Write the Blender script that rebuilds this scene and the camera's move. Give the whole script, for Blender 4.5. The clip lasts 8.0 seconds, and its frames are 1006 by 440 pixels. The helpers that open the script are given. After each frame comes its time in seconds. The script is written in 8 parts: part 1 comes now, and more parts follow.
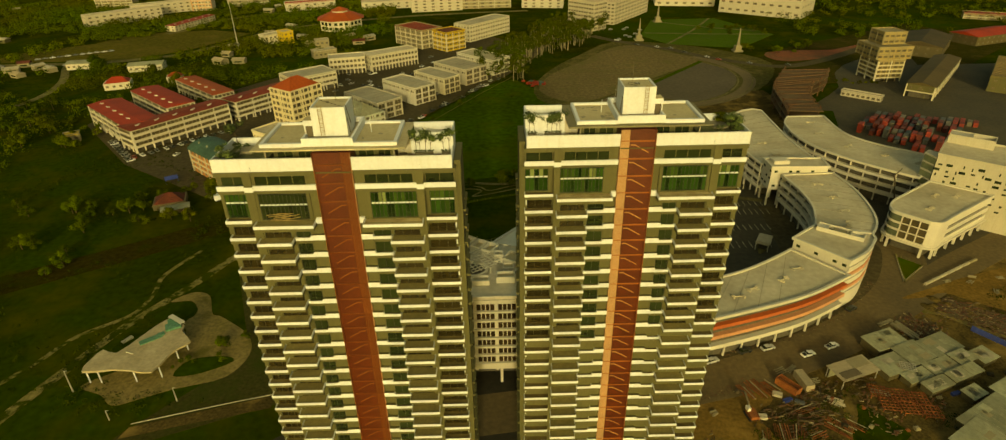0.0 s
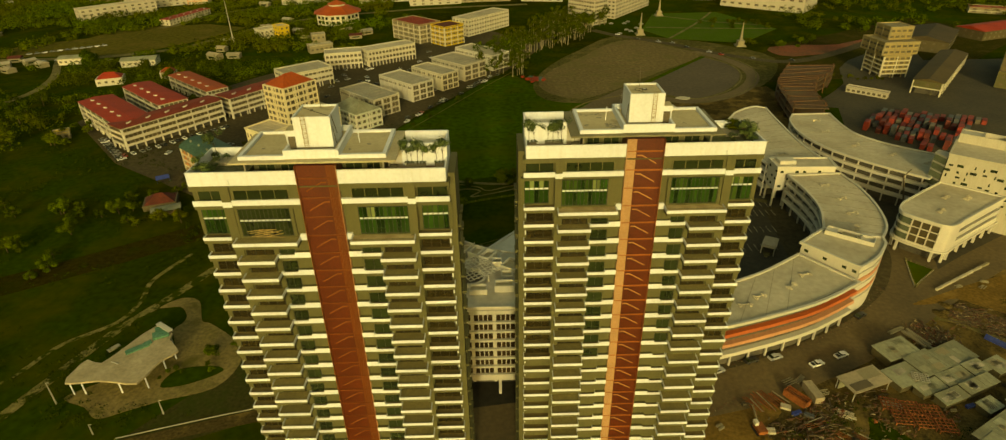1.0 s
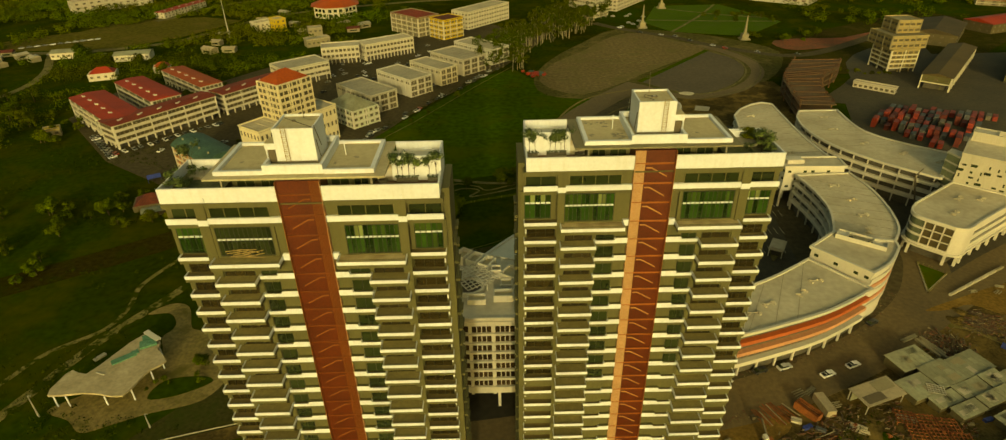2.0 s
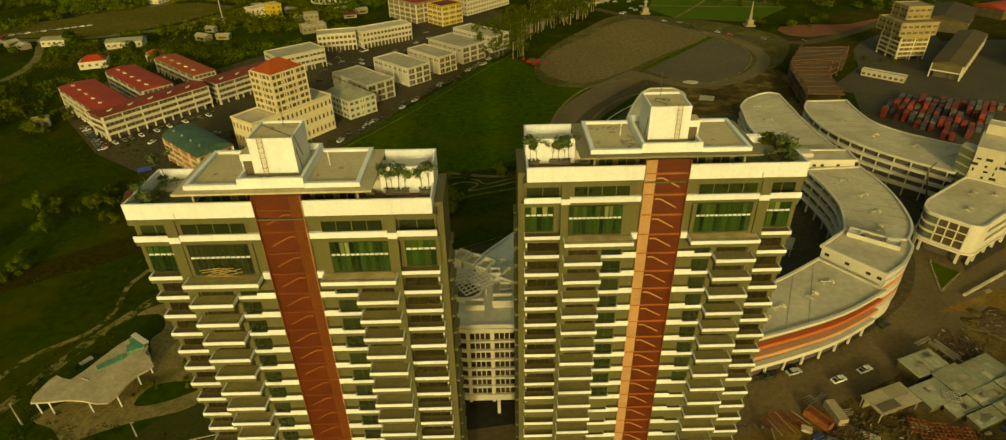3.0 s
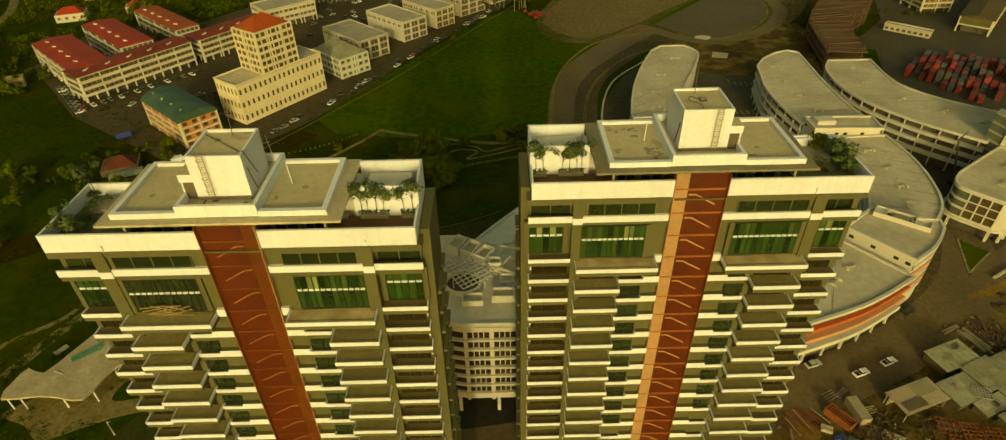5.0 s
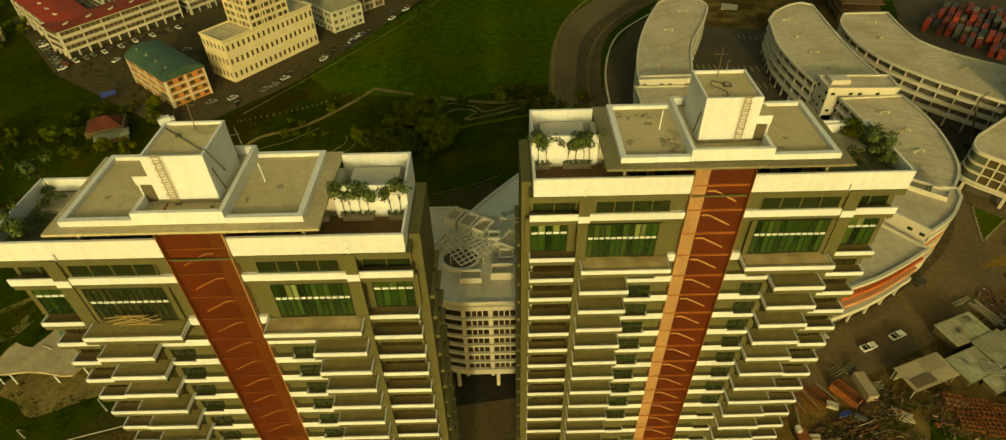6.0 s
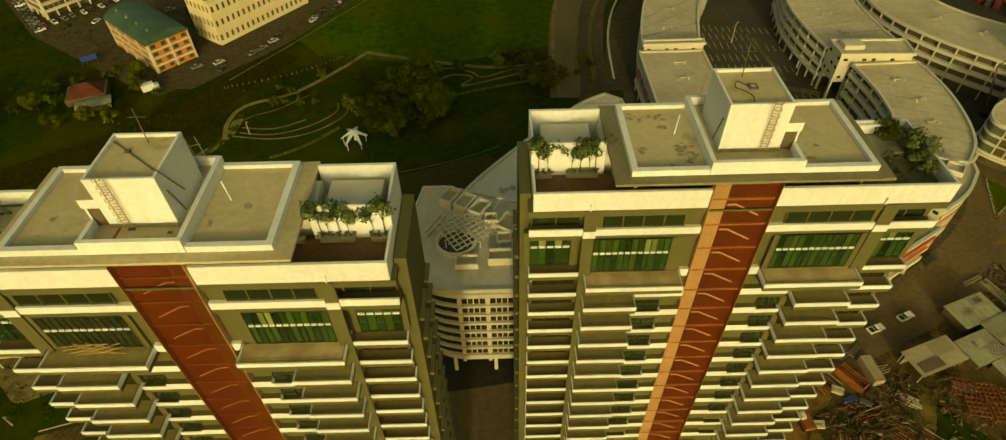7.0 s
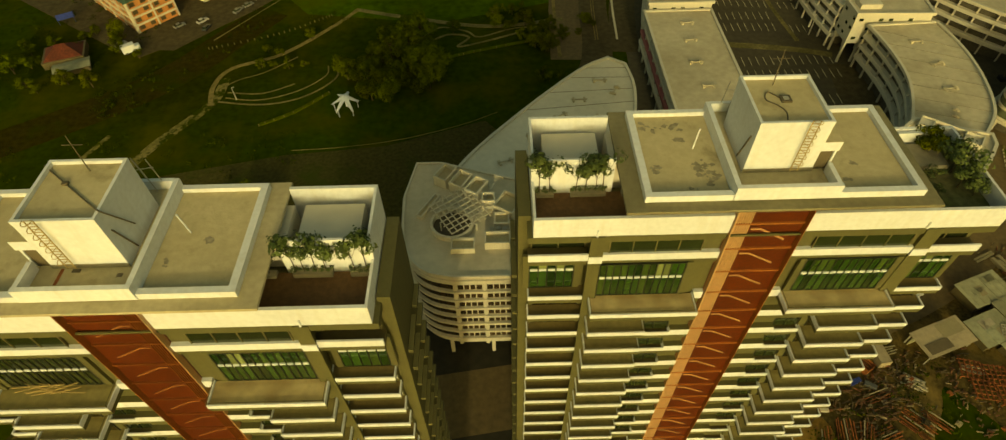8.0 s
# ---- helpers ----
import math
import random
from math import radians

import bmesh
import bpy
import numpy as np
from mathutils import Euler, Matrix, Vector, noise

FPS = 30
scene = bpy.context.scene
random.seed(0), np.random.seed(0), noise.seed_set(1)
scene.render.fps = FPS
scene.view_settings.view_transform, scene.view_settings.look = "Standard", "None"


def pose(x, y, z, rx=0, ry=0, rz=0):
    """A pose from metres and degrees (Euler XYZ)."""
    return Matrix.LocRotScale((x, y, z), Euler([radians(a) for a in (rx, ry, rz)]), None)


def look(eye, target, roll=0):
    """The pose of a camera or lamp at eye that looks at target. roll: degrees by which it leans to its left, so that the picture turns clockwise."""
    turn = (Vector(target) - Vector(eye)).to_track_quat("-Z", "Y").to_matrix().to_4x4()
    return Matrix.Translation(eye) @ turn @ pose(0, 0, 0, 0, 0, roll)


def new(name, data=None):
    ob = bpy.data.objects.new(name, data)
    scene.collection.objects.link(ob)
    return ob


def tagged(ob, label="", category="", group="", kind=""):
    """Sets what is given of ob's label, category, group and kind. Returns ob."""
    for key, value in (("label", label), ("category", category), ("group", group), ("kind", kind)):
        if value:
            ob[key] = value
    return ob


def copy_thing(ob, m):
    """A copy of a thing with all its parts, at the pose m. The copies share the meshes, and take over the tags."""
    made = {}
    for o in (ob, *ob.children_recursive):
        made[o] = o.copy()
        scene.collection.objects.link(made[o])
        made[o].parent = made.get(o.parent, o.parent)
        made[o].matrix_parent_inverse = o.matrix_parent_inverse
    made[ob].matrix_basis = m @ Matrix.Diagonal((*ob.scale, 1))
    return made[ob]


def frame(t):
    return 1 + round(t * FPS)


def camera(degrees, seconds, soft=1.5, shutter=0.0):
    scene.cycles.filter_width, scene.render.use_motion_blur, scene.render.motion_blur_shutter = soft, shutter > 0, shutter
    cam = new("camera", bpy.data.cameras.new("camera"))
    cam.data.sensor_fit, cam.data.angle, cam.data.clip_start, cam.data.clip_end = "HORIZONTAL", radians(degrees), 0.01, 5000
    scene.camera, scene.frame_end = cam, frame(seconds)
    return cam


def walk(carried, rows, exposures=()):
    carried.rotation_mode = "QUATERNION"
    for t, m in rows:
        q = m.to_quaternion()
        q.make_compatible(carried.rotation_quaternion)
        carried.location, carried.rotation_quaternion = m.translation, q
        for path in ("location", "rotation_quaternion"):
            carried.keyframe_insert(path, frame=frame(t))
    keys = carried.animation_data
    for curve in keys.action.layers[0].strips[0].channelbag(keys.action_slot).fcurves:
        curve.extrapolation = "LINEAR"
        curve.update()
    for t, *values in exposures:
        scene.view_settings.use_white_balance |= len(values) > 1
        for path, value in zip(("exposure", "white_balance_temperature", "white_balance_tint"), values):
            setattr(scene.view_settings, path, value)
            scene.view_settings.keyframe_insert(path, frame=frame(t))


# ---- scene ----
cam = camera(79.3, 8.0, 1.28)
METRES, EYE, TILT, LEAN, TURN = 66.0, 128.5, -28.6, 0.88, -0.94
ROWS = [
    (0.0, 0.0, 0.0, 0.0, 0.0, -0.0, 0.0),
    (0.5, 0.0021, 0.0498, 0.0267, -0.02, -0.32, 0.01),
    (1.0, 0.0043, 0.1017, 0.0542, -0.05, -0.63, 0.0),
    (1.5, 0.0064, 0.1546, 0.0823, -0.04, -0.92, 0.02),
    (3.0, 0.0117, 0.3174, 0.1689, 0.0, -2.74, 0.04),
    (3.5, 0.0125, 0.3718, 0.1986, 0.0, -3.52, 0.04),
    (4.0, 0.0127, 0.4264, 0.2285, 0.05, -4.35, 0.03),
    (4.5, 0.013, 0.4809, 0.2579, 0.08, -5.56, 0.02),
    (6.0, 0.015, 0.6483, 0.349, 0.06, -12.12, 0.04),
    (6.5, 0.0164, 0.7048, 0.3803, -0.02, -14.15, 0.05),
    (7.0, 0.018, 0.7618, 0.4117, -0.09, -16.26, 0.06),
    (7.5, 0.0197, 0.8202, 0.4433, -0.14, -18.53, 0.06),
    (8.0, 0.0213, 0.8792, 0.4757, -0.24, -20.9, 0.09),
]
walk_rows = [(t, pose(0, 0, EYE, TILT, LEAN, TURN) @ pose(METRES * x, METRES * y, METRES * z, 90 + pitch, roll, yaw)) for t, x, y, z, yaw, pitch, roll in ROWS]
STOPS, KELVIN, TINT = 0.17, 15000.0, -22.5
walk(cam, walk_rows, [(0.0, STOPS, KELVIN, TINT), (8.0, STOPS, KELVIN, TINT)])

# ---------------------------------------------------------------- light
SUN_UP, SUN_TURN = 15.0, 0.0          # degrees above the horizon, degrees east of straight behind the walk's start
world = bpy.data.worlds.new("sky")
scene.world = world
world.use_nodes = True
wn = world.node_tree.nodes
wn.clear()
w_out = wn.new("ShaderNodeOutputWorld")
w_bg = wn.new("ShaderNodeBackground")
w_sky = wn.new("ShaderNodeTexSky")
w_sky.sky_type = "NISHITA"
w_sky.sun_disc = False
w_sky.sun_elevation = radians(SUN_UP)
w_sky.sun_rotation = radians(180 - SUN_TURN)
w_sky.dust_density = 6.0
w_bg.inputs["Strength"].default_value = 0.15
w_haze = wn.new("ShaderNodeMix")       # the evening haze filters the sky's light
w_haze.data_type, w_haze.blend_type = "RGBA", "MULTIPLY"
w_haze.inputs["Factor"].default_value = 1.0
w_haze.inputs["B"].default_value = (1.0, 0.95, 0.82, 1)
world.node_tree.links.new(w_sky.outputs[0], w_haze.inputs["A"])
world.node_tree.links.new(w_haze.outputs["Result"], w_bg.inputs[0])
world.node_tree.links.new(w_bg.outputs[0], w_out.inputs[0])
sun_data = bpy.data.lights.new("sun", "SUN")
sun_data.energy = 1.3
sun_data.angle = radians(2.0)
sun_data.color = (1.0, 0.91, 0.84)
sun = new("sun", sun_data)
sx = math.sin(radians(SUN_TURN)) * math.cos(radians(SUN_UP))
sy = -math.cos(radians(SUN_TURN)) * math.cos(radians(SUN_UP))
sz = math.sin(radians(SUN_UP))
sun.matrix_world = look((sx * 400, sy * 400, sz * 400), (0, 0, 0))

# ---------------------------------------------------------------- materials


def mat(name, base, rough=0.8, vary=0.18, big=0.06, fine=1.2, tint=None, bump=0.15, metal=0.0, rand=0.0, spec=0.3):
    """A painted or mineral surface: base colour with stains of two sizes, grain in the relief, and a shift from piece to piece."""
    m = bpy.data.materials.new(name)
    m.use_nodes = True
    n, l = m.node_tree.nodes, m.node_tree.links
    b = n["Principled BSDF"]
    b.inputs["Roughness"].default_value = rough
    b.inputs["Metallic"].default_value = metal
    b.inputs["Specular IOR Level"].default_value = spec
    geo = n.new("ShaderNodeNewGeometry")
    n1, n2 = n.new("ShaderNodeTexNoise"), n.new("ShaderNodeTexNoise")
    n1.inputs["Scale"].default_value, n1.inputs["Detail"].default_value = big, 5
    n2.inputs["Scale"].default_value, n2.inputs["Detail"].default_value = fine, 4
    l.new(geo.outputs["Position"], n1.inputs["Vector"])
    l.new(geo.outputs["Position"], n2.inputs["Vector"])
    r1, r2 = n.new("ShaderNodeMapRange"), n.new("ShaderNodeMapRange")
    for r in (r1, r2):
        r.inputs["From Min"].default_value, r.inputs["From Max"].default_value = 0.3, 0.7
    l.new(n1.outputs["Fac"], r1.inputs["Value"])
    l.new(n2.outputs["Fac"], r2.inputs["Value"])
    mix = n.new("ShaderNodeMix")
    mix.data_type = "RGBA"
    other = tint if tint else tuple(c * (1 - 1.6 * vary) for c in base)
    mix.inputs["A"].default_value = (*base, 1)
    mix.inputs["B"].default_value = (*other, 1)
    l.new(r1.outputs["Result"], mix.inputs["Factor"])
    hsv = n.new("ShaderNodeHueSaturation")
    l.new(mix.outputs["Result"], hsv.inputs["Color"])
    val = n.new("ShaderNodeMapRange")
    val.inputs["To Min"].default_value, val.inputs["To Max"].default_value = 1 - vary, 1 + vary
    l.new(r2.outputs["Result"], val.inputs["Value"])
    last = val.outputs["Result"]
    if rand:
        info = n.new("ShaderNodeObjectInfo")
        rr = n.new("ShaderNodeMapRange")
        rr.inputs["To Min"].default_value, rr.inputs["To Max"].default_value = 1 - rand, 1 + rand
        l.new(info.outputs["Random"], rr.inputs["Value"])
        mul = n.new("ShaderNodeMath")
        mul.operation = "MULTIPLY"
        l.new(last, mul.inputs[0])
        l.new(rr.outputs["Result"], mul.inputs[1])
        last = mul.outputs[0]
    l.new(last, hsv.inputs["Value"])
    l.new(hsv.outputs["Color"], b.inputs["Base Color"])
    if bump:
        bp = n.new("ShaderNodeBump")
        bp.inputs["Strength"].default_value = bump
        bp.inputs["Distance"].default_value = 0.05
        l.new(n2.outputs["Fac"], bp.inputs["Height"])
        l.new(bp.outputs["Normal"], b.inputs["Normal"])
    return m


def streaked(name, base, dirt, rough=0.7, amount=0.5, rand=0.04):
    """Painted wall with faint rain streaks that run down it, over broad blotches."""
    m = mat(name, base, rough, 0.06, 0.15, 2.5, tuple(c * 0.9 for c in base), 0.05, rand=rand)
    n, l = m.node_tree.nodes, m.node_tree.links
    b = n["Principled BSDF"]
    col = b.inputs["Base Color"].links[0].from_socket
    geo = n.new("ShaderNodeNewGeometry")
    mp = n.new("ShaderNodeMapping")
    mp.inputs["Scale"].default_value = (1.6, 1.6, 0.12)
    l.new(geo.outputs["Position"], mp.inputs["Vector"])
    ns = n.new("ShaderNodeTexNoise")
    ns.inputs["Scale"].default_value, ns.inputs["Detail"].default_value = 1.0, 6
    l.new(mp.outputs["Vector"], ns.inputs["Vector"])
    r = n.new("ShaderNodeMapRange")
    r.inputs["From Min"].default_value, r.inputs["From Max"].default_value = 0.52, 0.75
    r.inputs["To Max"].default_value = amount
    l.new(ns.outputs["Fac"], r.inputs["Value"])
    mix = n.new("ShaderNodeMix")
    mix.data_type = "RGBA"
    mix.inputs["B"].default_value = (*dirt, 1)
    l.new(r.outputs["Result"], mix.inputs["Factor"])
    l.new(col, mix.inputs["A"])
    l.new(mix.outputs["Result"], b.inputs["Base Color"])
    return m


def glass(name, base, rough=0.06, through_=0.0, rand=0.25):
    m = mat(name, base, rough, 0.1, 0.4, 0.9, None, 0.0, rand=rand, spec=0.6)
    m.node_tree.nodes["Principled BSDF"].inputs["Transmission Weight"].default_value = through_
    return m


def grounds(name, c1, c2, c3, big=0.012, mid=0.07, fine=0.9, lo=0.5, hi=0.66, vary=0.28):
    """Grass and soil: three colours laid over one another in patches of two sizes, with grain."""
    m = mat(name, c1, 1.0, vary, big, fine, c2, 0.6, spec=0.0)
    n, l = m.node_tree.nodes, m.node_tree.links
    b = n["Principled BSDF"]
    col = b.inputs["Base Color"].links[0].from_socket
    geo = n.new("ShaderNodeNewGeometry")
    ns = n.new("ShaderNodeTexNoise")
    ns.inputs["Scale"].default_value, ns.inputs["Detail"].default_value = mid, 8
    ns.inputs["Roughness"].default_value = 0.65
    l.new(geo.outputs["Position"], ns.inputs["Vector"])
    r = n.new("ShaderNodeMapRange")
    r.inputs["From Min"].default_value, r.inputs["From Max"].default_value = lo, hi
    l.new(ns.outputs["Fac"], r.inputs["Value"])
    mix = n.new("ShaderNodeMix")
    mix.data_type = "RGBA"
    mix.inputs["B"].default_value = (*c3, 1)
    l.new(r.outputs["Result"], mix.inputs["Factor"])
    l.new(col, mix.inputs["A"])
    l.new(mix.outputs["Result"], b.inputs["Base Color"])
    return m


WHITE = streaked("white_paint", (0.604, 0.633, 0.665), (0.455, 0.43, 0.37), amount=0.3)
DULL = streaked("dull_cream_paint", (0.23, 0.20, 0.125), (0.17, 0.14, 0.09), amount=0.5)
MAROON = mat("maroon_roof", (0.10, 0.022, 0.012), 0.8, 0.3, 0.3, 1.5)
OFFICE = streaked("pale_yellow_paint", (0.58, 0.515, 0.35), (0.4, 0.34, 0.2), amount=0.4)
HOTEL = streaked("aged_white_paint", (0.57, 0.53, 0.43), (0.36, 0.32, 0.24), amount=0.5)
HOTELROOF = mat("dusty_flat_roof", (0.57, 0.52, 0.41), 0.85, 0.08, 0.08, 0.6, (0.40, 0.36, 0.27), 0.1)
CIVIC = streaked("weathered_white_paint", (0.42, 0.39, 0.315), (0.3, 0.27, 0.2), amount=0.5)
MALL = streaked("mall_paint", (0.49, 0.465, 0.395), (0.4, 0.37, 0.3), amount=0.5)
DARKWALL = streaked("dark_dull_paint", (0.085, 0.07, 0.035), (0.05, 0.042, 0.02))
DARKROOF = mat("dark_brown_roof", (0.06, 0.045, 0.022), 0.85, 0.2)
CREAM = streaked("cream_paint", (0.50, 0.465, 0.365), (0.35, 0.3, 0.2), amount=0.5)
YELLOW = streaked("yellow_paint", (0.48, 0.34, 0.05), (0.35, 0.25, 0.06), amount=0.4)
BRICK = streaked("brick_paint", (0.46, 0.20, 0.08), (0.25, 0.12, 0.06), amount=0.4)
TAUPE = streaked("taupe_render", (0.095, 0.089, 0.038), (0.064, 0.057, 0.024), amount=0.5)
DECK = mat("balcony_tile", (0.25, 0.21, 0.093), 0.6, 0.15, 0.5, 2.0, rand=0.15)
# balcony tile darkened to hold the shade of the recessed bays
SHADED_DECK = mat("shaded_balcony_tile", (0.15, 0.114, 0.048), 0.7, 0.15, 0.5, 2.0, rand=0.15)
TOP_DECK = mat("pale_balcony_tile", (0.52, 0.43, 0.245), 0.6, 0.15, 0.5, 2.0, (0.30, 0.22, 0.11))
# darker copy of STAIR for the left tower, its shade put into the colour
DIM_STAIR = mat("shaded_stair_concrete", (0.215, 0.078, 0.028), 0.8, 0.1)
RAIL = mat("bronze_rail", (0.125, 0.105, 0.05), 0.5, 0.1)
GREEN_GLASS = glass("green_glass", (0.022, 0.050, 0.011), 0.07, 0.0, 0.6)
# olive base colour paints pale reflections on some panes
OLIVE_GLASS = glass("green_glass_with_reflection", (0.040, 0.068, 0.017), 0.09, 0.0, 0.5)
TOWN_GLASS = glass("brown_tinted_glass", (0.075, 0.058, 0.028), 0.3)
# windows below the slabs, the bays' shade mixed into the brown
BROWN_GLASS = glass("brown_shaded_glass", (0.026, 0.020, 0.007), 0.2)
CURTAIN_GLASS = glass("glass_before_pale_curtains", (0.17, 0.20, 0.085), 0.1, 0.0, 0.3)
DARK_GLASS = glass("dark_glass", (0.024, 0.032, 0.012), 0.15)
ORANGE = mat("orange_louvre", (0.43, 0.255, 0.14), 0.5, 0.12, 0.3, 3.0, rand=0.06)
RED_CORE = mat("red_screen", (0.098, 0.0165, 0.004), 0.42, 0.2, 0.3, 3.0, spec=0.6)
RED_BAR = mat("red_bar", (0.29, 0.10, 0.034), 0.5, 0.12, 0.3, 3.0)
STAIR = mat("stair_concrete", (0.40, 0.21, 0.10), 0.8, 0.1)
CONC = grounds("roof_concrete", (0.47, 0.41, 0.275), (0.40, 0.345, 0.22), (0.25, 0.215, 0.13), 0.15, 0.33, 2.0, 0.57, 0.74, 0.07)
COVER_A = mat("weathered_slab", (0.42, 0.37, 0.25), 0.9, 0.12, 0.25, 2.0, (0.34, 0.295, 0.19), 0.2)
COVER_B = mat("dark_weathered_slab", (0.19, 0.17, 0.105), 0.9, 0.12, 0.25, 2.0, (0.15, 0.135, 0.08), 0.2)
STAIN = mat("damp_stain", (0.20, 0.18, 0.125), 0.95, 0.25, 0.8, 3.0, (0.28, 0.25, 0.18))
LEDGE = mat("ledge_concrete", (0.24, 0.22, 0.165), 0.9, 0.12, 0.25, 2.0, (0.2, 0.18, 0.13), 0.2)
TERRACE = mat("terrace_deck", (0.145, 0.08, 0.036), 0.8, 0.2, 0.25, 2.5)
STEEL = mat("galvanised_steel", (0.42, 0.40, 0.34), 0.5, 0.1, metal=0.4)
LADDER = mat("tan_ladder_paint", (0.33, 0.24, 0.11), 0.6, 0.1)
DOOR = mat("door_paint", (0.10, 0.08, 0.05), 0.6, 0.1)
MALLROOF = mat("mall_roof", (0.465, 0.42, 0.322), 0.85, 0.11, 0.06, 0.5, (0.33, 0.29, 0.21), 0.15)
SEAM = mat("roof_seam", (0.25, 0.22, 0.16), 0.85, 0.15)
# dark paint for recessed walls and floors: stands in for the shade there
SHADE = mat("recess_shade", (0.09, 0.08, 0.06), 0.9, 0.2)
ORANGE_BAND = mat("orange_band", (0.42, 0.10, 0.042), 0.6, 0.1, 0.1)
ORANGE_PALE = mat("pale_orange_band", (0.50, 0.24, 0.14), 0.6, 0.1, 0.1)
PINK_BAND = mat("pink_band", (0.36, 0.12, 0.13), 0.6, 0.1, 0.1)
REDROOF = mat("red_roof", (0.31, 0.030, 0.014), 0.7, 0.15, 0.08, 1.0)
BROWNROOF = mat("brown_red_roof", (0.20, 0.028, 0.012), 0.75, 0.2, 0.08, 1.0)
MEMBRANE = mat("pale_membrane_roof", (0.58, 0.55, 0.47), 0.85, 0.06, 0.05, 0.6, (0.50, 0.47, 0.39), 0.1)
ORANGEROOF = mat("orange_roof", (0.33, 0.06, 0.014), 0.7, 0.15, 0.08, 1.0)
TEALROOF = mat("teal_roof", (0.045, 0.092, 0.065), 0.6, 0.25, 0.12, 0.8, (0.025, 0.055, 0.038))
RAW_STEEL = mat("dark_rusty_steel", (0.115, 0.055, 0.024), 0.85, 0.3, 0.4, 2.0)
GREYROOF = mat("grey_sheet_roof", (0.33, 0.30, 0.23), 0.7, 0.15, 0.1, 0.9, rand=0.1)
TINROOF = mat("tin_roof", (0.255, 0.265, 0.185), 0.8, 0.15, 0.12, 0.8, (0.165, 0.16, 0.105), rand=0.22)
PALE_TIN = mat("pale_sheet_roof", (0.31, 0.26, 0.18), 0.8, 0.12, 0.2, 1.0, (0.25, 0.21, 0.14))
BLACK = mat("black_frame", (0.016, 0.018, 0.012), 0.4, 0.1)
# left tower's screen and bars: orange darkened for its unlit, shaded look
SHADED_ORANGE = mat("shaded_orange_louvre", (0.15, 0.043, 0.014), 0.5, 0.12, 0.3, 3.0)
RUST = mat("rusty_steel", (0.25, 0.08, 0.028), 0.8, 0.3, 0.5, 3.0, rand=0.2)
ASPHALT = mat("asphalt", (0.050, 0.041, 0.022), 0.95, 0.25, 0.03, 0.5, (0.078, 0.063, 0.033), 0.2, spec=0.1)
PARKING = mat("parking_asphalt", (0.042, 0.036, 0.023), 0.9, 0.2, 0.05, 0.5, (0.062, 0.052, 0.030), 0.2)
DUSTY = mat("dusty_road", (0.135, 0.098, 0.046), 0.95, 0.2, 0.04, 0.7, (0.088, 0.066, 0.034), 0.3)
PAVE = mat("pale_paving", (0.17, 0.145, 0.068), 0.95, 0.3, 0.12, 1.0, (0.075, 0.07, 0.026), 0.2, spec=0.05)
OVERGROWN = grounds("overgrown_paving", (0.20, 0.165, 0.075), (0.12, 0.11, 0.036), (0.030, 0.040, 0.004), 0.13, 0.2, 1.2, 0.46, 0.54)
SAND = grounds("sandy_ground", (0.21, 0.162, 0.073), (0.155, 0.124, 0.05), (0.10, 0.09, 0.028), 0.07, 0.13, 0.9)
DIRT = grounds("building_site_soil", (0.098, 0.070, 0.027), (0.044, 0.034, 0.014), (0.25, 0.168, 0.06), 0.02, 0.06, 1.3, 0.48, 0.72, 0.4)
GRASS = grounds("rough_grass", (0.025, 0.046, 0.002), (0.017, 0.0175, 0.001), (0.048, 0.049, 0.004), 0.010, 0.04, 0.4, 0.47, 0.68)
FIELD = grounds("mown_grass", (0.041, 0.078, 0.005), (0.033, 0.052, 0.004), (0.055, 0.068, 0.005), 0.012, 0.03, 0.3)
LAWN = grounds("bright_lawn", (0.06, 0.10, 0.015), (0.05, 0.085, 0.014), (0.06, 0.09, 0.02), 0.03, 0.05)
LEAF = mat("leaves", (0.050, 0.082, 0.006), 0.9, 0.3, 0.011, 0.3, (0.062, 0.060, 0.005), 0.0, rand=0.3, spec=0.0)
SCRUB = mat("scrub_leaves", (0.024, 0.041, 0.003), 0.95, 0.3, 0.02, 0.3, (0.030, 0.034, 0.003), 0.0, spec=0.0)
SHRUB = mat("shrub_leaves", (0.085, 0.115, 0.03), 0.7, 0.35, 0.8, 4.0, (0.035, 0.055, 0.012), 0.0, rand=0.2)
BARK = mat("bark", (0.06, 0.045, 0.022), 0.9, 0.3)
PALE_BARK = mat("pale_bark", (0.30, 0.26, 0.17), 0.9, 0.2)
LINE = mat("road_paint", (0.50, 0.46, 0.34), 0.8, 0.2)
TYRE = mat("tyre", (0.02, 0.02, 0.02), 0.9, 0.1)
RUBBLE = bpy.data.materials.new("site_rubble")
RUBBLE.use_nodes = True
_n, _l = RUBBLE.node_tree.nodes, RUBBLE.node_tree.links
_g, _r = _n.new("ShaderNodeNewGeometry"), _n.new("ShaderNodeValToRGB")
for _p, _c in ((0.0, (0.045, 0.031, 0.016)), (0.25, (0.125, 0.047, 0.02)), (0.5, (0.07, 0.052, 0.025)), (0.8, (0.085, 0.062, 0.03)), (0.95, (0.145, 0.108, 0.054)), (1.0, (0.32, 0.26, 0.16))):
    _e = _r.color_ramp.elements.new(_p) if 0 < _p < 1 else _r.color_ramp.elements[-1 if _p else 0]
    _e.color = (*_c, 1)
_l.new(_g.outputs["Random Per Island"], _r.inputs["Fac"])
_l.new(_r.outputs["Color"], _n["Principled BSDF"].inputs["Base Color"])
_n["Principled BSDF"].inputs["Roughness"].default_value = 0.9
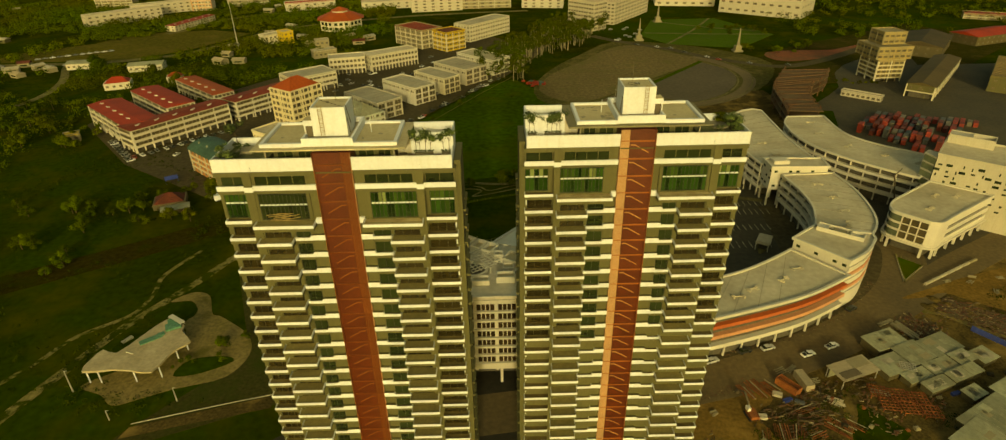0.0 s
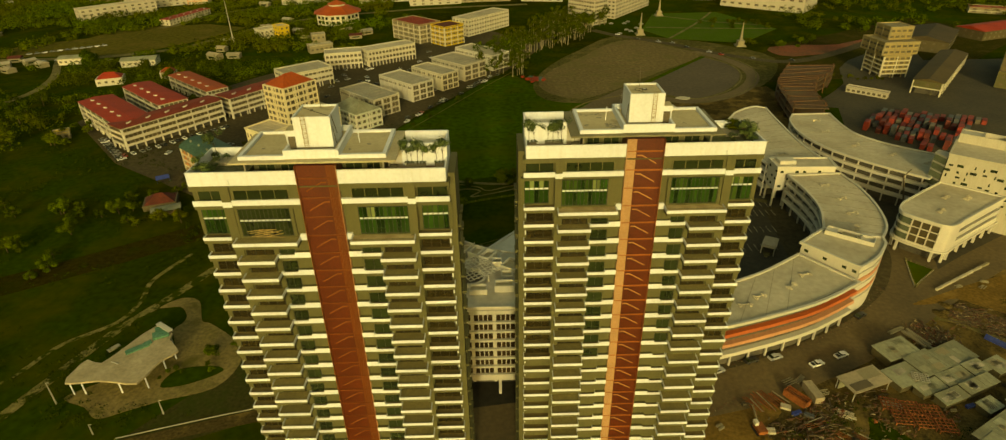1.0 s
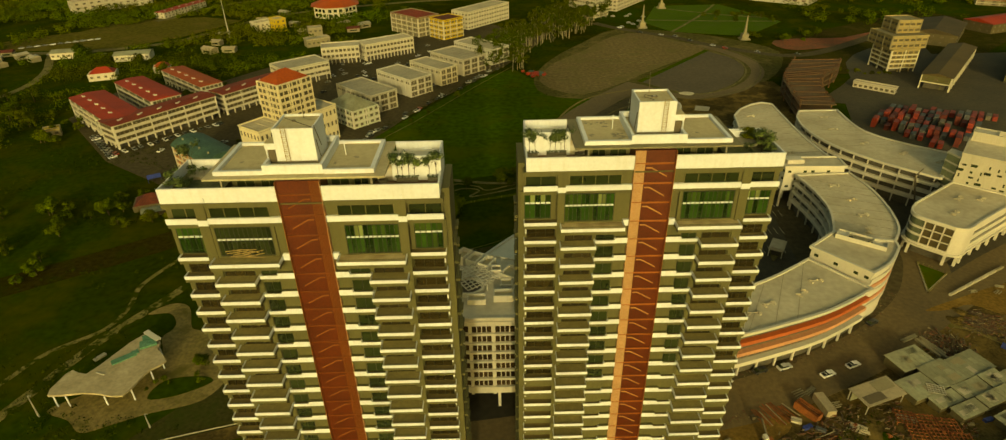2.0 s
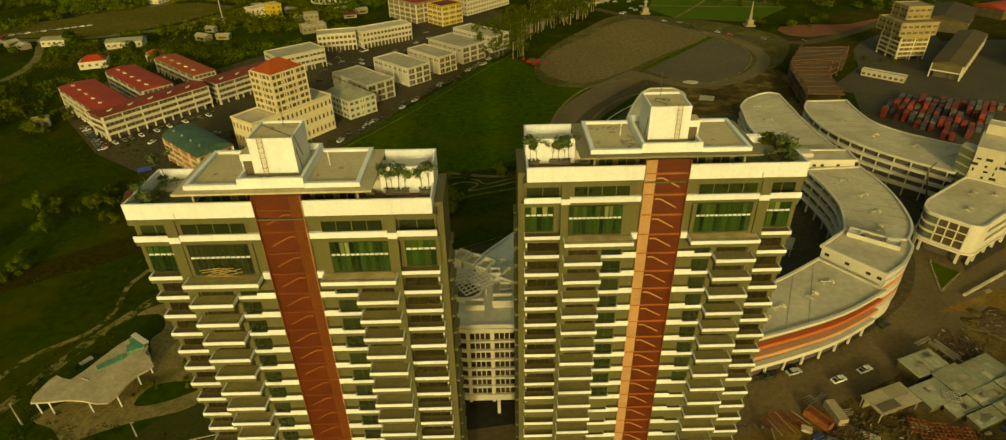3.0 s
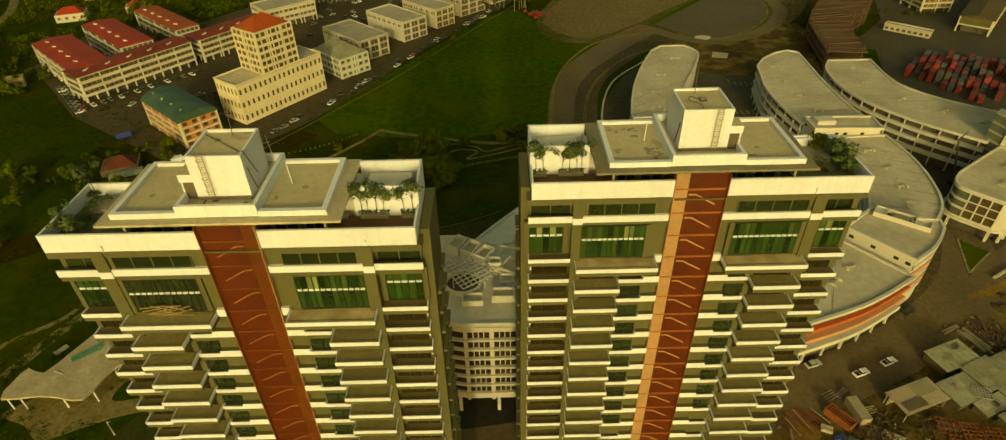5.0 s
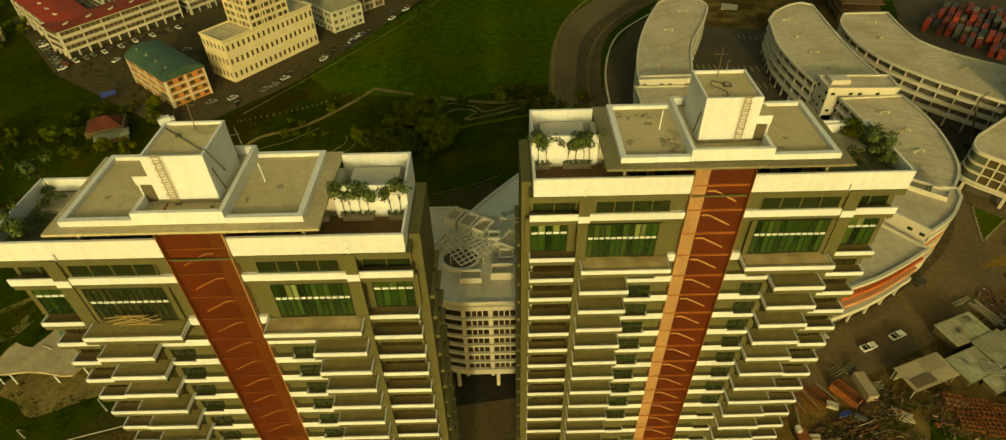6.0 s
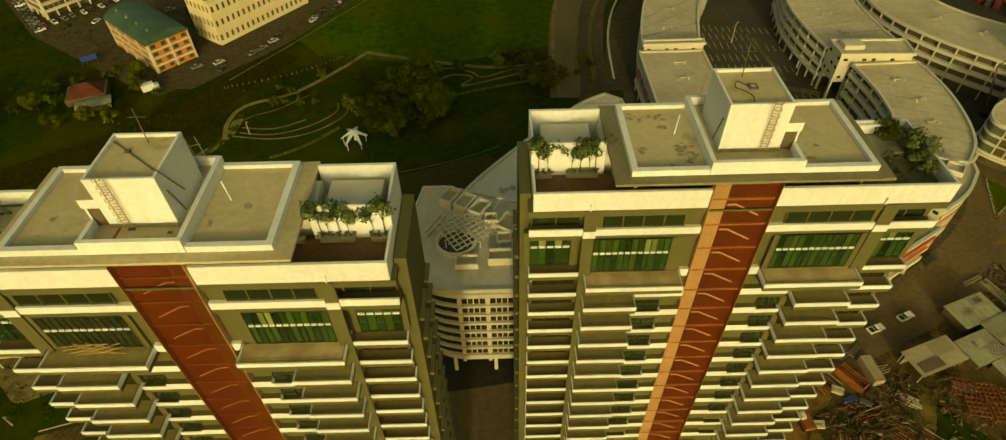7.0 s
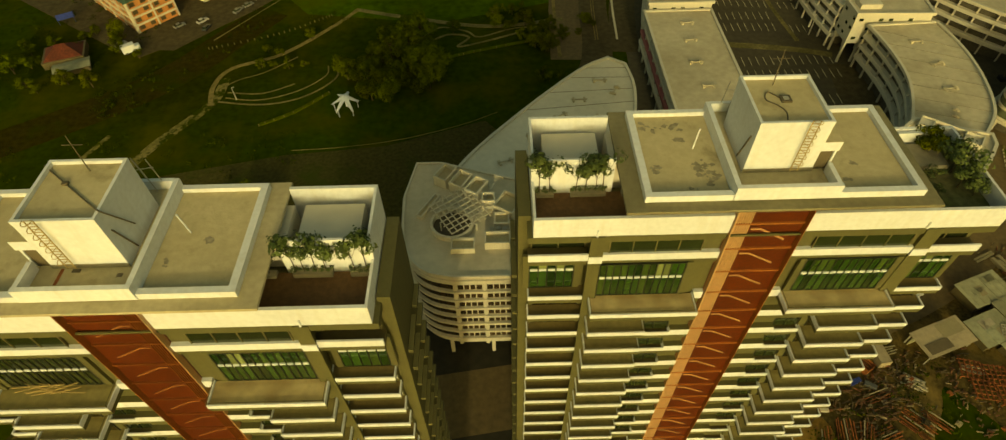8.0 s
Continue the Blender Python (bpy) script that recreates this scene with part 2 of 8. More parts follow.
CARPAINT = [mat("car_paint_%s" % c, v, 0.3, 0.03, spec=0.5, bump=0.0) for c, v in (
    ("white", (0.7, 0.7, 0.68)), ("silver", (0.4, 0.4, 0.4)), ("black", (0.03, 0.03, 0.03)), ("grey", (0.14, 0.14, 0.14)), ("red", (0.3, 0.03, 0.02)))]
BLUE = mat("blue_sheet", (0.03, 0.05, 0.22), 0.6, 0.2)
CONT = [mat("container_%s" % c, v, 0.6, 0.15, 0.4, 2.0, rand=0.2) for c, v in (
    ("red", (0.20, 0.028, 0.02)), ("maroon", (0.12, 0.025, 0.018)), ("grey", (0.14, 0.12, 0.09)), ("slate", (0.07, 0.075, 0.075)))]
WATER = grounds("canal_mud", (0.026, 0.022, 0.003), (0.030, 0.024, 0.005), (0.022, 0.030, 0.002), 0.05, 0.06, 0.5)

# ---------------------------------------------------------------- mesh helpers


def box(bm, x0, x1, y0, y1, z0, z1, mi=0, top=None):
    x0, x1 = min(x0, x1), max(x0, x1)
    y0, y1 = min(y0, y1), max(y0, y1)
    v = [bm.verts.new((x, y, z)) for z in (z0, z1) for x, y in ((x0, y0), (x1, y0), (x1, y1), (x0, y1))]
    for i, q in enumerate(((3, 2, 1, 0), (4, 5, 6, 7), (0, 1, 5, 4), (1, 2, 6, 5), (2, 3, 7, 6), (3, 0, 4, 7))):
        f = bm.faces.new([v[k] for k in q])
        f.material_index = top if (i == 1 and top is not None) else mi


def beam(bm, a, b, w, mi=0):
    """A square bar from a to b."""
    a, b = Vector(a), Vector(b)
    d = (b - a).normalized()
    s = d.cross(Vector((0, 0, 1)))
    s = s.normalized() if s.length > 1e-4 else Vector((1, 0, 0))
    u = s.cross(d)
    ring = [(-1, -1), (1, -1), (1, 1), (-1, 1)]
    v = [bm.verts.new(p + (s * i + u * j) * w / 2) for p in (a, b) for i, j in ring]
    for q in ((3, 2, 1, 0), (4, 5, 6, 7), (0, 1, 5, 4), (1, 2, 6, 5), (2, 3, 7, 6), (3, 0, 4, 7)):
        bm.faces.new([v[k] for k in q]).material_index = mi


def tube(bm, a, b, r0, r1, sides=7, mi=0):
    a, b = Vector(a), Vector(b)
    d = (b - a).normalized()
    s = d.orthogonal().normalized()
    u = d.cross(s)
    rings = []
    for p, r in ((a, r0), (b, r1)):
        rings.append([bm.verts.new(p + (s * math.cos(k * 2 * math.pi / sides) + u * math.sin(k * 2 * math.pi / sides)) * r) for k in range(sides)])
    for k in range(sides):
        bm.faces.new((rings[0][k], rings[0][(k + 1) % sides], rings[1][(k + 1) % sides], rings[1][k])).material_index = mi
    bm.faces.new(rings[1]).material_index = mi
    bm.faces.new(rings[0][::-1]).material_index = mi


def sweep(bm, path, r, sides=5, mi=0):
    """A round bar, hose or rail bent along a path, in one piece."""
    path = [Vector(p) for p in path]
    rings = []
    for i, p in enumerate(path):
        d = (path[min(i + 1, len(path) - 1)] - path[max(i - 1, 0)]).normalized()
        s = d.cross(Vector((0, 0, 1)))
        s = s.normalized() if s.length > 1e-4 else Vector((1, 0, 0))
        u = s.cross(d)
        rings.append([bm.verts.new(p + (s * math.cos(k * 2 * math.pi / sides) + u * math.sin(k * 2 * math.pi / sides)) * r) for k in range(sides)])
    for a, b in zip(rings, rings[1:]):
        for k in range(sides):
            bm.faces.new((a[k], a[(k + 1) % sides], b[(k + 1) % sides], b[k])).material_index = mi
    bm.faces.new(rings[0][::-1]), bm.faces.new(rings[-1])


def mesh_of(name, bm, mats):
    bmesh.ops.recalc_face_normals(bm, faces=bm.faces)
    me = bpy.data.meshes.new(name)
    bm.to_mesh(me)
    bm.free()
    for m in (mats if isinstance(mats, (list, tuple)) else [mats]):
        me.materials.append(m)
    return me


def part(name, bm, mats, parent=None, label="", at=None):
    me = bm if isinstance(bm, bpy.types.Mesh) else mesh_of(name, bm, mats)
    ob = new(name, me)
    if parent is not None:
        ob.parent = parent
    if at is not None:
        ob.matrix_basis = at
    if label:
        tagged(ob, label)
    return ob


def thing(name, label, category, at, group="", kind=""):
    e = new(name)
    e.empty_display_size = 0.5
    e.matrix_basis = at
    return tagged(e, label, category, group, kind)


def smooth_path(pts, steps=6, closed=False):
    """A curve through the given bends."""
    p = [Vector(q) for q in pts]
    n = len(p)
    out = []
    for i in range(n if closed else n - 1):
        a, b = p[i], p[(i + 1) % n]
        z = p[i - 1] if closed or i > 0 else a
        c = p[(i + 2) % n] if closed or i + 2 < n else b
        for k in range(steps):
            t = k / steps
            out.append(0.5 * ((2 * a) + (b - z) * t + (2 * z - 5 * a + 4 * b - c) * t * t + (3 * a - z - 3 * b + c) * t ** 3))
    if not closed:
        out.append(p[-1])
    return out


def offset(poly, d):
    """The polygon moved outwards (d > 0) along its corners; it runs anticlockwise."""
    n, out = len(poly), []
    for i in range(n):
        a, b, c = poly[i - 1], poly[i], poly[(i + 1) % n]
        e1, e2 = (b - a), (c - b)
        n1 = Vector((e1.y, -e1.x)).normalized()
        n2 = Vector((e2.y, -e2.x)).normalized()
        m = (n1 + n2)
        m = m.normalized() if m.length > 1e-3 else n1
        out.append(b + m * d / max(0.5, m.dot(n1)))
    return out


def ccw(poly):
    s = sum(poly[i - 1].x * poly[i].y - poly[i].x * poly[i - 1].y for i in range(len(poly)))
    return poly if s > 0 else poly[::-1]


def prism(bm, poly, z0, z1, mi=0, top=None):
    lo = [bm.verts.new((p.x, p.y, z0)) for p in poly]
    hi = [bm.verts.new((p.x, p.y, z1)) for p in poly]
    n = len(poly)
    for i in range(n):
        bm.faces.new((lo[i], lo[(i + 1) % n], hi[(i + 1) % n], hi[i])).material_index = mi
    bm.faces.new(hi).material_index = mi if top is None else top
    bm.faces.new(lo[::-1]).material_index = mi


def ring(bm, poly, d_out, d_in, z0, z1, mi=0):
    o, i_ = offset(poly, d_out), offset(poly, d_in)
    n = len(poly)
    v = [[bm.verts.new((q.x, q.y, z)) for q in qs] for qs, z in ((o, z0), (o, z1), (i_, z1), (i_, z0))]
    for k in range(n):
        j = (k + 1) % n
        for a in range(4):
            b = (a + 1) % 4
            bm.faces.new((v[a][k], v[a][j], v[b][j], v[b][k])).material_index = mi


def sheet(name, poly, z, material, label="", category="ground"):
    """A flat piece of ground with an edge a few centimetres high."""
    bm = bmesh.new()
    poly = ccw([Vector(p) for p in poly])
    hi = [bm.verts.new((p.x, p.y, z)) for p in poly]
    lo = [bm.verts.new((p.x, p.y, -0.05)) for p in poly]
    bm.faces.new(hi)
    for i in range(len(poly)):
        bm.faces.new((lo[i], lo[(i + 1) % len(poly)], hi[(i + 1) % len(poly)], hi[i]))
    bmesh.ops.triangulate(bm, faces=[f for f in bm.faces if len(f.verts) > 4])
    ob = new(name, mesh_of(name, bm, material))
    return tagged(ob, label, category, kind="structure")


def strip(name, pts, width, z, material, label="", category="road", steps=6):
    path = smooth_path(pts, steps)
    bm = bmesh.new()
    rows = []
    for i, p in enumerate(path):
        d = (path[min(i + 1, len(path) - 1)] - path[max(i - 1, 0)]).normalized()
        s = Vector((-d.y, d.x)) * width / 2
        rows.append([bm.verts.new((q.x, q.y, h)) for q, h in ((p + s, -0.05), (p + s, z), (p - s, z), (p - s, -0.05))])
    for a, b in zip(rows, rows[1:]):
        for k in range(3):
            bm.faces.new((a[k], a[k + 1], b[k + 1], b[k]))
    ob = new(name, mesh_of(name, bm, material))
    return tagged(ob, label, category, kind="structure")

# ---------------------------------------------------------------- ground, roads, paving
bm = bmesh.new()
n_g, half_g = 40, 3000.0
gv = [[bm.verts.new((-half_g + 2 * half_g * i / n_g, -half_g + 2 * half_g * j / n_g, 0)) for j in range(n_g + 1)] for i in range(n_g + 1)]
for i in range(n_g):
    for j in range(n_g):
        bm.faces.new((gv[i][j], gv[i + 1][j], gv[i + 1][j + 1], gv[i][j + 1]))
tagged(new("ground", mesh_of("ground", bm, GRASS)), "rough dark green grassland with bare soil patches", "ground", kind="structure")

sheet("field", [(-72, 285), (-20, 276), (26, 290), (34, 330), (44, 362), (68, 393), (92, 424), (77, 413), (60, 400), (40, 406), (30, 430), (14, 462), (-6, 446), (-36, 392), (-66, 336), (-84, 300)], 0.03, FIELD, "wide mown green field beside the canal", "field")
sheet("pavement", [(-262, 374), (-203, 308), (-140, 264), (-117, 262), (-85, 300), (-62, 350), (-34, 402), (20, 500), (40, 560), (-20, 640), (-110, 560), (-180, 470), (-200, 440), (-260, 440)], 0.04, ASPHALT, "worn asphalt yards round the shop buildings", "pavement")
sheet("car_park", [(46, 196), (120, 170), (150, 180), (222, 216), (235, 262), (215, 300), (190, 335), (130, 350), (75, 350), (50, 270)], 0.05, PARKING, "dark asphalt car park between the mall buildings", "car park")
sheet("container_yard", [(200, 330), (215, 285), (300, 270), (420, 350), (420, 480), (330, 480), (255, 400), (225, 395)], 0.04, PARKING, "grey asphalt container yard", "yard")
sheet("building_site", [(38, 40), (330, 40), (330, 262), (235, 226), (176, 190), (146, 171), (118, 152), (95, 139), (40, 122)], 0.03, DIRT, "bare brown soil of a building site", "building site")
EARTH = grounds("orange_earth", (0.185, 0.112, 0.034), (0.115, 0.075, 0.026), (0.24, 0.15, 0.05), 0.05, 0.12, 1.0)
sheet("bare_earth", smooth_path([(46, 118), (60, 130), (72, 134), (77, 126), (70, 120), (72, 112), (66, 98), (48, 96)], 3, True), 0.036, EARTH, "orange-brown churned earth", "soil")
sheet("sand_track", smooth_path([(141, 172), (156, 178), (172, 184), (200, 192), (240, 198), (240, 184), (200, 166), (180, 160), (166, 168), (158, 174.5), (149, 172)], 3, True), 0.09, EARTH, "sandy orange track across the site", "soil")
strip("haul_track", [(140, 165), (149, 163), (156, 155), (166, 146)], 2.6, 0.045, SAND, "pale trodden track", "soil")
sheet("weeds", smooth_path([(97, 118), (100, 123.5), (104, 119), (108, 112), (98, 108), (92, 111)], 3, True), 0.037, GRASS, "dark weeds on the soil", "grass")
strip("island_kerb", [(148, 182), (161, 192)], 0.5, 0.16, LINE, "dotted white kerb of the traffic island", "kerb", 2)
strip("island_kerb", [(148, 182), (155, 199)], 0.4, 0.16, LINE, "dotted white kerb of the traffic island", "kerb", 2)
sheet("mall_apron", [(44, 130), (70, 136), (100, 146), (122, 158), (140, 178), (152, 204), (150, 240), (118, 244), (110, 190), (46, 172)], 0.055, ASPHALT, "worn asphalt apron in front of the mall", "pavement")
# paving darkened to hold shade that nothing modelled here casts
sheet("forecourt", [(-70, 30), (46, 30), (46, 128), (40, 142), (-24, 142), (-70, 110)], 0.04, mat("shaded_paving", (0.022, 0.020, 0.013), 0.9, 0.2, 0.05, 0.5, (0.030, 0.026, 0.016), 0.2), "paved forecourt round the towers with shade in its dark colour", "forecourt")
sheet("dirt_patch", [(-64, 204), (-33, 207), (-2, 218), (12, 200), (10, 150), (-40, 128), (-66, 128), (-110, 110), (-104, 119), (-80, 150), (-100, 196)], 0.025, grounds("trodden_soil", (0.040, 0.038, 0.013), (0.054, 0.050, 0.018), (0.034, 0.044, 0.010)), "trodden dark soil behind the towers", "soil")
sheet("plaza_surround", smooth_path([(74, 535), (114, 585), (169, 566), (206, 536), (226, 495), (200, 437), (160, 400), (120, 384), (70, 390), (34, 400), (28, 440), (46, 490)], 3, True), 0.045, grounds("worn_ground", (0.092, 0.080, 0.032), (0.064, 0.062, 0.020), (0.13, 0.105, 0.046), 0.02, 0.05, 0.4), "worn brown ground round the plaza", "ground")
sheet("plaza", smooth_path([(33, 445), (47, 478), (75, 514), (104, 557), (129, 567), (154, 538), (171, 509), (136, 472), (107, 444), (93, 428), (77, 414), (60, 402), (45, 406), (33, 425)], 3, True), 0.08, grounds("worn_plaza", (0.155, 0.119, 0.060), (0.12, 0.095, 0.048), (0.115, 0.104, 0.042), 0.015, 0.04, 0.4), "wide empty plaza of worn tan asphalt", "plaza")
sheet("plaza_apron", [(170, 501), *smooth_path([(182, 482), (184, 462), (179, 443), (168, 424), (153, 408), (133, 397), (117, 406), (102, 424)], 4), (134, 460)], 0.1, mat("plaza_asphalt", (0.088, 0.070, 0.042), 0.9, 0.2, 0.03, 0.4, (0.070, 0.054, 0.032)), "dark rounded asphalt apron", "plaza")
strip("plaza_verge", [(100, 425), (135, 464), (171, 504)], 4.0, 0.12, FIELD, "narrow green verge across the plaza", "verge", 3)
strip("plaza_road", [(100, 412), (112, 398), (131, 391), (156, 401), (176, 420), (190, 446), (192, 472), (184, 498), (171, 522)], 9, 0.09, DUSTY, "dusty ring road round the plaza", "road")
strip("plaza_kerb", [(120, 402), (134, 396), (154, 407), (169, 423), (180, 442), (185, 462), (183, 482), (174, 498)], 1.2, 0.16, PAVE, "pale kerb round the plaza", "kerb")
strip("plaza_kerb", [(130, 386), (153, 396), (173, 412), (189, 438), (198, 470), (190, 503)], 0.9, 0.16, PAVE, "pale outer kerb of the ring road", "kerb")
sheet("concrete_pad", smooth_path([(120, 398), (125, 401), (130, 398), (126, 394)], 4, True), 0.35, MALLROOF, "pale oval concrete pad", "slab")
sheet("concrete_pad", [(121, 366), (129, 364), (132, 371), (124, 374)], 0.3, MALLROOF, "pale concrete slab on the soil", "slab")
sheet("lawn", [(143, 608), (172, 688), (242, 690), (272, 602), (220, 548), (160, 570)], 0.05, LAWN, "bright clipped lawn of a civic square", "lawn")
sheet("red_site", smooth_path([(236, 531), (231, 511), (243, 499), (284, 511), (330, 540), (345, 562), (297, 536), (270, 537)], 2, True), 0.06, mat("red_clay", (0.19, 0.05, 0.022), 0.95, 0.3, 0.05, 0.5, (0.10, 0.045, 0.018)), "red clay ground", "soil")
sheet("office_yard", smooth_path([(205, 376), (216, 392), (246, 424), (262, 462), (300, 500), (345, 500), (320, 455), (285, 415), (262, 385), (235, 372)], 2, True), 0.036, PARKING, "worn asphalt yard round the office tower", "yard")
sheet("dry_land", [(190, 430), (330, 440), (480, 560), (420, 640), (250, 540), (190, 480)], 0.025, grounds("dry_grass", (0.045, 0.040, 0.010), (0.026, 0.028, 0.006), (0.06, 0.046, 0.016)), "dry brown grass", "grass")
sheet("grass_island", [(155, 199), (161, 192), (148, 182)], 0.14, FIELD, "small green traffic island with a dotted white kerb", "traffic island")
sheet("sand_plaza", smooth_path([(-126, 137.5), (-118, 133.7), (-112, 129.3), (-104.7, 132.1), (-97, 135.5), (-84, 140), (-80, 150), (-84, 160), (-96.5, 170), (-100.5, 172), (-106, 183), (-113, 185), (-118.5, 179.5), (-111.4, 179.8), (-107, 175), (-106.5, 171), (-108, 167), (-104, 158), (-110, 150), (-118, 144)], 4, True), 0.05, SAND, "sandy paved yard round the pavilion", "yard")
sheet("garden_bed", smooth_path([(-100, 141), (-92, 142), (-84, 147), (-88, 149.5), (-98, 148)], 4, True), 0.12, GRASS, "dark grass bed", "bed")
sheet("garden_bed", smooth_path([(-124, 171), (-118, 178), (-112, 178.2), (-108, 174), (-108.3, 171.2), (-111, 168), (-116, 164)], 4, True), 0.12, GRASS, "dark grass bed", "bed")
sheet("path_edge", [(-103, 121), (-66, 132), (-66, 127), (-86, 122), (-104, 117)], 0.05, DIRT, "strip of bare soil", "soil")

strip("canal", [(-230, 168), (-166, 206), (-118, 240), (-96, 272), (-86, 288)], 15, 0.02, WATER, "muddy overgrown canal bed", "canal")
strip("canal_bank", [(-104, 268), (-77, 309), (-47, 358), (-12, 424), (14, 470)], 0.5, 0.09, PAVE, "pale concrete canal edge", "canal edge")
strip("street", [(-132, 262), (-98, 292), (-70, 340), (-52, 380), (-14, 444), (20, 508), (50, 590)], 11, 0.07, ASPHALT, "asphalt street along the shops", "street")
strip("main_road", [(-40, 118), (55, 132), (96, 146), (124, 161), (146, 180), (160, 206), (150, 222)], 15, 0.08, DUSTY, "dusty asphalt road curving past the mall", "road")
strip("side_road", [(134, 166), (175, 192), (215, 214), (300, 262), (420, 330)], 13, 0.075, DUSTY, "dusty asphalt side road", "road")
strip("ring_road", [(24, 210), (38, 250), (41, 290), (50, 335), (74, 371), (106, 404)], 11, 0.08, ASPHALT, "asphalt road behind the mall", "road")
strip("gravel_road", [(30, 250), (33, 300), (42, 345), (66, 383), (98, 420)], 17, 0.07, DUSTY, "gravel service road", "road")
strip("car_park_walk", [(80, 258), (97, 255.4), (111.5, 252.5), (122, 249)], 3.2, 0.1, PAVE, "pale raised walk across the car park", "footpath")
strip("car_park_kerb", [(110, 292), (110.5, 278), (112.6, 258)], 1.6, 0.14, PAVE, "pale kerb island in the car park", "kerb")
sheet("works_ground", smooth_path([(92, 350), (130, 340), (172, 338), (184, 372), (190, 420), (160, 404), (112, 386), (84, 370)], 3, True), 0.07, DIRT, "churned brown soil beside the mall", "soil")
strip("road_kerb", [(47, 262), (50, 300), (61, 336), (82, 362)], 0.8, 0.2, LINE, "pale kerb", "kerb")
strip("service_lane", [(49, 254), (52, 285), (60, 316), (74, 343), (88, 356)], 10, 0.085, ASPHALT, "asphalt service lane beside the mall", "road")
for dx in (0.0, 0.9):
    strip("lane_line", [(39 + dx, 262), (41.5 + dx, 300), (52 + dx, 337), (76 + dx, 371), (112 + dx, 391)], 0.28, 0.1, SAND, "worn yellowish lane line", "road marking")
strip("road_edge", [(25, 252), (26, 300), (35, 350), (58, 391), (90, 408)], 1.3, 0.09, SAND, "pale dusty road edge", "road edge")
strip("footpath", [(-145, 112), (-138, 135), (-135, 144), (-127, 167), (-115, 190), (-106, 210), (-94, 230), (-93, 244)], 3.6, 0.09, OVERGROWN, "pale overgrown footpath through the park", "footpath")
strip("footpath", [(-152, 138), (-146, 149), (-141, 161), (-129, 172), (-127, 184), (-129, 197), (-122, 215)], 1.8, 0.085, OVERGROWN, "narrow overgrown garden path", "footpath")
strip("footpath", [(-94, 229), (-96, 240), (-92, 250), (-76, 258), (-60, 276), (-52, 288)], 1.7, 0.095, SAND, "worn sandy footpath", "footpath")
strip("footpath", [(-92, 231), (-76, 229), (-63, 233), (-54, 243), (-56, 252)], 0.7, 0.10, PAVE, "curving pale garden path", "footpath")
strip("footpath", [(-90, 233), (-78, 231.5), (-66, 236), (-58, 244), (-58, 250)], 0.5, 0.11, PAVE, "curving pale garden path", "footpath")
strip("footpath", [(-93, 238), (-88, 243), (-80, 247), (-70, 256)], 0.5, 0.105, PAVE, "narrow pale garden path", "footpath")
strip("footpath", [(-90, 236), (-78, 235), (-68, 240)], 0.6, 0.09, PAVE, "curving pale garden path", "footpath")
strip("footpath", [(-52, 287), (-30, 280), (0, 273), (28, 277)], 2.2, 0.09, PAVE, "pale footpath along the field", "footpath")
strip("footpath", [(-24, 262), (-16, 268), (-8, 266), (-12, 260), (-2, 263), (10, 268)], 1.0, 0.08, PAVE, "looping garden path", "footpath")
strip("footpath", [(-26, 266), (-19, 273), (-9, 270), (-4, 266), (8, 271), (18, 272)], 0.8, 0.085, PAVE, "looping garden path", "footpath")
strip("hedge_bed", [(-75, 218.5), (-65, 224.5), (-55, 234.5)], 1.3, 0.35, LEAF, "low dark clipped hedge", "hedge")
strip("hedge_bed", [(-20, 250.6), (-6, 256.6), (30, 266.6)], 1.3, 0.35, LEAF, "low dark clipped hedge", "hedge")
strip("kerb_line", [(-62, 206), (-46, 207), (-28, 210), (-10, 216), (2, 222)], 0.18, 0.15, PAVE, "thin pale kerb line", "kerb")
strip("kerb_line", [(-103, 122.2), (-80, 128.8), (-60, 134)], 0.2, 0.15, LINE, "thin pale kerb line", "kerb")
strip("far_road", [(-700, 528), (-430, 536), (-349, 540), (-302, 557), (-280, 574), (-267, 600), (-251, 625), (-237, 661), (-190, 700), (-90, 740), (40, 760)], 9, 0.06, PAVE, "far pale road along the woods", "road")
BARE = [Vector(p) for p in ((-460, 545), (-405, 546), (-350, 546), (-322, 551), (-305, 566), (-286, 588), (-268, 621), (-255, 655), (-301, 676), (-345, 672), (-381, 664), (-396, 618), (-440, 590))]
sheet("bare_field", BARE, 0.03, grounds("bare_olive_field", (0.098, 0.084, 0.020), (0.077, 0.072, 0.017), (0.12, 0.094, 0.028), 0.01, 0.03, 0.3), "flat bare olive-brown field beside the road", "field")
sheet("concrete_pad", [(-264, 593), (-252, 619), (-240, 607), (-240, 575)], 0.08, PAVE, "pale slab beside the far road", "slab")
strip("upper_road", [(-345, 660), (-332, 682), (-325, 711), (-302, 747), (-271, 769), (-220, 775)], 9, 0.06, PAVE, "far pale road through the woods", "road")
strip("side_street", [(-372, 538), (-366, 522), (-344, 482), (-334, 445), (-337, 417)], 6, 0.06, PAVE, "pale side street between trees", "road")
strip("far_street", [(96, 612), (110, 592), (130, 573), (157, 548), (176, 523), (203, 498), (227, 484), (260, 494), (326, 541), (380, 590)], 9, 0.11, ASPHALT, "far asphalt street", "road")
for q in ([(160, 570), (200, 628), (236, 690)], [(150, 620), (210, 610), (268, 604)], [(170, 680), (222, 640), (262, 622)]):
    strip("lawn_path", q, 2.6, 0.1, PAVE, "pale path across the lawn", "footpath", 2)
for q in ([(81, 495), (114, 498)], [(80, 483), (120, 483)], [(80, 471), (120, 473)]):
    strip("parking_kerb", q, 1.4, 0.14, PAVE, "pale parking kerb on the plaza", "kerb", 2)

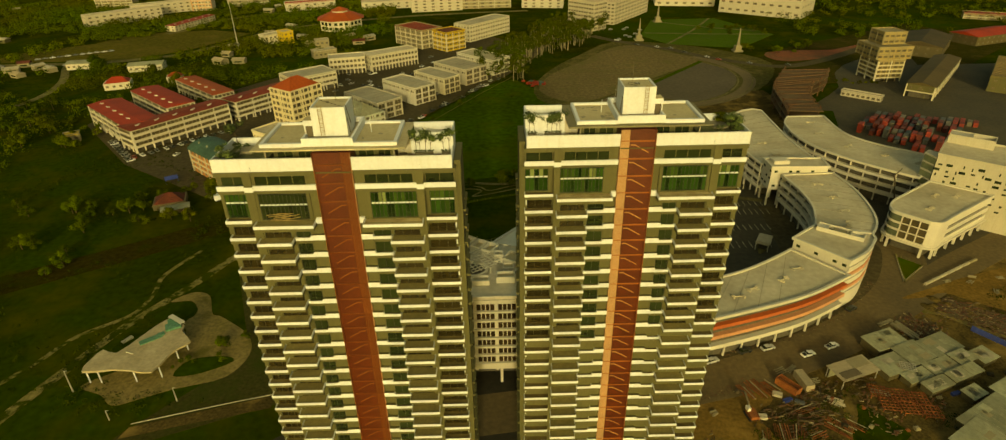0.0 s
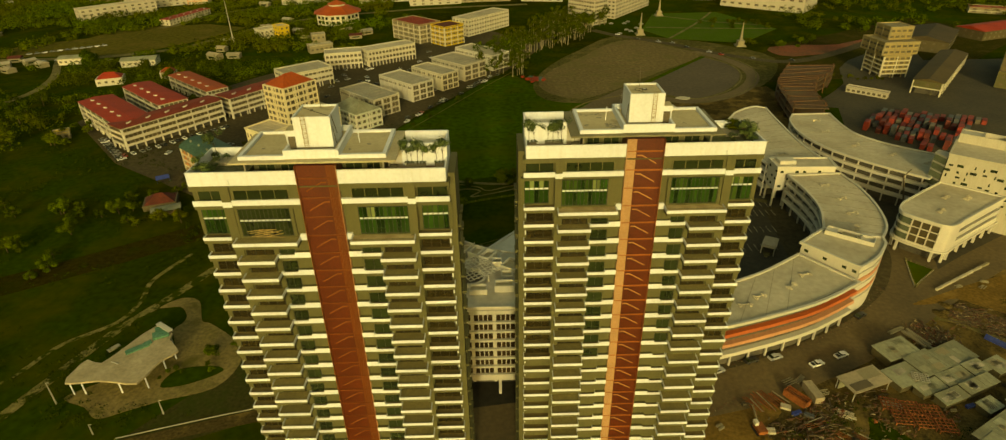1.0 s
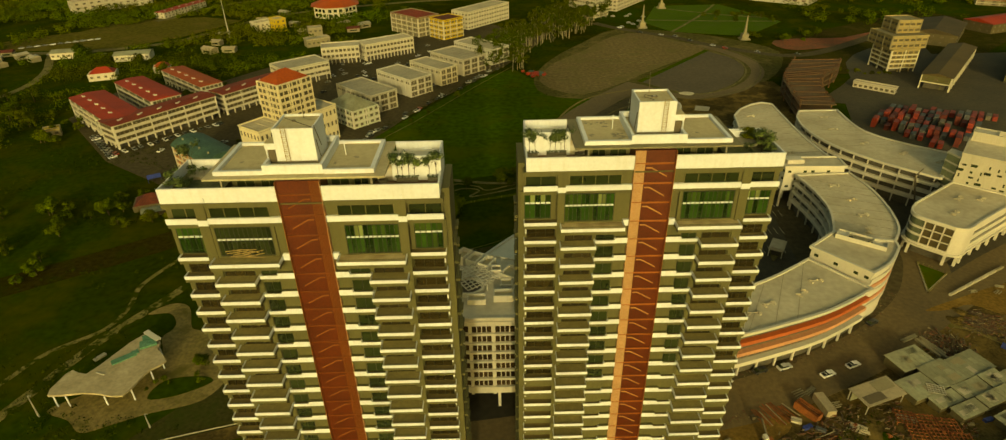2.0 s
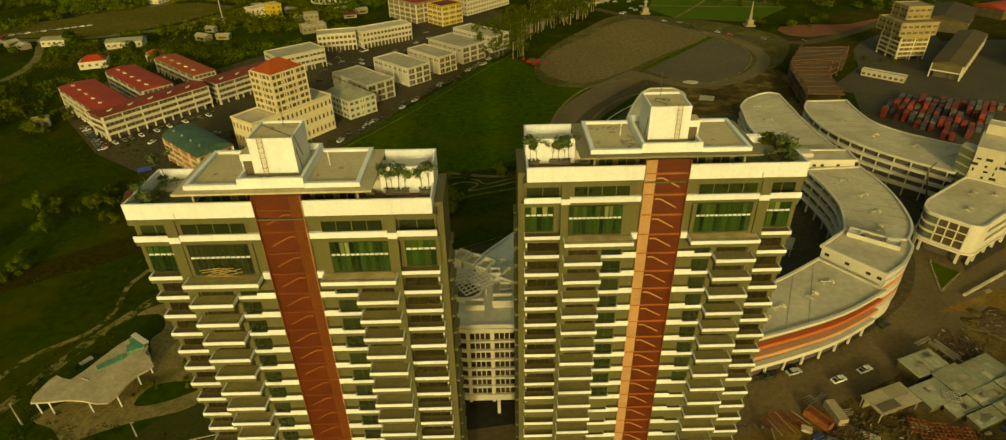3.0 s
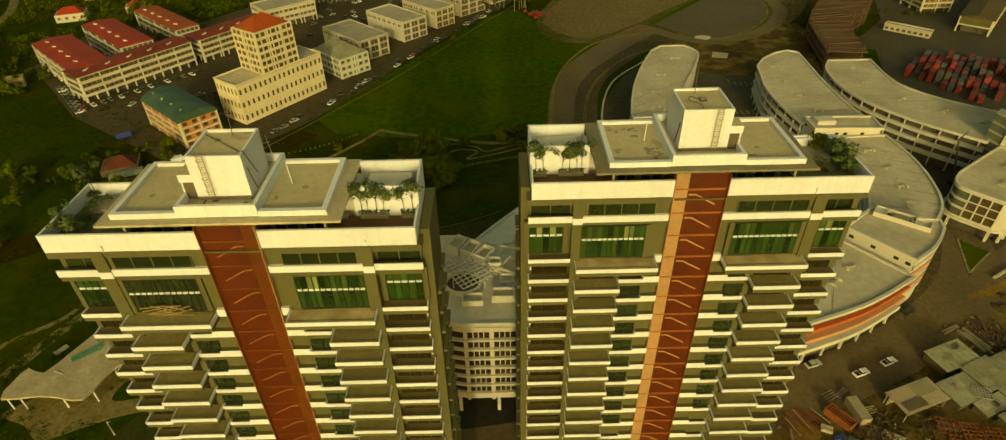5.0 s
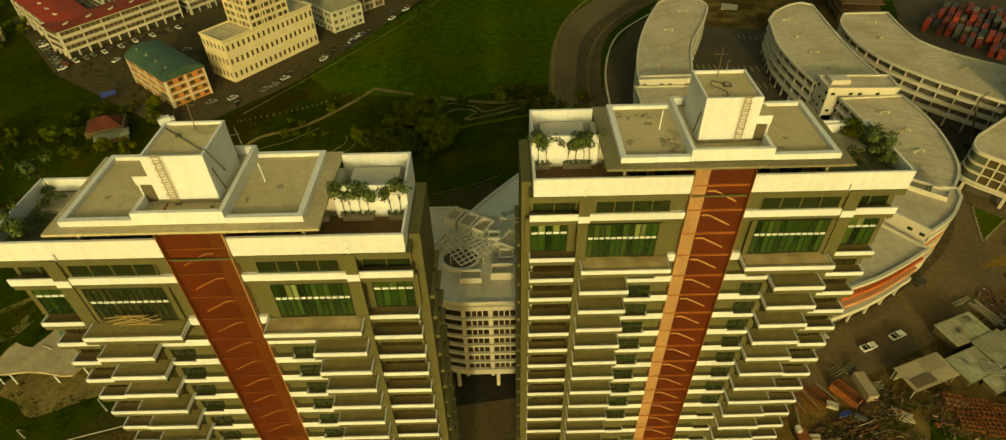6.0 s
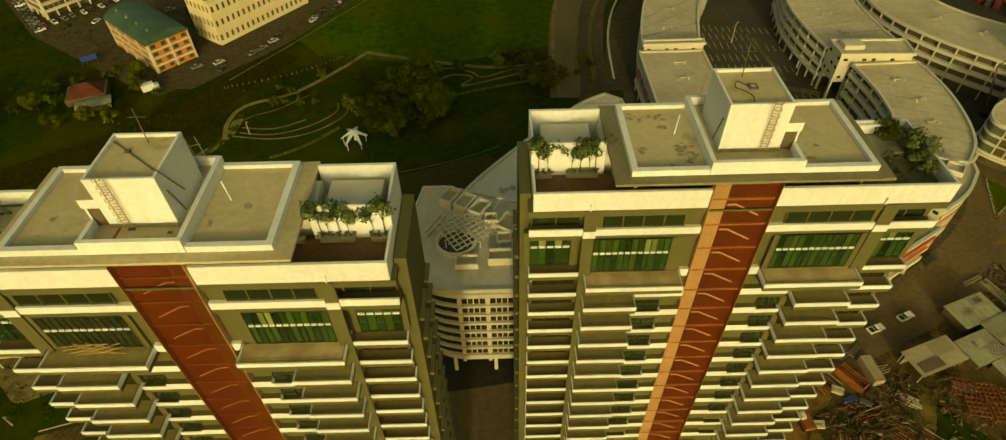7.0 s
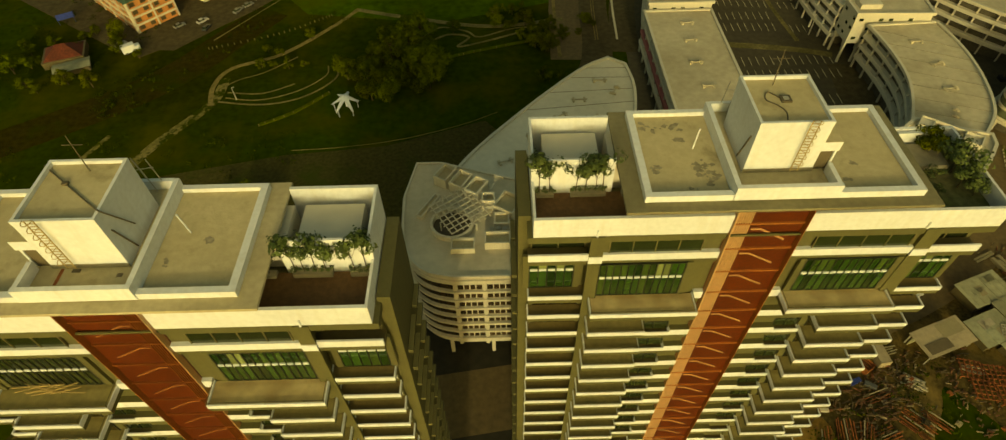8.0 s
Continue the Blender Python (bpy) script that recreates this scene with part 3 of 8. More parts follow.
# ---------------------------------------------------------------- the two residential towers
STOREY, TOP_BAND, WIDE, DEEP = 3.28, 80.58, 38.8, 10.0
FLOORS = 24


def tower(x0, y0, s, label):
    T = thing("residential_tower", label, "apartment tower", Matrix.Translation((x0, y0, 0)), "pair of residential towers")

    def tb(bm, u0, u1, v0, v1, z0, z1, mi=0, top=None):
        box(bm, s * u0, s * u1, v0, v1, z0, z1, mi, top)

    def one(name, material, *boxes, label=""):
        b = bmesh.new()
        for q in boxes:
            tb(b, *q)
        return part(name, b, material, T, label)

    def ribbed(at_, w, u0, u1, back, flat, proud, z0, z1, mats, name):
        """An upright plate with ribs, in one piece: glass between mullions, or a ribbed screen."""
        pts = [(u0, flat)]
        for a in at_:
            pts += [(a, flat), (a, proud), (a + w, proud), (a + w, flat)]
        pts += [(u1, flat), (u1, back), (u0, back)]
        out = [p for i, p in enumerate(pts) if p != pts[i - 1]]
        b = bmesh.new()
        lo = [b.verts.new((s * u, v, z0)) for u, v in out]
        hi_ = [b.verts.new((s * u, v, z1)) for u, v in out]
        n = len(out)
        for i in range(n):
            j = (i + 1) % n
            f = b.faces.new((lo[i], lo[j], hi_[j], hi_[i]))
            f.material_index = 0 if abs(out[i][1] - flat) < 1e-6 and abs(out[j][1] - flat) < 1e-6 else 1
        b.faces.new(hi_).material_index = 1
        b.faces.new(lo[::-1]).material_index = 1
        return mesh_of(name, b, mats)

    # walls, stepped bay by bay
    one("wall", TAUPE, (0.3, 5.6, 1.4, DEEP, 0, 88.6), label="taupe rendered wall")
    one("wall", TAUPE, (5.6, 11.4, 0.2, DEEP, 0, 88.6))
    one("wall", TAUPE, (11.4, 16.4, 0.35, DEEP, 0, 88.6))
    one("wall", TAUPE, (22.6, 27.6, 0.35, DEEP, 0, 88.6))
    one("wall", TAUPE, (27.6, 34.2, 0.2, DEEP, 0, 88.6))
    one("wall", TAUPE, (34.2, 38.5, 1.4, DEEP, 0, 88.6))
    one("side_wall", TAUPE, (-0.75, 0.296, 1.9, 9.9, 0, 90.0))
    one("side_wall", TAUPE, (38.504, 39.4, 1.9, 9.9, 0, 90.0))
    one("pier", TAUPE, (5.2, 6.4, -0.12, 0.196, 0, 89.35))
    one("pier", TAUPE, (32.9, 34.3, -0.12, 0.196, 0, 89.35))

    # the open stair: red back wall, orange screen and bars, flights
    # screen, bars and flights: the left tower's colours carry painted shade
    one("stair_core_wall", RED_CORE, (16.4, 22.6, 0.26, DEEP, 0, 92.4), label="dark red stair screen")
    one("stair_core_trim", ORANGE, (16.452, 16.52, -0.3, 0.256, 0, 92.4))
    one("stair_core_trim", RED_BAR, (22.48, 22.548, -0.3, 0.256, 0, 92.4))
    part("orange_screen", ribbed([16.56 + k * 0.2 for k in range(8)], 0.08, 16.522, 18.1, 0.255, 0.2, 0.1, 0, 92.4, [ORANGE if s > 0 else SHADED_ORANGE] * 2, "orange_screen"), None, T, "ribbed orange screen")
    bar_b = bmesh.new()
    tb(bar_b, 16.53, 22.47, 0.09, 0.258, -0.14, 0.0)
    tb(bar_b, 18.1, 22.47, 0.2, 0.258, -0.3, -0.139)
    bar = mesh_of("landing_bar", bar_b, RED_BAR if s > 0 else SHADED_ORANGE)
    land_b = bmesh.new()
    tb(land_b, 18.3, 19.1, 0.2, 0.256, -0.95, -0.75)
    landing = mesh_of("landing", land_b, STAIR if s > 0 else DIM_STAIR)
    fl_b = bmesh.new()
    for v0, (ua, za), (ub, zb) in ((0.2, (19.1, -0.76), (21.5, -2.2)),):
        pts = [(s * ua, za), (s * ub, zb), (s * ub, zb - 0.2), (s * ua, za - 0.2)]
        lo = [fl_b.verts.new((x, v0, z)) for x, z in pts]
        hi = [fl_b.verts.new((x, v0 + 0.056, z)) for x, z in pts]
        for i in range(4):
            fl_b.faces.new((lo[i], lo[(i + 1) % 4], hi[(i + 1) % 4], hi[i]))
        fl_b.faces.new(lo[::-1]), fl_b.faces.new(hi)
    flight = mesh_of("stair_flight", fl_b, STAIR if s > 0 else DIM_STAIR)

    # balcony slabs: white upstand round a tiled floor
    def slab(u0, u1, v0, v1, top=0.0, low=-1.1, deck=DECK):
        b = bmesh.new()
        tb(b, u0 + 0.121, u1 - 0.121, v0 + 0.121, v1, -0.55, -0.2, 1)
        tb(b, u0, u1, v0, v0 + 0.12, -0.55, top)
        tb(b, u0, u0 + 0.12, v0 + 0.121, v1, -0.55, top)
        tb(b, u1 - 0.12, u1, v0 + 0.121, v1, -0.55, top)
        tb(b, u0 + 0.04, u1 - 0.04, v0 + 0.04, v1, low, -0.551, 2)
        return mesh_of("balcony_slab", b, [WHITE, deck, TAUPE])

    def rail(u0, u1, v0, v1):
        b = bmesh.new()
        tb(b, u0, u1, v0, v0 + 0.05, 0.28, 0.33)
        n = max(2, int((u1 - u0) / 1.4))
        for i in range(n + 1):
            uu = u0 + (u1 - u0) * i / n
            tb(b, uu - 0.025, uu + 0.025, v0, v0 + 0.05, 0.0, 0.279)
        tb(b, u0, u0 + 0.05, v0 + 0.051, v1, 0.28, 0.33)
        tb(b, u1 - 0.05, u1, v0 + 0.051, v1, 0.28, 0.33)
        return mesh_of("railing", b, RAIL)

    def window(u0, u1, v, z0, z1, panes, pane_glass=DARK_GLASS, bar=RAIL):
        return ribbed([u0 + (u1 - u0 - 0.09) * i / panes for i in range(panes + 1)], 0.09, u0, u1, v, v - 0.04, v - 0.1, z0, z1, [pane_glass, bar], "window")

    # recessed slabs take the tile with shade in its colour, projecting ones the plain tile
    slabs = [slab(0.1, 5.62, 0.0, 1.4, deck=SHADED_DECK), slab(5.7, 11.25, -2.1, 0.2, deck=DECK), slab(11.3, 14.5, -0.3, 0.35, deck=SHADED_DECK), slab(25.0, 27.6, -0.3, 0.35, deck=SHADED_DECK), slab(27.7, 33.5, -2.1, 0.2, deck=DECK), slab(34.4, 38.8, 0.0, 1.4, deck=SHADED_DECK)]
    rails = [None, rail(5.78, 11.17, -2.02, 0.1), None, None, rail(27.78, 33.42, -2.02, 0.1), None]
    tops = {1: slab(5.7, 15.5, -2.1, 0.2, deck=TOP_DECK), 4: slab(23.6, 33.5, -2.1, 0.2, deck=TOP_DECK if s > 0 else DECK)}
    top_rails = {1: rail(5.78, 15.42, -2.02, 0.1), 4: rail(23.68, 33.42, -2.02, 0.1)}
    cheek_b = bmesh.new()
    tb(cheek_b, 14.5, 16.45, -0.28, 0.34, -0.55, 0.42, 0, 1)
    tb(cheek_b, 14.52, 16.43, -0.25, 0.34, -1.1, -0.551, 1)
    cheek_1 = mesh_of("white_panel", cheek_b, [WHITE, TAUPE])
    cheek_b = bmesh.new()
    tb(cheek_b, 22.55, 25.0, -0.28, 0.34, -0.55, 0.42, 0, 1)
    tb(cheek_b, 22.57, 24.98, -0.25, 0.34, -1.1, -0.551, 1)
    cheek_2 = mesh_of("white_panel", cheek_b, [WHITE, TAUPE])
    short_1, short_2 = bmesh.new(), bmesh.new()
    tb(short_1, 15.5, 16.4, -0.05, 0.34, -0.75, 0.3)
    tb(short_2, 22.7, 23.6, -0.05, 0.34, -0.75, 0.3)
    shorts = mesh_of("white_panel", short_1, WHITE), mesh_of("white_panel", short_2, WHITE)
    wins = [window(0.55, 5.1, 1.4, -0.15, 2.17, 3, BROWN_GLASS, BLACK), window(6.5, 10.9, 0.2, -0.15, 2.17, 3, BROWN_GLASS, BLACK), window(11.45, 14.4, 0.35, -0.15, 2.17, 2, DARK_GLASS, BLACK),
            window(25.05, 27.5, 0.35, -0.15, 2.17, 2, DARK_GLASS, BLACK), window(28.3, 32.7, 0.2, -0.15, 2.17, 3, BROWN_GLASS, BLACK), window(34.5, 38.3, 1.4, -0.15, 2.17, 3, BROWN_GLASS, BLACK)]
    side_b = bmesh.new()
    tb(side_b, -1.25, -0.804, 2.6, 6.2, -0.5, 0.0)
    tb(side_b, -1.25, -0.804, 7.2, 9.6, -0.5, 0.0)
    side_ledge = mesh_of("side_ledge", side_b, TAUPE)
    light_b = bmesh.new()
    tb(light_b, 0.35, 0.55, 1.25, 1.39, 0.6, 1.9)
    light_strip = mesh_of("downpipe", light_b, WHITE)
    for k in range(FLOORS):
        at = Matrix.Translation((0, 0, TOP_BAND - STOREY * k))
        for i in range(6):
            me = tops[i] if (k == 0 and i in tops) else slabs[i]
            if k == 0 and i in (2, 3):
                continue
            bal = part("balcony_slab", me, None, T, at=at)
            rl = top_rails[i] if (k == 0 and i in tops) else rails[i]
            if rl:
                part("railing", rl, None, bal, "slim bronze railing")
        if k == 0:
            part("white_panel", shorts[0], None, T, at=at), part("white_panel", shorts[1], None, T, at=at)
        else:
            part("white_panel", cheek_1, None, T, at=at), part("white_panel", cheek_2, None, T, at=at)
            for w in wins:
                part("window", w, None, T, at=at)
        part("side_ledge", side_ledge, None, T, at=at)
        part("downpipe", light_strip, None, T, at=at @ Matrix.Translation((0, 0, -STOREY)))
    for k in range(-3, FLOORS):
        at = Matrix.Translation((0, 0, TOP_BAND - STOREY * k))
        part("landing_bar", bar, None, T, at=at)
        part("landing", landing, None, T, at=at)
        part("stair_flight", flight, None, T, at=at)

    # tall glazing above the topmost balconies
    r_g = random.Random(21 if s > 0 else 22)
    for u0, u1, v, n in ((0.5, 4.5, 1.4, 5), (6.6, 14.1, 0.35, 12), (24.6, 32.4, 0.35, 12), (34.5, 38.4, 1.4, 5)):
        g = part("window_frame", bmesh.new(), RAIL, T)
        b = bmesh.new()
        step = (u1 - u0) / n
        for i in range(n + 1):
            tb(b, u0 + i * step - 0.06, u0 + i * step + 0.06, v - 0.32, v - 0.2, 80.75, 85.42)
        for z in (80.75, 85.42):
            tb(b, u0 - 0.06, u1 + 0.06, v - 0.33, v - 0.19, z - 0.06, z + 0.06)
        g.data = mesh_of("window_frame", b, BLACK)
        for i in range(n):
            for z0, z1 in ((80.82, 83.33), (83.59, 85.36)):
                b = bmesh.new()
                tb(b, u0 + i * step + 0.06, u0 + (i + 1) * step - 0.06, v - 0.27, v - 0.25, z0, z1)
                drawn = z0 > 83 and ((u0 == 6.6 and i in (8, 9)) or (u0 < 1 and s > 0 and i in (1, 3)) or (u0 > 34 and s > 0 and i in (0, 2)))
                # painted reflections: olive panes drawn by lot, more of them in the upper row
                lot = r_g.random()
                part("pane", b, DARK_GLASS if s < 0 and u0 == 24.6 else CURTAIN_GLASS if drawn else OLIVE_GLASS if lot < (0.45 if z0 > 83 else 0.12) else GREEN_GLASS, g)
            b = bmesh.new()
            tb(b, u0 + i * step + 0.08, u0 + (i + 1) * step - 0.08, v - 0.36, v - 0.2, 83.34, 83.58)
            part("transom", b, WHITE, g)
        one("window_surround", TAUPE, (u0 - 0.6, u0 - 0.06, v - 0.3, v - 0.004, 80.6, 85.49))
        one("window_surround", TAUPE, (u1 + 0.06, u1 + 0.6, v - 0.3, v - 0.004, 80.6, 85.49))
    one("core_beam", TAUPE, (16.4, 22.6, -0.05, 0.085, 88.95, 89.15))
    if s < 0:
        r_p = random.Random(3)
        for i in range(12):
            u, a, z = r_p.uniform(26.2, 30.2), r_p.uniform(-0.5, 0.5), 80.9 + 0.12 * i
            b = bmesh.new()
            beam(b, (s * (u - 1.3), -0.7 - a * 0.8, z + r_p.uniform(-0.3, 0.3)), (s * (u + 1.3), -0.7 + a * 0.8, z + r_p.uniform(-0.3, 0.3)), 0.08)
            part("plank", b, LADDER, T, "loose plank left on the balcony")
    # lintel and band under the attic, attic, parapets
    one("lintel", TAUPE, (0.1, 16.4, 0.02, 1.39, 85.5, 86.1), (22.6, 38.7, 0.02, 1.39, 85.5, 86.1))
    one("band", WHITE, (0.05, 5.2, -0.02, 0.16, 86.104, 86.94))
    one("band_ledge", SHADED_DECK, (0.05, 5.2, 0.164, 1.39, 86.104, 86.3))
    one("band", WHITE, (5.2, 6.4, -0.2, 0.19, 85.9, 86.75))
    one("band", WHITE, (6.4, 16.4, -0.06, 0.34, 86.104, 86.96))
    one("band", WHITE, (22.6, 32.9, -0.06, 0.34, 86.104, 86.96))
    one("band", WHITE, (32.9, 34.3, -0.2, 0.19, 85.9, 86.75))
    one("band", WHITE, (34.3, 38.78, -0.02, 0.16, 86.104, 86.94))
    one("band_ledge", SHADED_DECK, (34.3, 38.78, 0.164, 1.39, 86.104, 86.3))
    for u0, u1, v in ((0.35, 5.1, 1.4), (6.9, 14.8, 0.2), (24.2, 32.5, 0.2), (34.4, 38.4, 1.4)):
        part("attic_window", window(u0, u1, v, 86.97 if v < 1 else 86.31, 88.55 if v > 1 else 88.9, 4 if u1 - u0 > 5 else 2), None, T)
    one("roof_slab", TAUPE, (0.0, 16.4, 0.02, DEEP, 88.6, 89.36), label="taupe roof slab")
    one("roof_slab", TAUPE, (22.6, 38.8, 0.02, DEEP, 88.6, 89.36), label="taupe roof slab")
    one("parapet", WHITE, (0.42, 16.5, 0.0, 0.22, 89.44, 91.6), label="white front parapet")
    one("parapet", WHITE, (22.5, 38.72, 0.0, 0.22, 89.44, 91.6), label="white front parapet")
    one("parapet", WHITE, (0.42, 0.64, 0.224, 4.35, 89.44, 91.6))
    one("parapet", WHITE, (0.42, 0.64, 4.354, DEEP - 0.304, 89.44, 93.8), label="tall white side wall of the terrace")
    one("parapet", WHITE, (38.5, 38.72, 0.224, DEEP - 0.304, 89.44, 91.6))
    one("parapet", WHITE, (0.42, 7.36, DEEP - 0.3, DEEP, 89.37, 93.8), label="tall white back wall of the terrace")
    one("parapet", WHITE, (7.364, 38.72, DEEP - 0.3, DEEP, 89.37, 91.6))
    one("coping", WHITE, (0.4, 16.5, -0.03, 0.25, 91.604, 91.65), (22.5, 38.74, -0.03, 0.25, 91.604, 91.65))
    # terrace with planters, white garden wall, plinths for machines
    one("terrace_floor", TERRACE, (0.65, 9.9, 0.3, 4.3, 89.364, 90.15), label="brown terrace floor")
    one("garden_wall", WHITE, (0.65, 7.35, 4.4, 4.6, 89.364, 93.88), label="white garden wall")
    one("planter", LEDGE, (0.8, 2.35, 3.75, 4.36, 90.154, 90.62))
    one("planter", LEDGE, (3.75, 6.75, 3.75, 4.36, 90.154, 90.62))
    one("planter", LEDGE, (8.1, 9.3, 3.75, 4.36, 90.154, 90.5))
    one("machine_plinth", MEMBRANE, (1.5, 6.2, 5.5, 9.0, 89.364, 92.7))
    one("machine_plinth", MEMBRANE, (7.05, 9.8, 5.5, 9.0, 89.364, 92.7))
    one("garden_soil", mat("roof_soil", (0.15, 0.14, 0.075), 0.95, 0.3, 0.4, 2.0, (0.07, 0.085, 0.02)), (31.0, 38.49, 1.6, DEEP - 0.31, 89.364, 90.1), label="roof garden soil")
    one("garden_bench", LEDGE, (34.4, 37.0, 6.0, 8.8, 90.104, 90.6))
    if s > 0:
        one("garden_kerb", WHITE, (33.6, 36.4, 9.2, 9.5, 90.104, 91.5))
    # penthouse under the cover slab
    one("penthouse_wall", TAUPE, (10.0, 16.3, 3.0, 9.6, 89.364, 93.2))
    one("penthouse_wall", TAUPE, (22.7, 29.6, 3.0, 9.6, 89.364, 93.2))
    for u0, u1 in ((10.5, 12.6), (13.2, 15.8), (23.2, 25.6), (26.4, 29.0)):
        part("penthouse_window", window(u0, u1, 3.0, 89.5, 91.9, 2), None, T)
    for u in (9.6, 30.0):
        one("column", LEDGE, (u - 0.12, u + 0.12, 0.6, 0.84, 89.37, 93.2))
    roof_from = len(T.children)
    b = bmesh.new()
    tb(b, 7.4, 31.6, -1.1, 10.8, 93.22, 93.5)
    tb(b, 9.0, 30.3, 0.0, 10.1, 93.504, 93.62)
    bmesh.ops.bevel(b, geom=list(b.edges), offset=0.03, segments=1, affect="EDGES")
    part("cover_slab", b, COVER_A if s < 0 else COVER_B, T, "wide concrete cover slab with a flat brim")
    one("roof_floor", CONC, (9.5, 15.64, 0.45, 9.7, 93.624, 93.72), label="stained concrete flat roof")
    one("roof_floor", CONC, (16.08, 23.3, 0.2, 9.85, 93.624, 94.02), label="stained concrete flat roof")
    one("roof_floor", CONC, (23.72, 29.85, 0.45, 9.7, 93.624, 93.72), label="stained concrete flat roof")
    for q in ((8.9, 15.65, -0.08, 0.44, 93.504, 94.12), (8.9, 9.46, 0.444, 9.7, 93.504, 94.12), (8.9, 15.65, 9.704, 10.16, 93.504, 94.12),
              (23.72, 30.4, -0.08, 0.44, 93.504, 94.12), (29.9, 30.4, 0.444, 9.7, 93.504, 94.12), (23.72, 30.4, 9.704, 10.16, 93.504, 94.12)):
        one("upstand", WHITE, q)
    for q in ((15.66, 23.7, -0.2, 0.18, 93.624, 94.95), (15.66, 16.06, 0.184, 10.16, 93.624, 94.9), (23.34, 23.7, 0.184, 2.35, 93.624, 94.9), (23.34, 23.7, 4.6, 9.85, 93.624, 94.12), (16.064, 23.7, 9.87, 10.2, 93.624, 94.9)):
        one("upstand", WHITE, q, label="white roof upstand")
    # old damp stains on the flat roofs, thin as a skin of moss, with ragged rims
    r_s = random.Random(7 if s > 0 else 8)
    patches = ((10.3, 8.1, 0.7, 9), (12.3, 8.4, 0.9, 12), (12.6, 6.7, 0.5, 5), (10.5, 3.4, 0.6, 7), (14.0, 3.2, 1.0, 16), (14.4, 2.0, 0.6, 6), (13.0, 1.1, 0.4, 4), (26.0, 3.5, 0.35, 3), (25.1, 1.6, 0.28, 2), (18.4, 3.6, 0.3, 0)) if s > 0 else (
        (14.8, 3.2, 0.3, 3), (14.6, 2.6, 0.25, 2), (12.0, 5.0, 0.4, 2), (28.0, 4.0, 0.4, 2))
    for u, v, spread_, n in patches:
        for _ in range(n):
            b = bmesh.new()
            rr_, uu, vv = r_s.uniform(0.1, 0.38), u + r_s.gauss(0, spread_ * 0.5), v + r_s.gauss(0, spread_ * 0.4)
            b.faces.new([b.verts.new((s * uu + rr_ * r_s.uniform(0.45, 1.3) * math.cos(a * 0.4189), vv + rr_ * r_s.uniform(0.4, 1.1) * math.sin(a * 0.4189), 93.728 + 0.004 * r_s.random())) for a in range(15)])
            part("damp_stain", b, STAIN, T)
    # lift house
    one("lift_house", [WHITE, CONC], (16.9, 22.35, 2.4, 8.1, 94.024, 98.75, 0, 1), label="white lift machine house")
    one("lift_house_rim", WHITE, (16.88, 22.37, 2.38, 2.6, 98.754, 99.05), (16.88, 22.37, 7.9, 8.12, 98.754, 99.05), (16.88, 17.1, 2.604, 7.896, 98.754, 99.05), (22.15, 22.37, 2.604, 7.896, 98.754, 99.05))
    one("skirting", LEDGE, (16.86, 22.39, 2.35, 2.396, 94.024, 94.4))
    one("annex", [WHITE, CONC], (22.354, 23.75, 2.4, 4.6, 96.1, 97.0, 0, 1), label="white hood over the door")
    one("annex_wall", WHITE, (23.57, 23.75, 2.6, 4.6, 94.024, 96.096), (22.354, 23.56, 4.2, 4.4, 94.024, 96.096))
    one("door", DOOR, (22.45, 23.5, 2.62, 2.7, 94.024, 96.05), label="dark steel door")
    b = bmesh.new()
    for u in (20.45, 21.05):
        beam(b, (s * u, 2.1, 94.3), (s * u, 2.1, 99.4), 0.06)
    for i in range(18):
        beam(b, (s * 20.45, 2.1, 94.5 + i * 0.29), (s * 21.05, 2.1, 94.5 + i * 0.29), 0.04)
    for i in range(7):
        z = 95.4 + i * 0.68
        hoop = [(s * (20.75 + 0.34 * math.cos(a)), 2.1 - 0.55 * math.sin(a), z) for a in (0, 0.6, 1.2, 1.9, 2.5, math.pi)]
        for p, q in zip(hoop, hoop[1:]):
            beam(b, p, q, 0.035)
    part("caged_ladder", b, LADDER, T, "caged tan steel ladder")
    b = bmesh.new()
    beam(b, (s * 16.84, 4.0, 94.3), (s * 16.84, 3.0, 97.3), 0.09)
    part("conduit", b, DOOR, T)
    b = bmesh.new()
    beam(b, (s * 13.8, 5.6, 93.72), (s * 13.8, 5.3, 96.1), 0.1)
    part("vent_pipe", b, WHITE, T, "white vent pipe")
    b = bmesh.new()
    tube(b, (s * 19.3, 7.2, 98.754), (s * 19.2, 7.2, 102.0), 0.05, 0.03)
    for d in (0.7, -0.7):
        beam(b, (s * (19.2 + d), 7.2, 101.2), (s * 19.2, 7.2, 101.2), 0.04)
    part("antenna", b, DOOR, T, "thin dark antenna")
    if s > 0:
        one("roof_hatch", DOOR, (19.3, 20.1, 5.0, 5.8, 98.754, 98.9), label="dark square roof hatch")
        one("hatch_lid", STEEL, (19.5, 19.9, 5.2, 5.6, 98.904, 98.95))
    else:
        one("cable_box", DOOR, (20.2, 20.6, 5.8, 6.1, 98.754, 98.95))
        one("drain_cover", DOOR, (20.3, 20.9, 1.95, 2.25, 94.024, 94.05))
        one("drain_cover", DOOR, (17.2, 17.6, 1.5, 1.8, 94.024, 94.05))
        one("rust_streak", RUST, (21.5, 21.75, 0.9, 2.3, 94.024, 94.034), label="rusty streak below the ladder")
    b = bmesh.new()
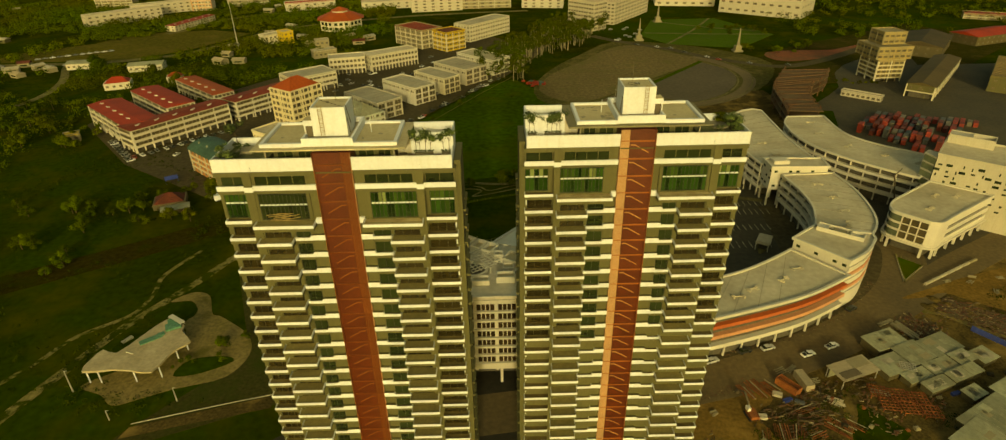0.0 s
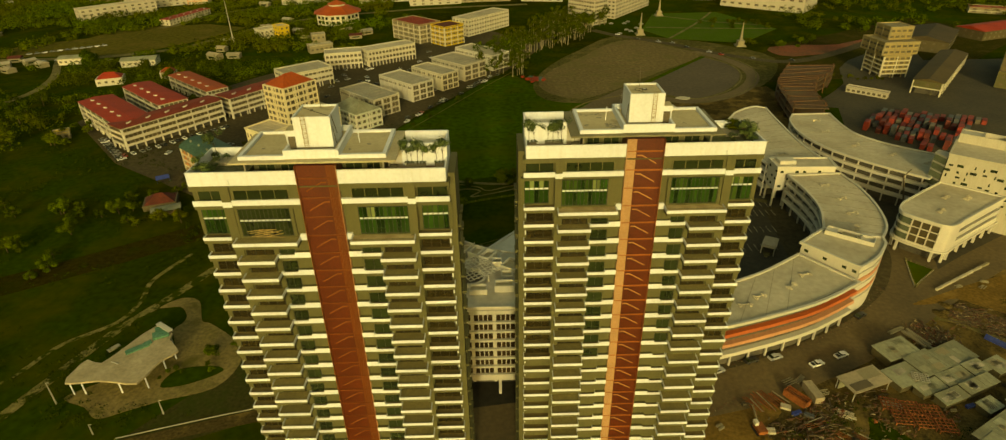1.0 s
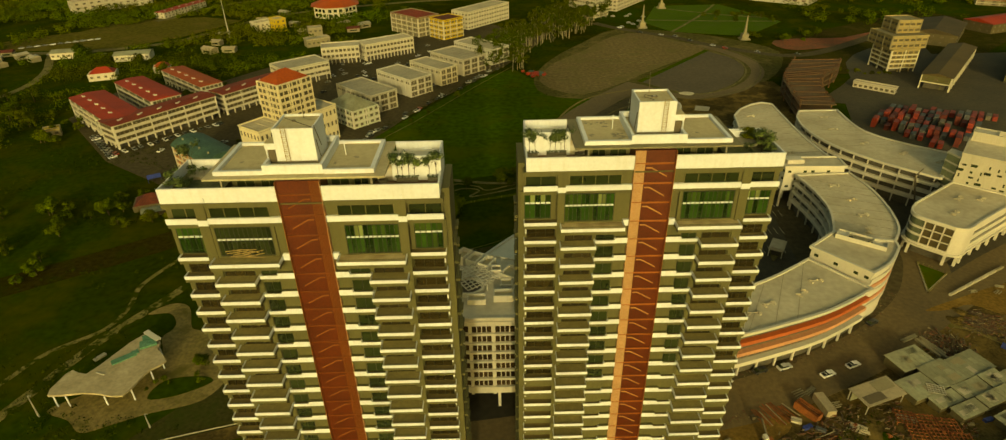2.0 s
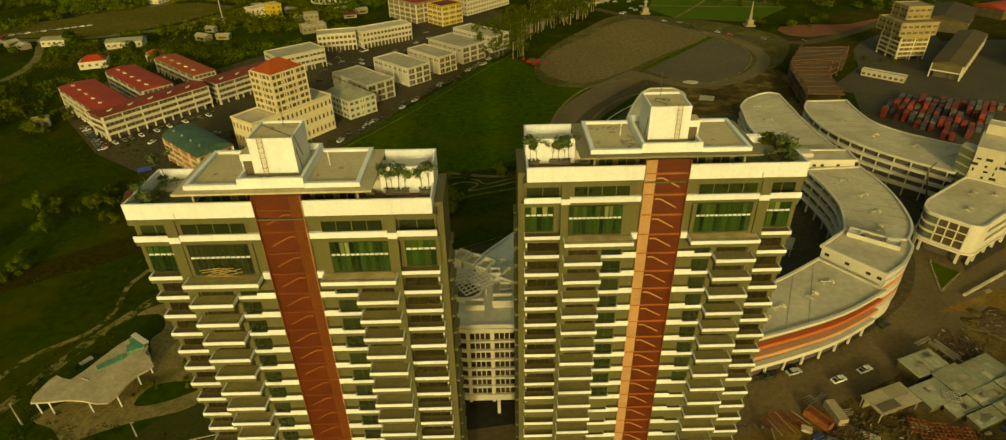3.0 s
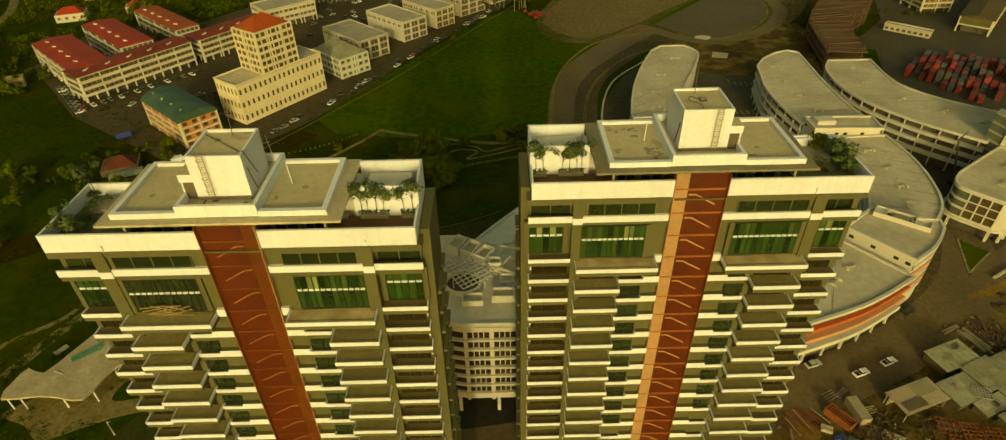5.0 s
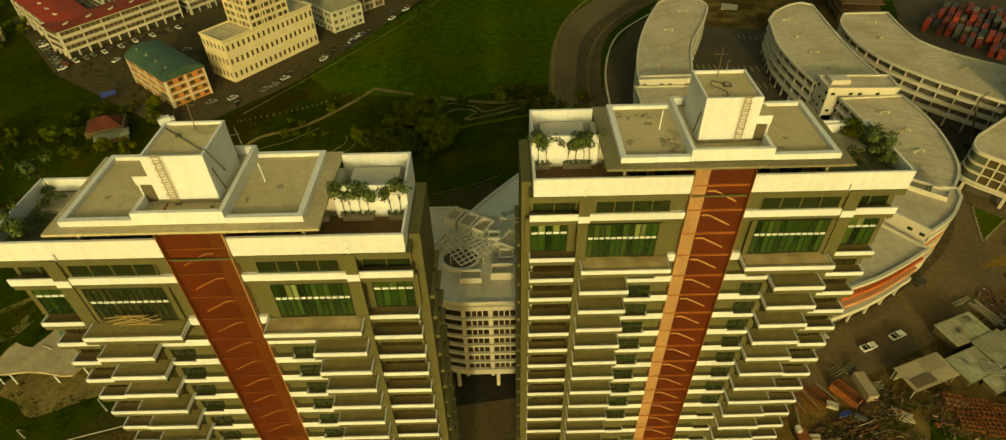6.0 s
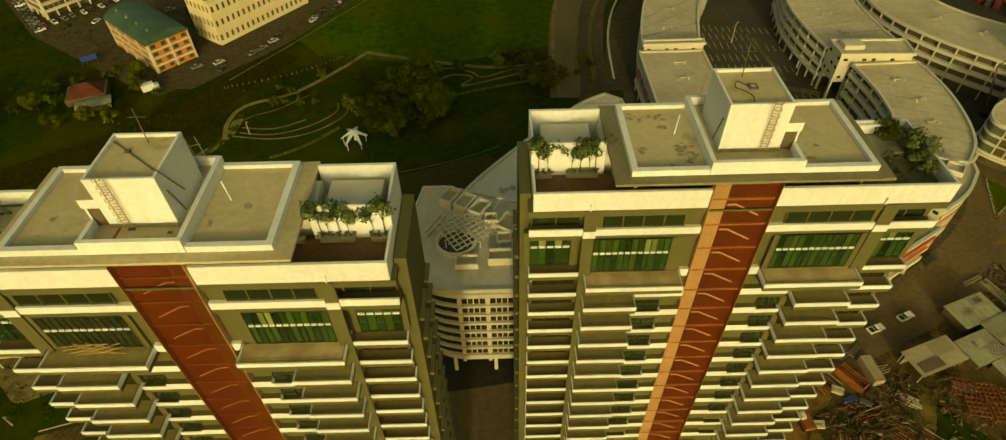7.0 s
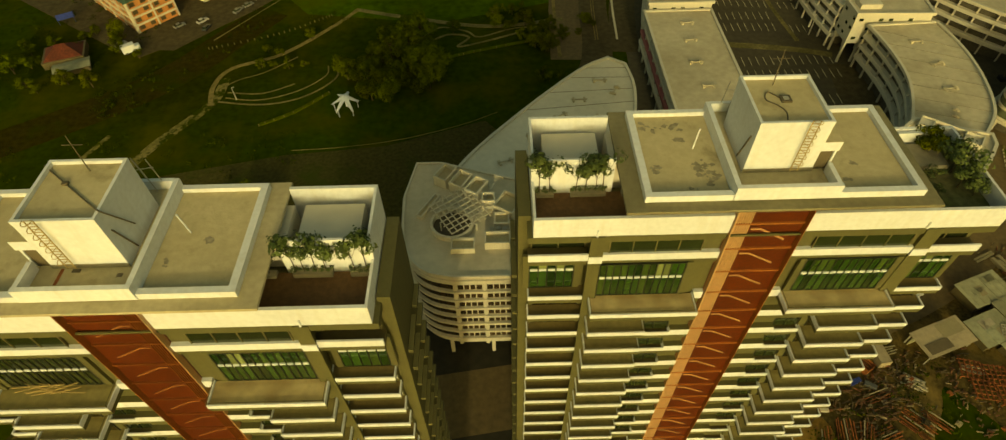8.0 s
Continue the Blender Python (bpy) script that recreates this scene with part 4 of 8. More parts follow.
    if s > 0:
        sweep(b, smooth_path([(19.3, 5.6, 98.8), (18.6, 6.3, 98.8), (18.2, 5.4, 98.8), (18.9, 4.7, 98.8), (19.3, 3.9, 98.8), (19.1, 3.0, 98.8)], 5), 0.05)
    else:
        sweep(b, smooth_path([(s * 22.7, 7.8, 98.8), (s * 20.4, 5.95, 98.8), (s * 17.2, 3.4, 98.82), (s * 16.95, 3.2, 99.1), (s * 16.84, 3.2, 98.9), (s * 16.82, 5.0, 95.6)], 5), 0.055)
    part("cable", b, DOOR, T, "dark cable lying across the roof")
    b = bmesh.new()
    for u, v in ((17.5, 9.6), (18.1, 10.2), (16.9, 10.0)):
        beam(b, (s * u, v, 94.05), (s * (u + 0.25), v - 0.1, 97.2), 0.06)
    beam(b, (s * 16.8, 9.8, 96.5), (s * 18.5, 9.9, 96.1), 0.05)
    part("mast", b, STEEL, T, "thin steel masts")
    for ob_ in list(T.children)[roof_from:]:
        ob_.location = (-0.25, -0.2, 0.2) if s > 0 else (0, 0, 0)
    for u in (5.6, 32.6):
        one("spout", WHITE, (u, u + 0.14, -0.2, -0.004, 89.5, 90.2))
    return T


tower(-6.8, 89.4, -1, "tall taupe apartment tower with white balcony bands and roof terrace")
tower(4.62, 97.1, 1, "tall taupe apartment tower with white balcony bands and leafy roof")

# ---------------------------------------------------------------- the curved mall


def roof_vent(parent, x, y, z, turn):
    b = bmesh.new()
    box(b, -2.3, 2.3, -0.16, 0.16, 0.25, 0.5)
    for u in (-1.7, 1.5):
        box(b, u - 0.3, u + 0.3, -0.95, 0.95, 0, 0.55)
        box(b, u - 0.18, u + 0.18, -0.3, 0.3, 0.551, 0.8)
    part("roof_vent", b, MALLROOF, parent, at=pose(x, y, z, 0, 0, turn))


def curved_block(name, label, outline, height, levels, colours, vents=(), col_gap=6.5, deep=1.6, ground=4.6, plain=False, banded=False, roofing=None, base=0.0):
    """A low building on a curved plan: dark decks set back between pale bands, columns at the ground, a flat roof with a kerb."""
    poly = ccw([Vector(p) for p in outline])
    T = thing(name, label, "shopping mall", Matrix.Translation((0, 0, 0)), "mall buildings")
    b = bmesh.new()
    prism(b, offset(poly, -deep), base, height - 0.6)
    # the decks' shade is painted on this set-back wall
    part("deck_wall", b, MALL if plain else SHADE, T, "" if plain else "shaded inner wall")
    b = bmesh.new()
    prism(b, offset(poly, -0.25), height - 0.6, height)
    part("roof", b, roofing or MALLROOF, T, "pale flat sheet roof")
    step = (height - ground) / levels
    for k in range(1 if banded else levels if plain else 0, levels + 1):
        z = ground + k * step
        b = bmesh.new()
        ring(b, poly, 0.05 + 0.25 * (k == levels), -deep - 0.05 if k < levels else -0.5, z - 0.4 if k else z - 0.6, z + 0.8 if k < levels else z + 0.55)
        part("band", b, colours[k % len(colours)], T)
    # columns along the edge
    run, left = [], 0.0
    n = len(poly)
    for i in range(n):
        a, c = poly[i], poly[(i + 1) % n]
        ln = (c - a).length
        while left < ln:
            run.append((a + (c - a) * (left / ln), math.degrees(math.atan2((c - a).y, (c - a).x))))
            left += col_gap
        left -= ln
    if plain:
        cb = bmesh.new()
        box(cb, -0.7, 0.7, -0.06, 0.3, -0.5, 0.5)
        wm = mesh_of("window", cb, DARK_GLASS)
        for i in range(n):
            a, c = poly[i], poly[(i + 1) % n]
            ln, ang = (c - a).length, math.degrees(math.atan2((c - a).y, (c - a).x))
            if ln < 5 or abs(ang) > 100:
                continue
            for k in range(int(ln / 3.2)):
                p = a + (c - a) * ((k + 0.7) * 3.2 / ln)
                q = p + Vector((-math.sin(radians(ang)), math.cos(radians(ang)))) * deep
                for z in (height - 2.2, height - 5.6, height - 9.0):
                    if (k * 7 + int(z)) % 5 < 3:
                        part("window", wm, None, T, at=pose(q.x, q.y, z, 0, 0, ang))
        return T
    cb = bmesh.new()
    box(cb, -0.25, 0.25, -0.2, 0.35, 0, ground - 0.61 if ORANGE_BAND in colours else height - 0.61)
    me = mesh_of("column", cb, MALL)
    inner = offset(poly, -0.5)
    for p, a in run:
        q = p + Vector((-math.sin(radians(a)), math.cos(radians(a)))) * 0.6
        part("column", me, None, T, at=pose(q.x, q.y, 0, 0, 0, a))
    rim = offset(poly, -0.6)
    for k in range(1, len(poly) // 2):
        for f in ((0.0,) if k % 2 else ()):
            p, q = rim[k].lerp(rim[k + 1], f), rim[-1 - k].lerp(rim[-2 - k], f)
            if (p - q).length < 6 or (p - q).length > 34:
                continue
            b = bmesh.new()
            beam(b, (p.x, p.y, height + 0.02), (q.x, q.y, height + 0.01), 0.13)
            part("roof_seam", b, SEAM, T)
    for x, y, a in vents:
        roof_vent(T, x, y, height, a)
    return T


# bands: plain pale, and one row of orange
PALE = [MALL]
ZR = 16.0
lowA = smooth_path([(50, 139), (62, 142), (82, 148), (98, 154), (114, 163)], 5)
lowB = smooth_path([(102, 180), (86, 170), (72, 164), (50, 158)], 4)
curved_block("mall_wing", "curved pale mall wing with orange bands and a flat roof", lowA + lowB, ZR, 3, [MALL, ORANGE_PALE, ORANGE_BAND, MALL],
             [(80, 157, 20), (92, 162, 40), (74, 153, 0), (99, 168, 10)])
hi = smooth_path([(115, 166), (124, 172), (131, 180)], 4)
curved_block("mall_corner_block", "taller pale corner block of the mall", hi + smooth_path([(132, 184), (124, 187), (115, 191)], 3) + [Vector((103, 182))], 19.5, 4, [MALL], [], 50, 0.3, plain=True)
corner = bpy.data.objects["mall_corner_block"]
for k, z in enumerate((5.6, 8.2, 10.8, 13.4, 16.0)):
    b = bmesh.new()
    mid = Vector((116, 181))
    face = [*hi, Vector((132.2, 185))]
    prism(b, ccw([p + (p - mid).normalized() * 0.14 for p in face] + [p - (p - mid).normalized() * 0.6 for p in face[::-1]]), z, z + 1.2)
    part("band", b, ORANGE_PALE if k % 2 else MALL, corner)
# long roof well behind the corner block's roof, its floor painted dark as shade, and small plant rooms
well_at = pose(121.0, 184.6, 19.5, 0, 0, -38)
b = bmesh.new()
for q in ((-7.6, 7.6, -2.2, -1.9), (-7.6, 7.6, 1.9, 2.2), (-7.6, -7.3, -1.89, 1.89), (7.3, 7.6, -1.89, 1.89), (3.2, 3.5, -1.89, 1.89), (-4.4, -4.1, -1.89, 1.89)):
    box(b, *q, 0, 1.5)
box(b, -7.25, -4.45, -1.85, 1.85, 0, 1.1), box(b, 3.55, 7.25, -1.85, 1.85, 0, 0.7)
part("roof_well", b, MALL, corner, "white walls of a long roof well", well_at)
b = bmesh.new()
box(b, -4.05, 3.15, -1.85, 1.85, 0.004, 0.05)
part("roof_well_floor", b, SHADE, corner, at=well_at)
b = bmesh.new()
box(b, -2.6, 1.8, -1.2, 0.9, 0.054, 1.2), box(b, 2.2, 2.9, -1.0, 0.2, 0.054, 1.4)
part("roof_plant_room", b, DULL, corner, at=well_at)
cOut = smooth_path([(133, 186), (142, 197), (147, 212), (149, 228), (148, 243)], 5)
cIn = smooth_path([(125, 242), (126, 228), (125, 214), (121, 202), (116, 192)], 4)
curved_block("mall_wing", "curved pale mall wing with open parking decks", cOut + cIn, ZR, 3, PALE, [(136, 232, 0), (137, 220, 20), (135, 208, 10), (131, 197, 60)])
curved_block("mall_link_block", "pale link block with small windows", [(121, 244), (146, 243), (147, 253), (121, 254)], 19.0, 4, [MALL], [(138, 249, 0), (130, 249, 0)], 50, 0.3, plain=True, base=8.0)
link = bpy.data.objects["mall_link_block"]
for x in (121.8, 126.5, 131.2, 136.0, 140.8, 145.4):
    for y in (245.0, 252.6):
        b = bmesh.new()
        box(b, x - 0.35, x + 0.35, y - 0.35, y + 0.35, 0, 7.996)
        part("column", b, MALL, link)
b = bmesh.new()
box(b, 123, 130, 247, 251.5, 19.0, 20.6), box(b, 123.4, 129.6, 247.4, 251.1, 20.604, 20.7)
part("roof_plant_room", b, MALL, link)
mL = smooth_path([(121, 254.5), (119, 270), (119, 288), (122, 303), (124, 313)], 5)
mR = smooth_path([(150, 329), (148.5, 312), (147, 292), (146.5, 275), (148, 254.5)], 5)
curved_block("mall_wing", "curved pale mall wing with open parking decks", [*mL, *smooth_path([(130, 322), (139, 329.5), (146, 332)], 2), *mR], ZR, 3, PALE, [(132, 312, 0), (131, 295, 0), (131, 280, 0), (132, 265, 0)])
bF = smooth_path([(160, 318), (154, 307), (152, 289), (156, 271), (166, 254), (182, 236)], 5)
bB = smooth_path([(206, 257), (188, 273), (179, 287), (178, 300), (180, 318)], 5)
curved_block("mall_wing", "long curved pale mall wing with open parking decks", bF + bB, ZR, 3, PALE, [(168, 308, 0), (165, 292, 0), (171, 274, 30), (182, 262, 30), (192, 252, 30)])
eL = smooth_path([(55, 258), (57, 272), (62, 293), (70, 316), (79, 336)], 5)
eR = smooth_path([(97, 342), (101, 331), (94, 312), (83, 288), (76, 258)], 5)
curved_block("mall_wing", "curved pale mall wing with a rounded end", [*eL, Vector((85, 342)), *eR], ZR, 3, PALE, [(88, 325, 0), (77, 305, 0), (71, 287, 0), (67, 272, 0)])
curved_block("mall_end_wall", "pale end wall with small windows", [(54.5, 254.5), (76.5, 254.5), (76.5, 257.6), (54.5, 257.6)], 18.5, 4, [MALL], [], 50, 0.3, plain=True)
curved_block("mall_wing", "straight pale mall wing with a pink side band", [(53, 196), (76, 196), (76, 254), (53, 254)], ZR, 3, [MALL, PINK_BAND, MALL], [(66, 246, 0), (65, 236, 0), (64, 224, 0), (65, 212, 0)])
aL = smooth_path([(-10, 170), (-8, 181), (7, 200), (27, 221), (37, 227.5)], 6)
aR = smooth_path([(42, 224), (43, 212), (40, 196), (32, 180), (26, 166)], 5)
curved_block("mall_hall", "crescent-shaped pale mall hall with a flat roof", [*aL, *aR], ZR, 3, PALE, [(33, 216, 0), (26, 207, 0), (37, 211, 60), (20, 200, 30), (12, 192, 10), (4, 182, 20), (29, 199, 10)], roofing=MEMBRANE)
CB = thing("round_corner_building", "pale rounded corner building with a dark glazed bay", "shopping mall", Matrix.Translation((0, 0, 0)), "mall buildings")
side_run = smooth_path([(159.5, 216), (155.4, 211.5), (154.2, 207.6), (156.2, 204)], 5)
bay_run = [Vector((156.2, 204)), Vector((162.4, 197.2))]
nose_run = smooth_path([(162.4, 197.2), (165.6, 196.2), (168.6, 197.6), (172, 200)], 4)
long_run = [Vector((172, 200)), Vector((200.8, 217.6))]
plan_r = ccw([*side_run, *bay_run[1:], *nose_run[1:], *long_run[1:], Vector((184.4, 232.4))])
# inner wall and shopfronts coloured dark for the shade of the recess
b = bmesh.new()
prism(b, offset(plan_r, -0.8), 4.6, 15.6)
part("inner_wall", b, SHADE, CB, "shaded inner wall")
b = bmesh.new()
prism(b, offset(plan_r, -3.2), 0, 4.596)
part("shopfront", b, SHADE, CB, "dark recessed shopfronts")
b = bmesh.new()
prism(b, offset(plan_r, -0.3), 15.604, 16.0)
part("roof", b, MALLROOF, CB, "pale flat sheet roof")
for d0, d1, z0, z1 in ((0.3, -0.35, 15.2, 16.5), (0.7, -0.9, 4.6, 5.3), (0.15, -0.78, 5.3, 6.0)):
    b = bmesh.new()
    ring(b, plan_r, d0, d1, z0, z1)
    part("band", b, MALL, CB)


def curtain_strip(name, run, z0, z1, out, back, material, label=""):
    """An upright shell along part of the plan's edge."""
    left = [Vector(((q - p).y, -(q - p).x)).normalized() for p, q in zip(run, run[1:])]
    left.append(left[-1])
    mid_ = Vector((175, 212))
    bm_s, cols_ = bmesh.new(), []
    for p, n_ in zip(run, left):
        n_ = n_ if (p + n_ - mid_).length > (p - n_ - mid_).length else -n_
        cols_.append([bm_s.verts.new((q.x, q.y, z)) for q, z in ((p + n_ * out, z0), (p + n_ * out, z1), (p - n_ * back, z1), (p - n_ * back, z0))])
    for a_, c_ in zip(cols_, cols_[1:]):
        for k_ in range(4):
            bm_s.faces.new((a_[k_], a_[(k_ + 1) % 4], c_[(k_ + 1) % 4], c_[k_]))
    bm_s.faces.new(cols_[0]), bm_s.faces.new(cols_[-1][::-1])
    part(name, bm_s, material, CB, label)


curtain_strip("glazing", side_run, 6.0, 15.2, -0.2, 0.7, glass("pale_teal_glass", (0.11, 0.13, 0.085), 0.15), "pale teal curved glazing")
for z in (8.6, 11.6):
    curtain_strip("sill", side_run, z, z + 0.8, 0.12, 0.2, MALL)
curtain_strip("glazing", bay_run, 6.0, 15.2, -0.3, 0.7, TOWN_GLASS, "dark brown glazed bay")
for z in (8.8, 12.0):
    curtain_strip("transom", bay_run, z, z + 0.35, 0.0, 0.3, MALL)
for k in range(4):
    p = bay_run[0] + (bay_run[1] - bay_run[0]) * (k / 3)
    b = bmesh.new()
    box(b, -0.22, 0.22, -0.1, 0.4, 6.0, 15.2)
    part("mullion", b, MALL, CB, at=pose(p.x, p.y, 0, 0, 0, -47.6))
curtain_strip("nose_wall", nose_run, 6.0, 15.2, 0.0, 0.75, MALL, "plain rounded white wall")
for z0, z1 in ((6.0, 7.6), (9.2, 11.2), (12.8, 15.2)):
    curtain_strip("spandrel", long_run, z0, z1, 0.0, 0.7, MALL)
run_ = [plan_r[i] + (plan_r[(i + 1) % len(plan_r)] - plan_r[i]) * t for i in range(len(plan_r)) for t in ((0.0, 0.2, 0.4, 0.6, 0.8) if (plan_r[(i + 1) % len(plan_r)] - plan_r[i]).length > 15 else (0.0,))]
b = bmesh.new()
box(b, -0.4, 0.4, -0.4, 0.4, 0, 4.6)
col_r = mesh_of("column", b, MALL)
last_p = None
for p in run_:
    if last_p is None or (p - last_p).length > 3.4:
        q = p + (Vector((175, 212)) - p).normalized() * 0.8
        part("column", col_r, None, CB, at=pose(q.x, q.y, 0, 0, 0, 33))
        last_p = p
for x, y, a in ((178, 219, 34), (169, 208, 34), (186, 218, 34)):
    roof_vent(CB, x, y, 16.0, a)
jh = thing("white_office_block", "white office block with scattered slit windows", "office building", pose(206.9, 231.2, 0, 0, 0, -41))
b = bmesh.new()
box(b, -18, 18, -13, 13, 0, 28)
part("wall", b, CIVIC, jh)
b = bmesh.new()
box(b, -18.3, 18.3, -13.3, -12.7, 28.004, 28.9), box(b, -18.3, 18.3, 12.7, 13.3, 28.004, 28.9), box(b, -18.3, -17.7, -12.69, 12.69, 28.004, 28.9), box(b, 17.7, 18.3, -12.69, 12.69, 28.004, 28.9)
part("parapet", b, CIVIC, jh)
b = bmesh.new()
box(b, -17.6, 17.6, -12.6, 12.6, 28.004, 28.1)
part("roof", b, MALLROOF, jh)
b = bmesh.new()
for q in ((-17.6, -1.0, 5.6, 6.0), (-17.6, -1.0, 12.2, 12.6), (-17.6, -17.2, 6.004, 12.196), (-1.4, -1.0, 6.004, 12.196), (-9.6, -9.2, 6.004, 12.196)):
    box(b, *q, 28.104, 32.0)
box(b, -17.1, -9.7, 6.1, 12.1, 28.104, 31.6)
part("roof_house", b, CIVIC, jh, "open-topped white roof house")
r_w = random.Random(19)
slits = []
for w_, h_ in ((1.5, 0.7), (0.5, 1.3), (0.9, 0.9), (2.2, 1.1)):
    b = bmesh.new()
    box(b, -w_ / 2, w_ / 2, -0.1, 0.1, -h_ / 2, h_ / 2)
    slits.append(mesh_of("window", b, DARK_GLASS))
for row in range(7):
    for c in range(12):
        if r_w.random() < 0.72:
            part("window", r_w.choice(slits), None, jh, at=pose(-16.4 + c * 2.95 + r_w.uniform(-0.8, 0.8), -13.06, 9 + row * 2.6 + r_w.uniform(-0.5, 0.5)))
b = bmesh.new()
prism(b, ccw([Vector(p) for p in ((-18.3, -12.4), (-18.3, -6.0), (-22.2, -4.6), (-23.0, -8.6))]), 0, 26.5)
bay_t = part("stair_bay", b, glass("pale_green_glass", (0.16, 0.18, 0.11), 0.2), jh, "pale green glazed stair bay")
for k in range(7):
    b = bmesh.new()
    prism(b, ccw([Vector(p) for p in ((-18.304, -12.6), (-18.304, -5.8), (-22.4, -4.4), (-23.25, -8.7))]), 5.5 + k * 3.4, 6.2 + k * 3.4)
    part("band", b, CIVIC, bay_t)
# ticket canopy in the car park
tk = thing("ticket_canopy", "pale flat-roofed ticket canopy in the car park", "canopy", pose(106.5, 208.6, 0.05, 0, 0, 58))
b = bmesh.new()
box(b, -4.2, 4.2, -2.6, 2.6, 3.0, 3.5), box(b, -3.6, 3.6, -2.0, 2.0, 3.504, 3.9)
part("roof", b, MALLROOF, tk)
b = bmesh.new()
box(b, -2.6, 2.6, -1.5, 1.5, 0.2, 3.0)
part("booth", b, SHADE, tk)
b = bmesh.new()
prism(b, [Vector((-6.5, -0.4)), Vector((0, -2.4)), Vector((6.5, -0.4)), Vector((6.5, 0.4)), Vector((0, 2.4)), Vector((-6.5, 0.4))], 0, 0.196)
part("kerb_island", b, PAVE, tk)
for x_ in (-3.9, 3.9):
    for y_ in (-2.3, 2.3):
        b = bmesh.new()
        box(b, x_ - 0.15, x_ + 0.15, y_ - 0.15, y_ + 0.15, 0, 3.0)
        part("post", b, MALL, tk)
# derrick by the car park
dk = thing("derrick", "thin dark leaning derrick beside the mall", "crane", pose(173.5, 232.5, 0.05))
b = bmesh.new()
box(b, -1.2, 1.2, -1.2, 1.2, 0, 1.2)
part("base", b, TYRE, dk)
b = bmesh.new()
beam(b, (0, 0, 1.2), (-2.2, 4.0, 17.5), 0.5)
part("mast", b, DOOR, dk)
b = bmesh.new()
beam(b, (-2.2, 4.0, 17.4), (1.0, 5.0, 20.0), 0.3)
part("jib", b, DOOR, dk)

# the white block that stands between the towers
blk = thing("white_hotel_block", "white seven-storey block with brown windows and a curved end", "hotel block", Matrix.Translation((0, 0, 0)))
curve = smooth_path([(-7.2, 134.0), (-12.0, 135.3), (-15.6, 138.4), (-17.8, 144.5), (-18.5, 156)], 6)
plan_b = ccw([Vector((30, 134)), Vector((30, 160)), Vector((6, 160)), Vector((-11, 166)), Vector((-16.5, 166)), *curve[::-1]])
b = bmesh.new()
prism(b, offset(plan_b, -0.4), 6.0, 31)
part("wall", b, HOTEL, blk, "white painted wall")
# undercroft's shade is put into its dark wall colour
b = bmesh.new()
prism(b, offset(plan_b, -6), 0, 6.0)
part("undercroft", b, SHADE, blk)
b = bmesh.new()
prism(b, plan_b, 31.0, 31.6)
part("roof", b, HOTELROOF, blk, "pale flat roof")
b = bmesh.new()
ring(b, plan_b, 0.06, -0.3, 31.604, 32.0)
part("roof_kerb", b, HOTEL, blk)
for k in range(8):
    b = bmesh.new()
    z = 8.9 + k * 3.05
    ring(b, plan_b, 0.4, -0.42, z - 0.6 if k < 7 else z - 0.5, z - 0.02 if k < 7 else 30.99)
    part("band", b, HOTEL, blk)
b = bmesh.new()
box(b, -2.45, 2.45, -0.06, 0.06, 0.0, 2.42, 0)
bw = mesh_of("window", b, mat("brown_glass", (0.06, 0.034, 0.014), 0.25, 0.25, 1.5, 6.0, (0.02, 0.014, 0.006), rand=0.35))
b = bmesh.new()
box(b, -1.25, 1.25, -0.06, 0.06, 0.0, 2.42, 0)
bw2 = mesh_of("window", b, bw.materials[0])
b = bmesh.new()
box(b, -0.1, 0.1, -0.12, 0.0, 0.0, 2.42)
bm_ = mesh_of("mullion", b, HOTEL)
b = bmesh.new()
box(b, -0.4, 0.4, -0.46, 0.3, 6.0, 31)
pil = mesh_of("pilaster", b, HOTEL)
for x in (-7.1, -1.2, 4.6, 10.5, 16.4, 22.3, 28.0):
    part("pilaster", pil, None, blk, at=pose(x, 134.4, 0))
    if x > 25:
        continue
    for k in range(7):
        pane_ = part("window", bw, None, blk, at=pose(x + 2.95, 134.34, 8.9 + k * 3.05))
        for d in (-1.2, 0.0, 1.2):
            part("mullion", bm_, None, pane_, at=pose(d, -0.04, 0))
for i in range(1, len(curve) - 1, 2):
    a, c = curve[i], curve[i + 1]
    ang = math.degrees(math.atan2(-(c - a).y, -(c - a).x))
    q = (a + c) / 2 + Vector((math.sin(radians(ang)), -math.cos(radians(ang)))) * -0.34
    for k in range(7):
        part("window", bw2, None, blk, at=pose(q.x, q.y, 8.9 + k * 3.05, 0, 0, ang))
for x in (-9.5, 0.0):
    b = bmesh.new()
    box(b, x - 0.4, x + 0.4, 135.2, 136.0, 0, 6.0)
    part("undercroft_column", b, HOTEL, blk)
# roof clutter: ring well with a lattice over it, plant rooms, set askew to the front
b = bmesh.new()
well = [Vector((-7.8 + 4.5 * math.cos(a * math.pi / 12), 147.2 + 4.2 * math.sin(a * math.pi / 12))) for a in range(24)]
ring(b, well, 0.0, -0.5, 31.6, 32.9)
part("well_ring", b, HOTEL, blk, "white ring wall round a light well")
b = bmesh.new()
prism(b, offset(well, -0.55), 31.604, 31.7)
part("well_floor", b, DOOR, blk)
b = bmesh.new()
for i in range(8):
    t = -4.6 + i * 1.3
    r = 5.4 - 0.1 * abs(t)
    for a in (0.55, -0.95):
        ca, sa = math.cos(a), math.sin(a)
        beam(b, (-6.2 + t * ca - r * sa, 150 + t * sa + r * ca, 33.6), (-6.2 + t * ca + r * sa, 150 + t * sa - r * ca, 33.6), 0.2)
for x, y in ((-10, 146), (-2.6, 146), (-10, 154), (-2.6, 154)):
    beam(b, (x, y, 31.6), (x, y, 33.6), 0.25)
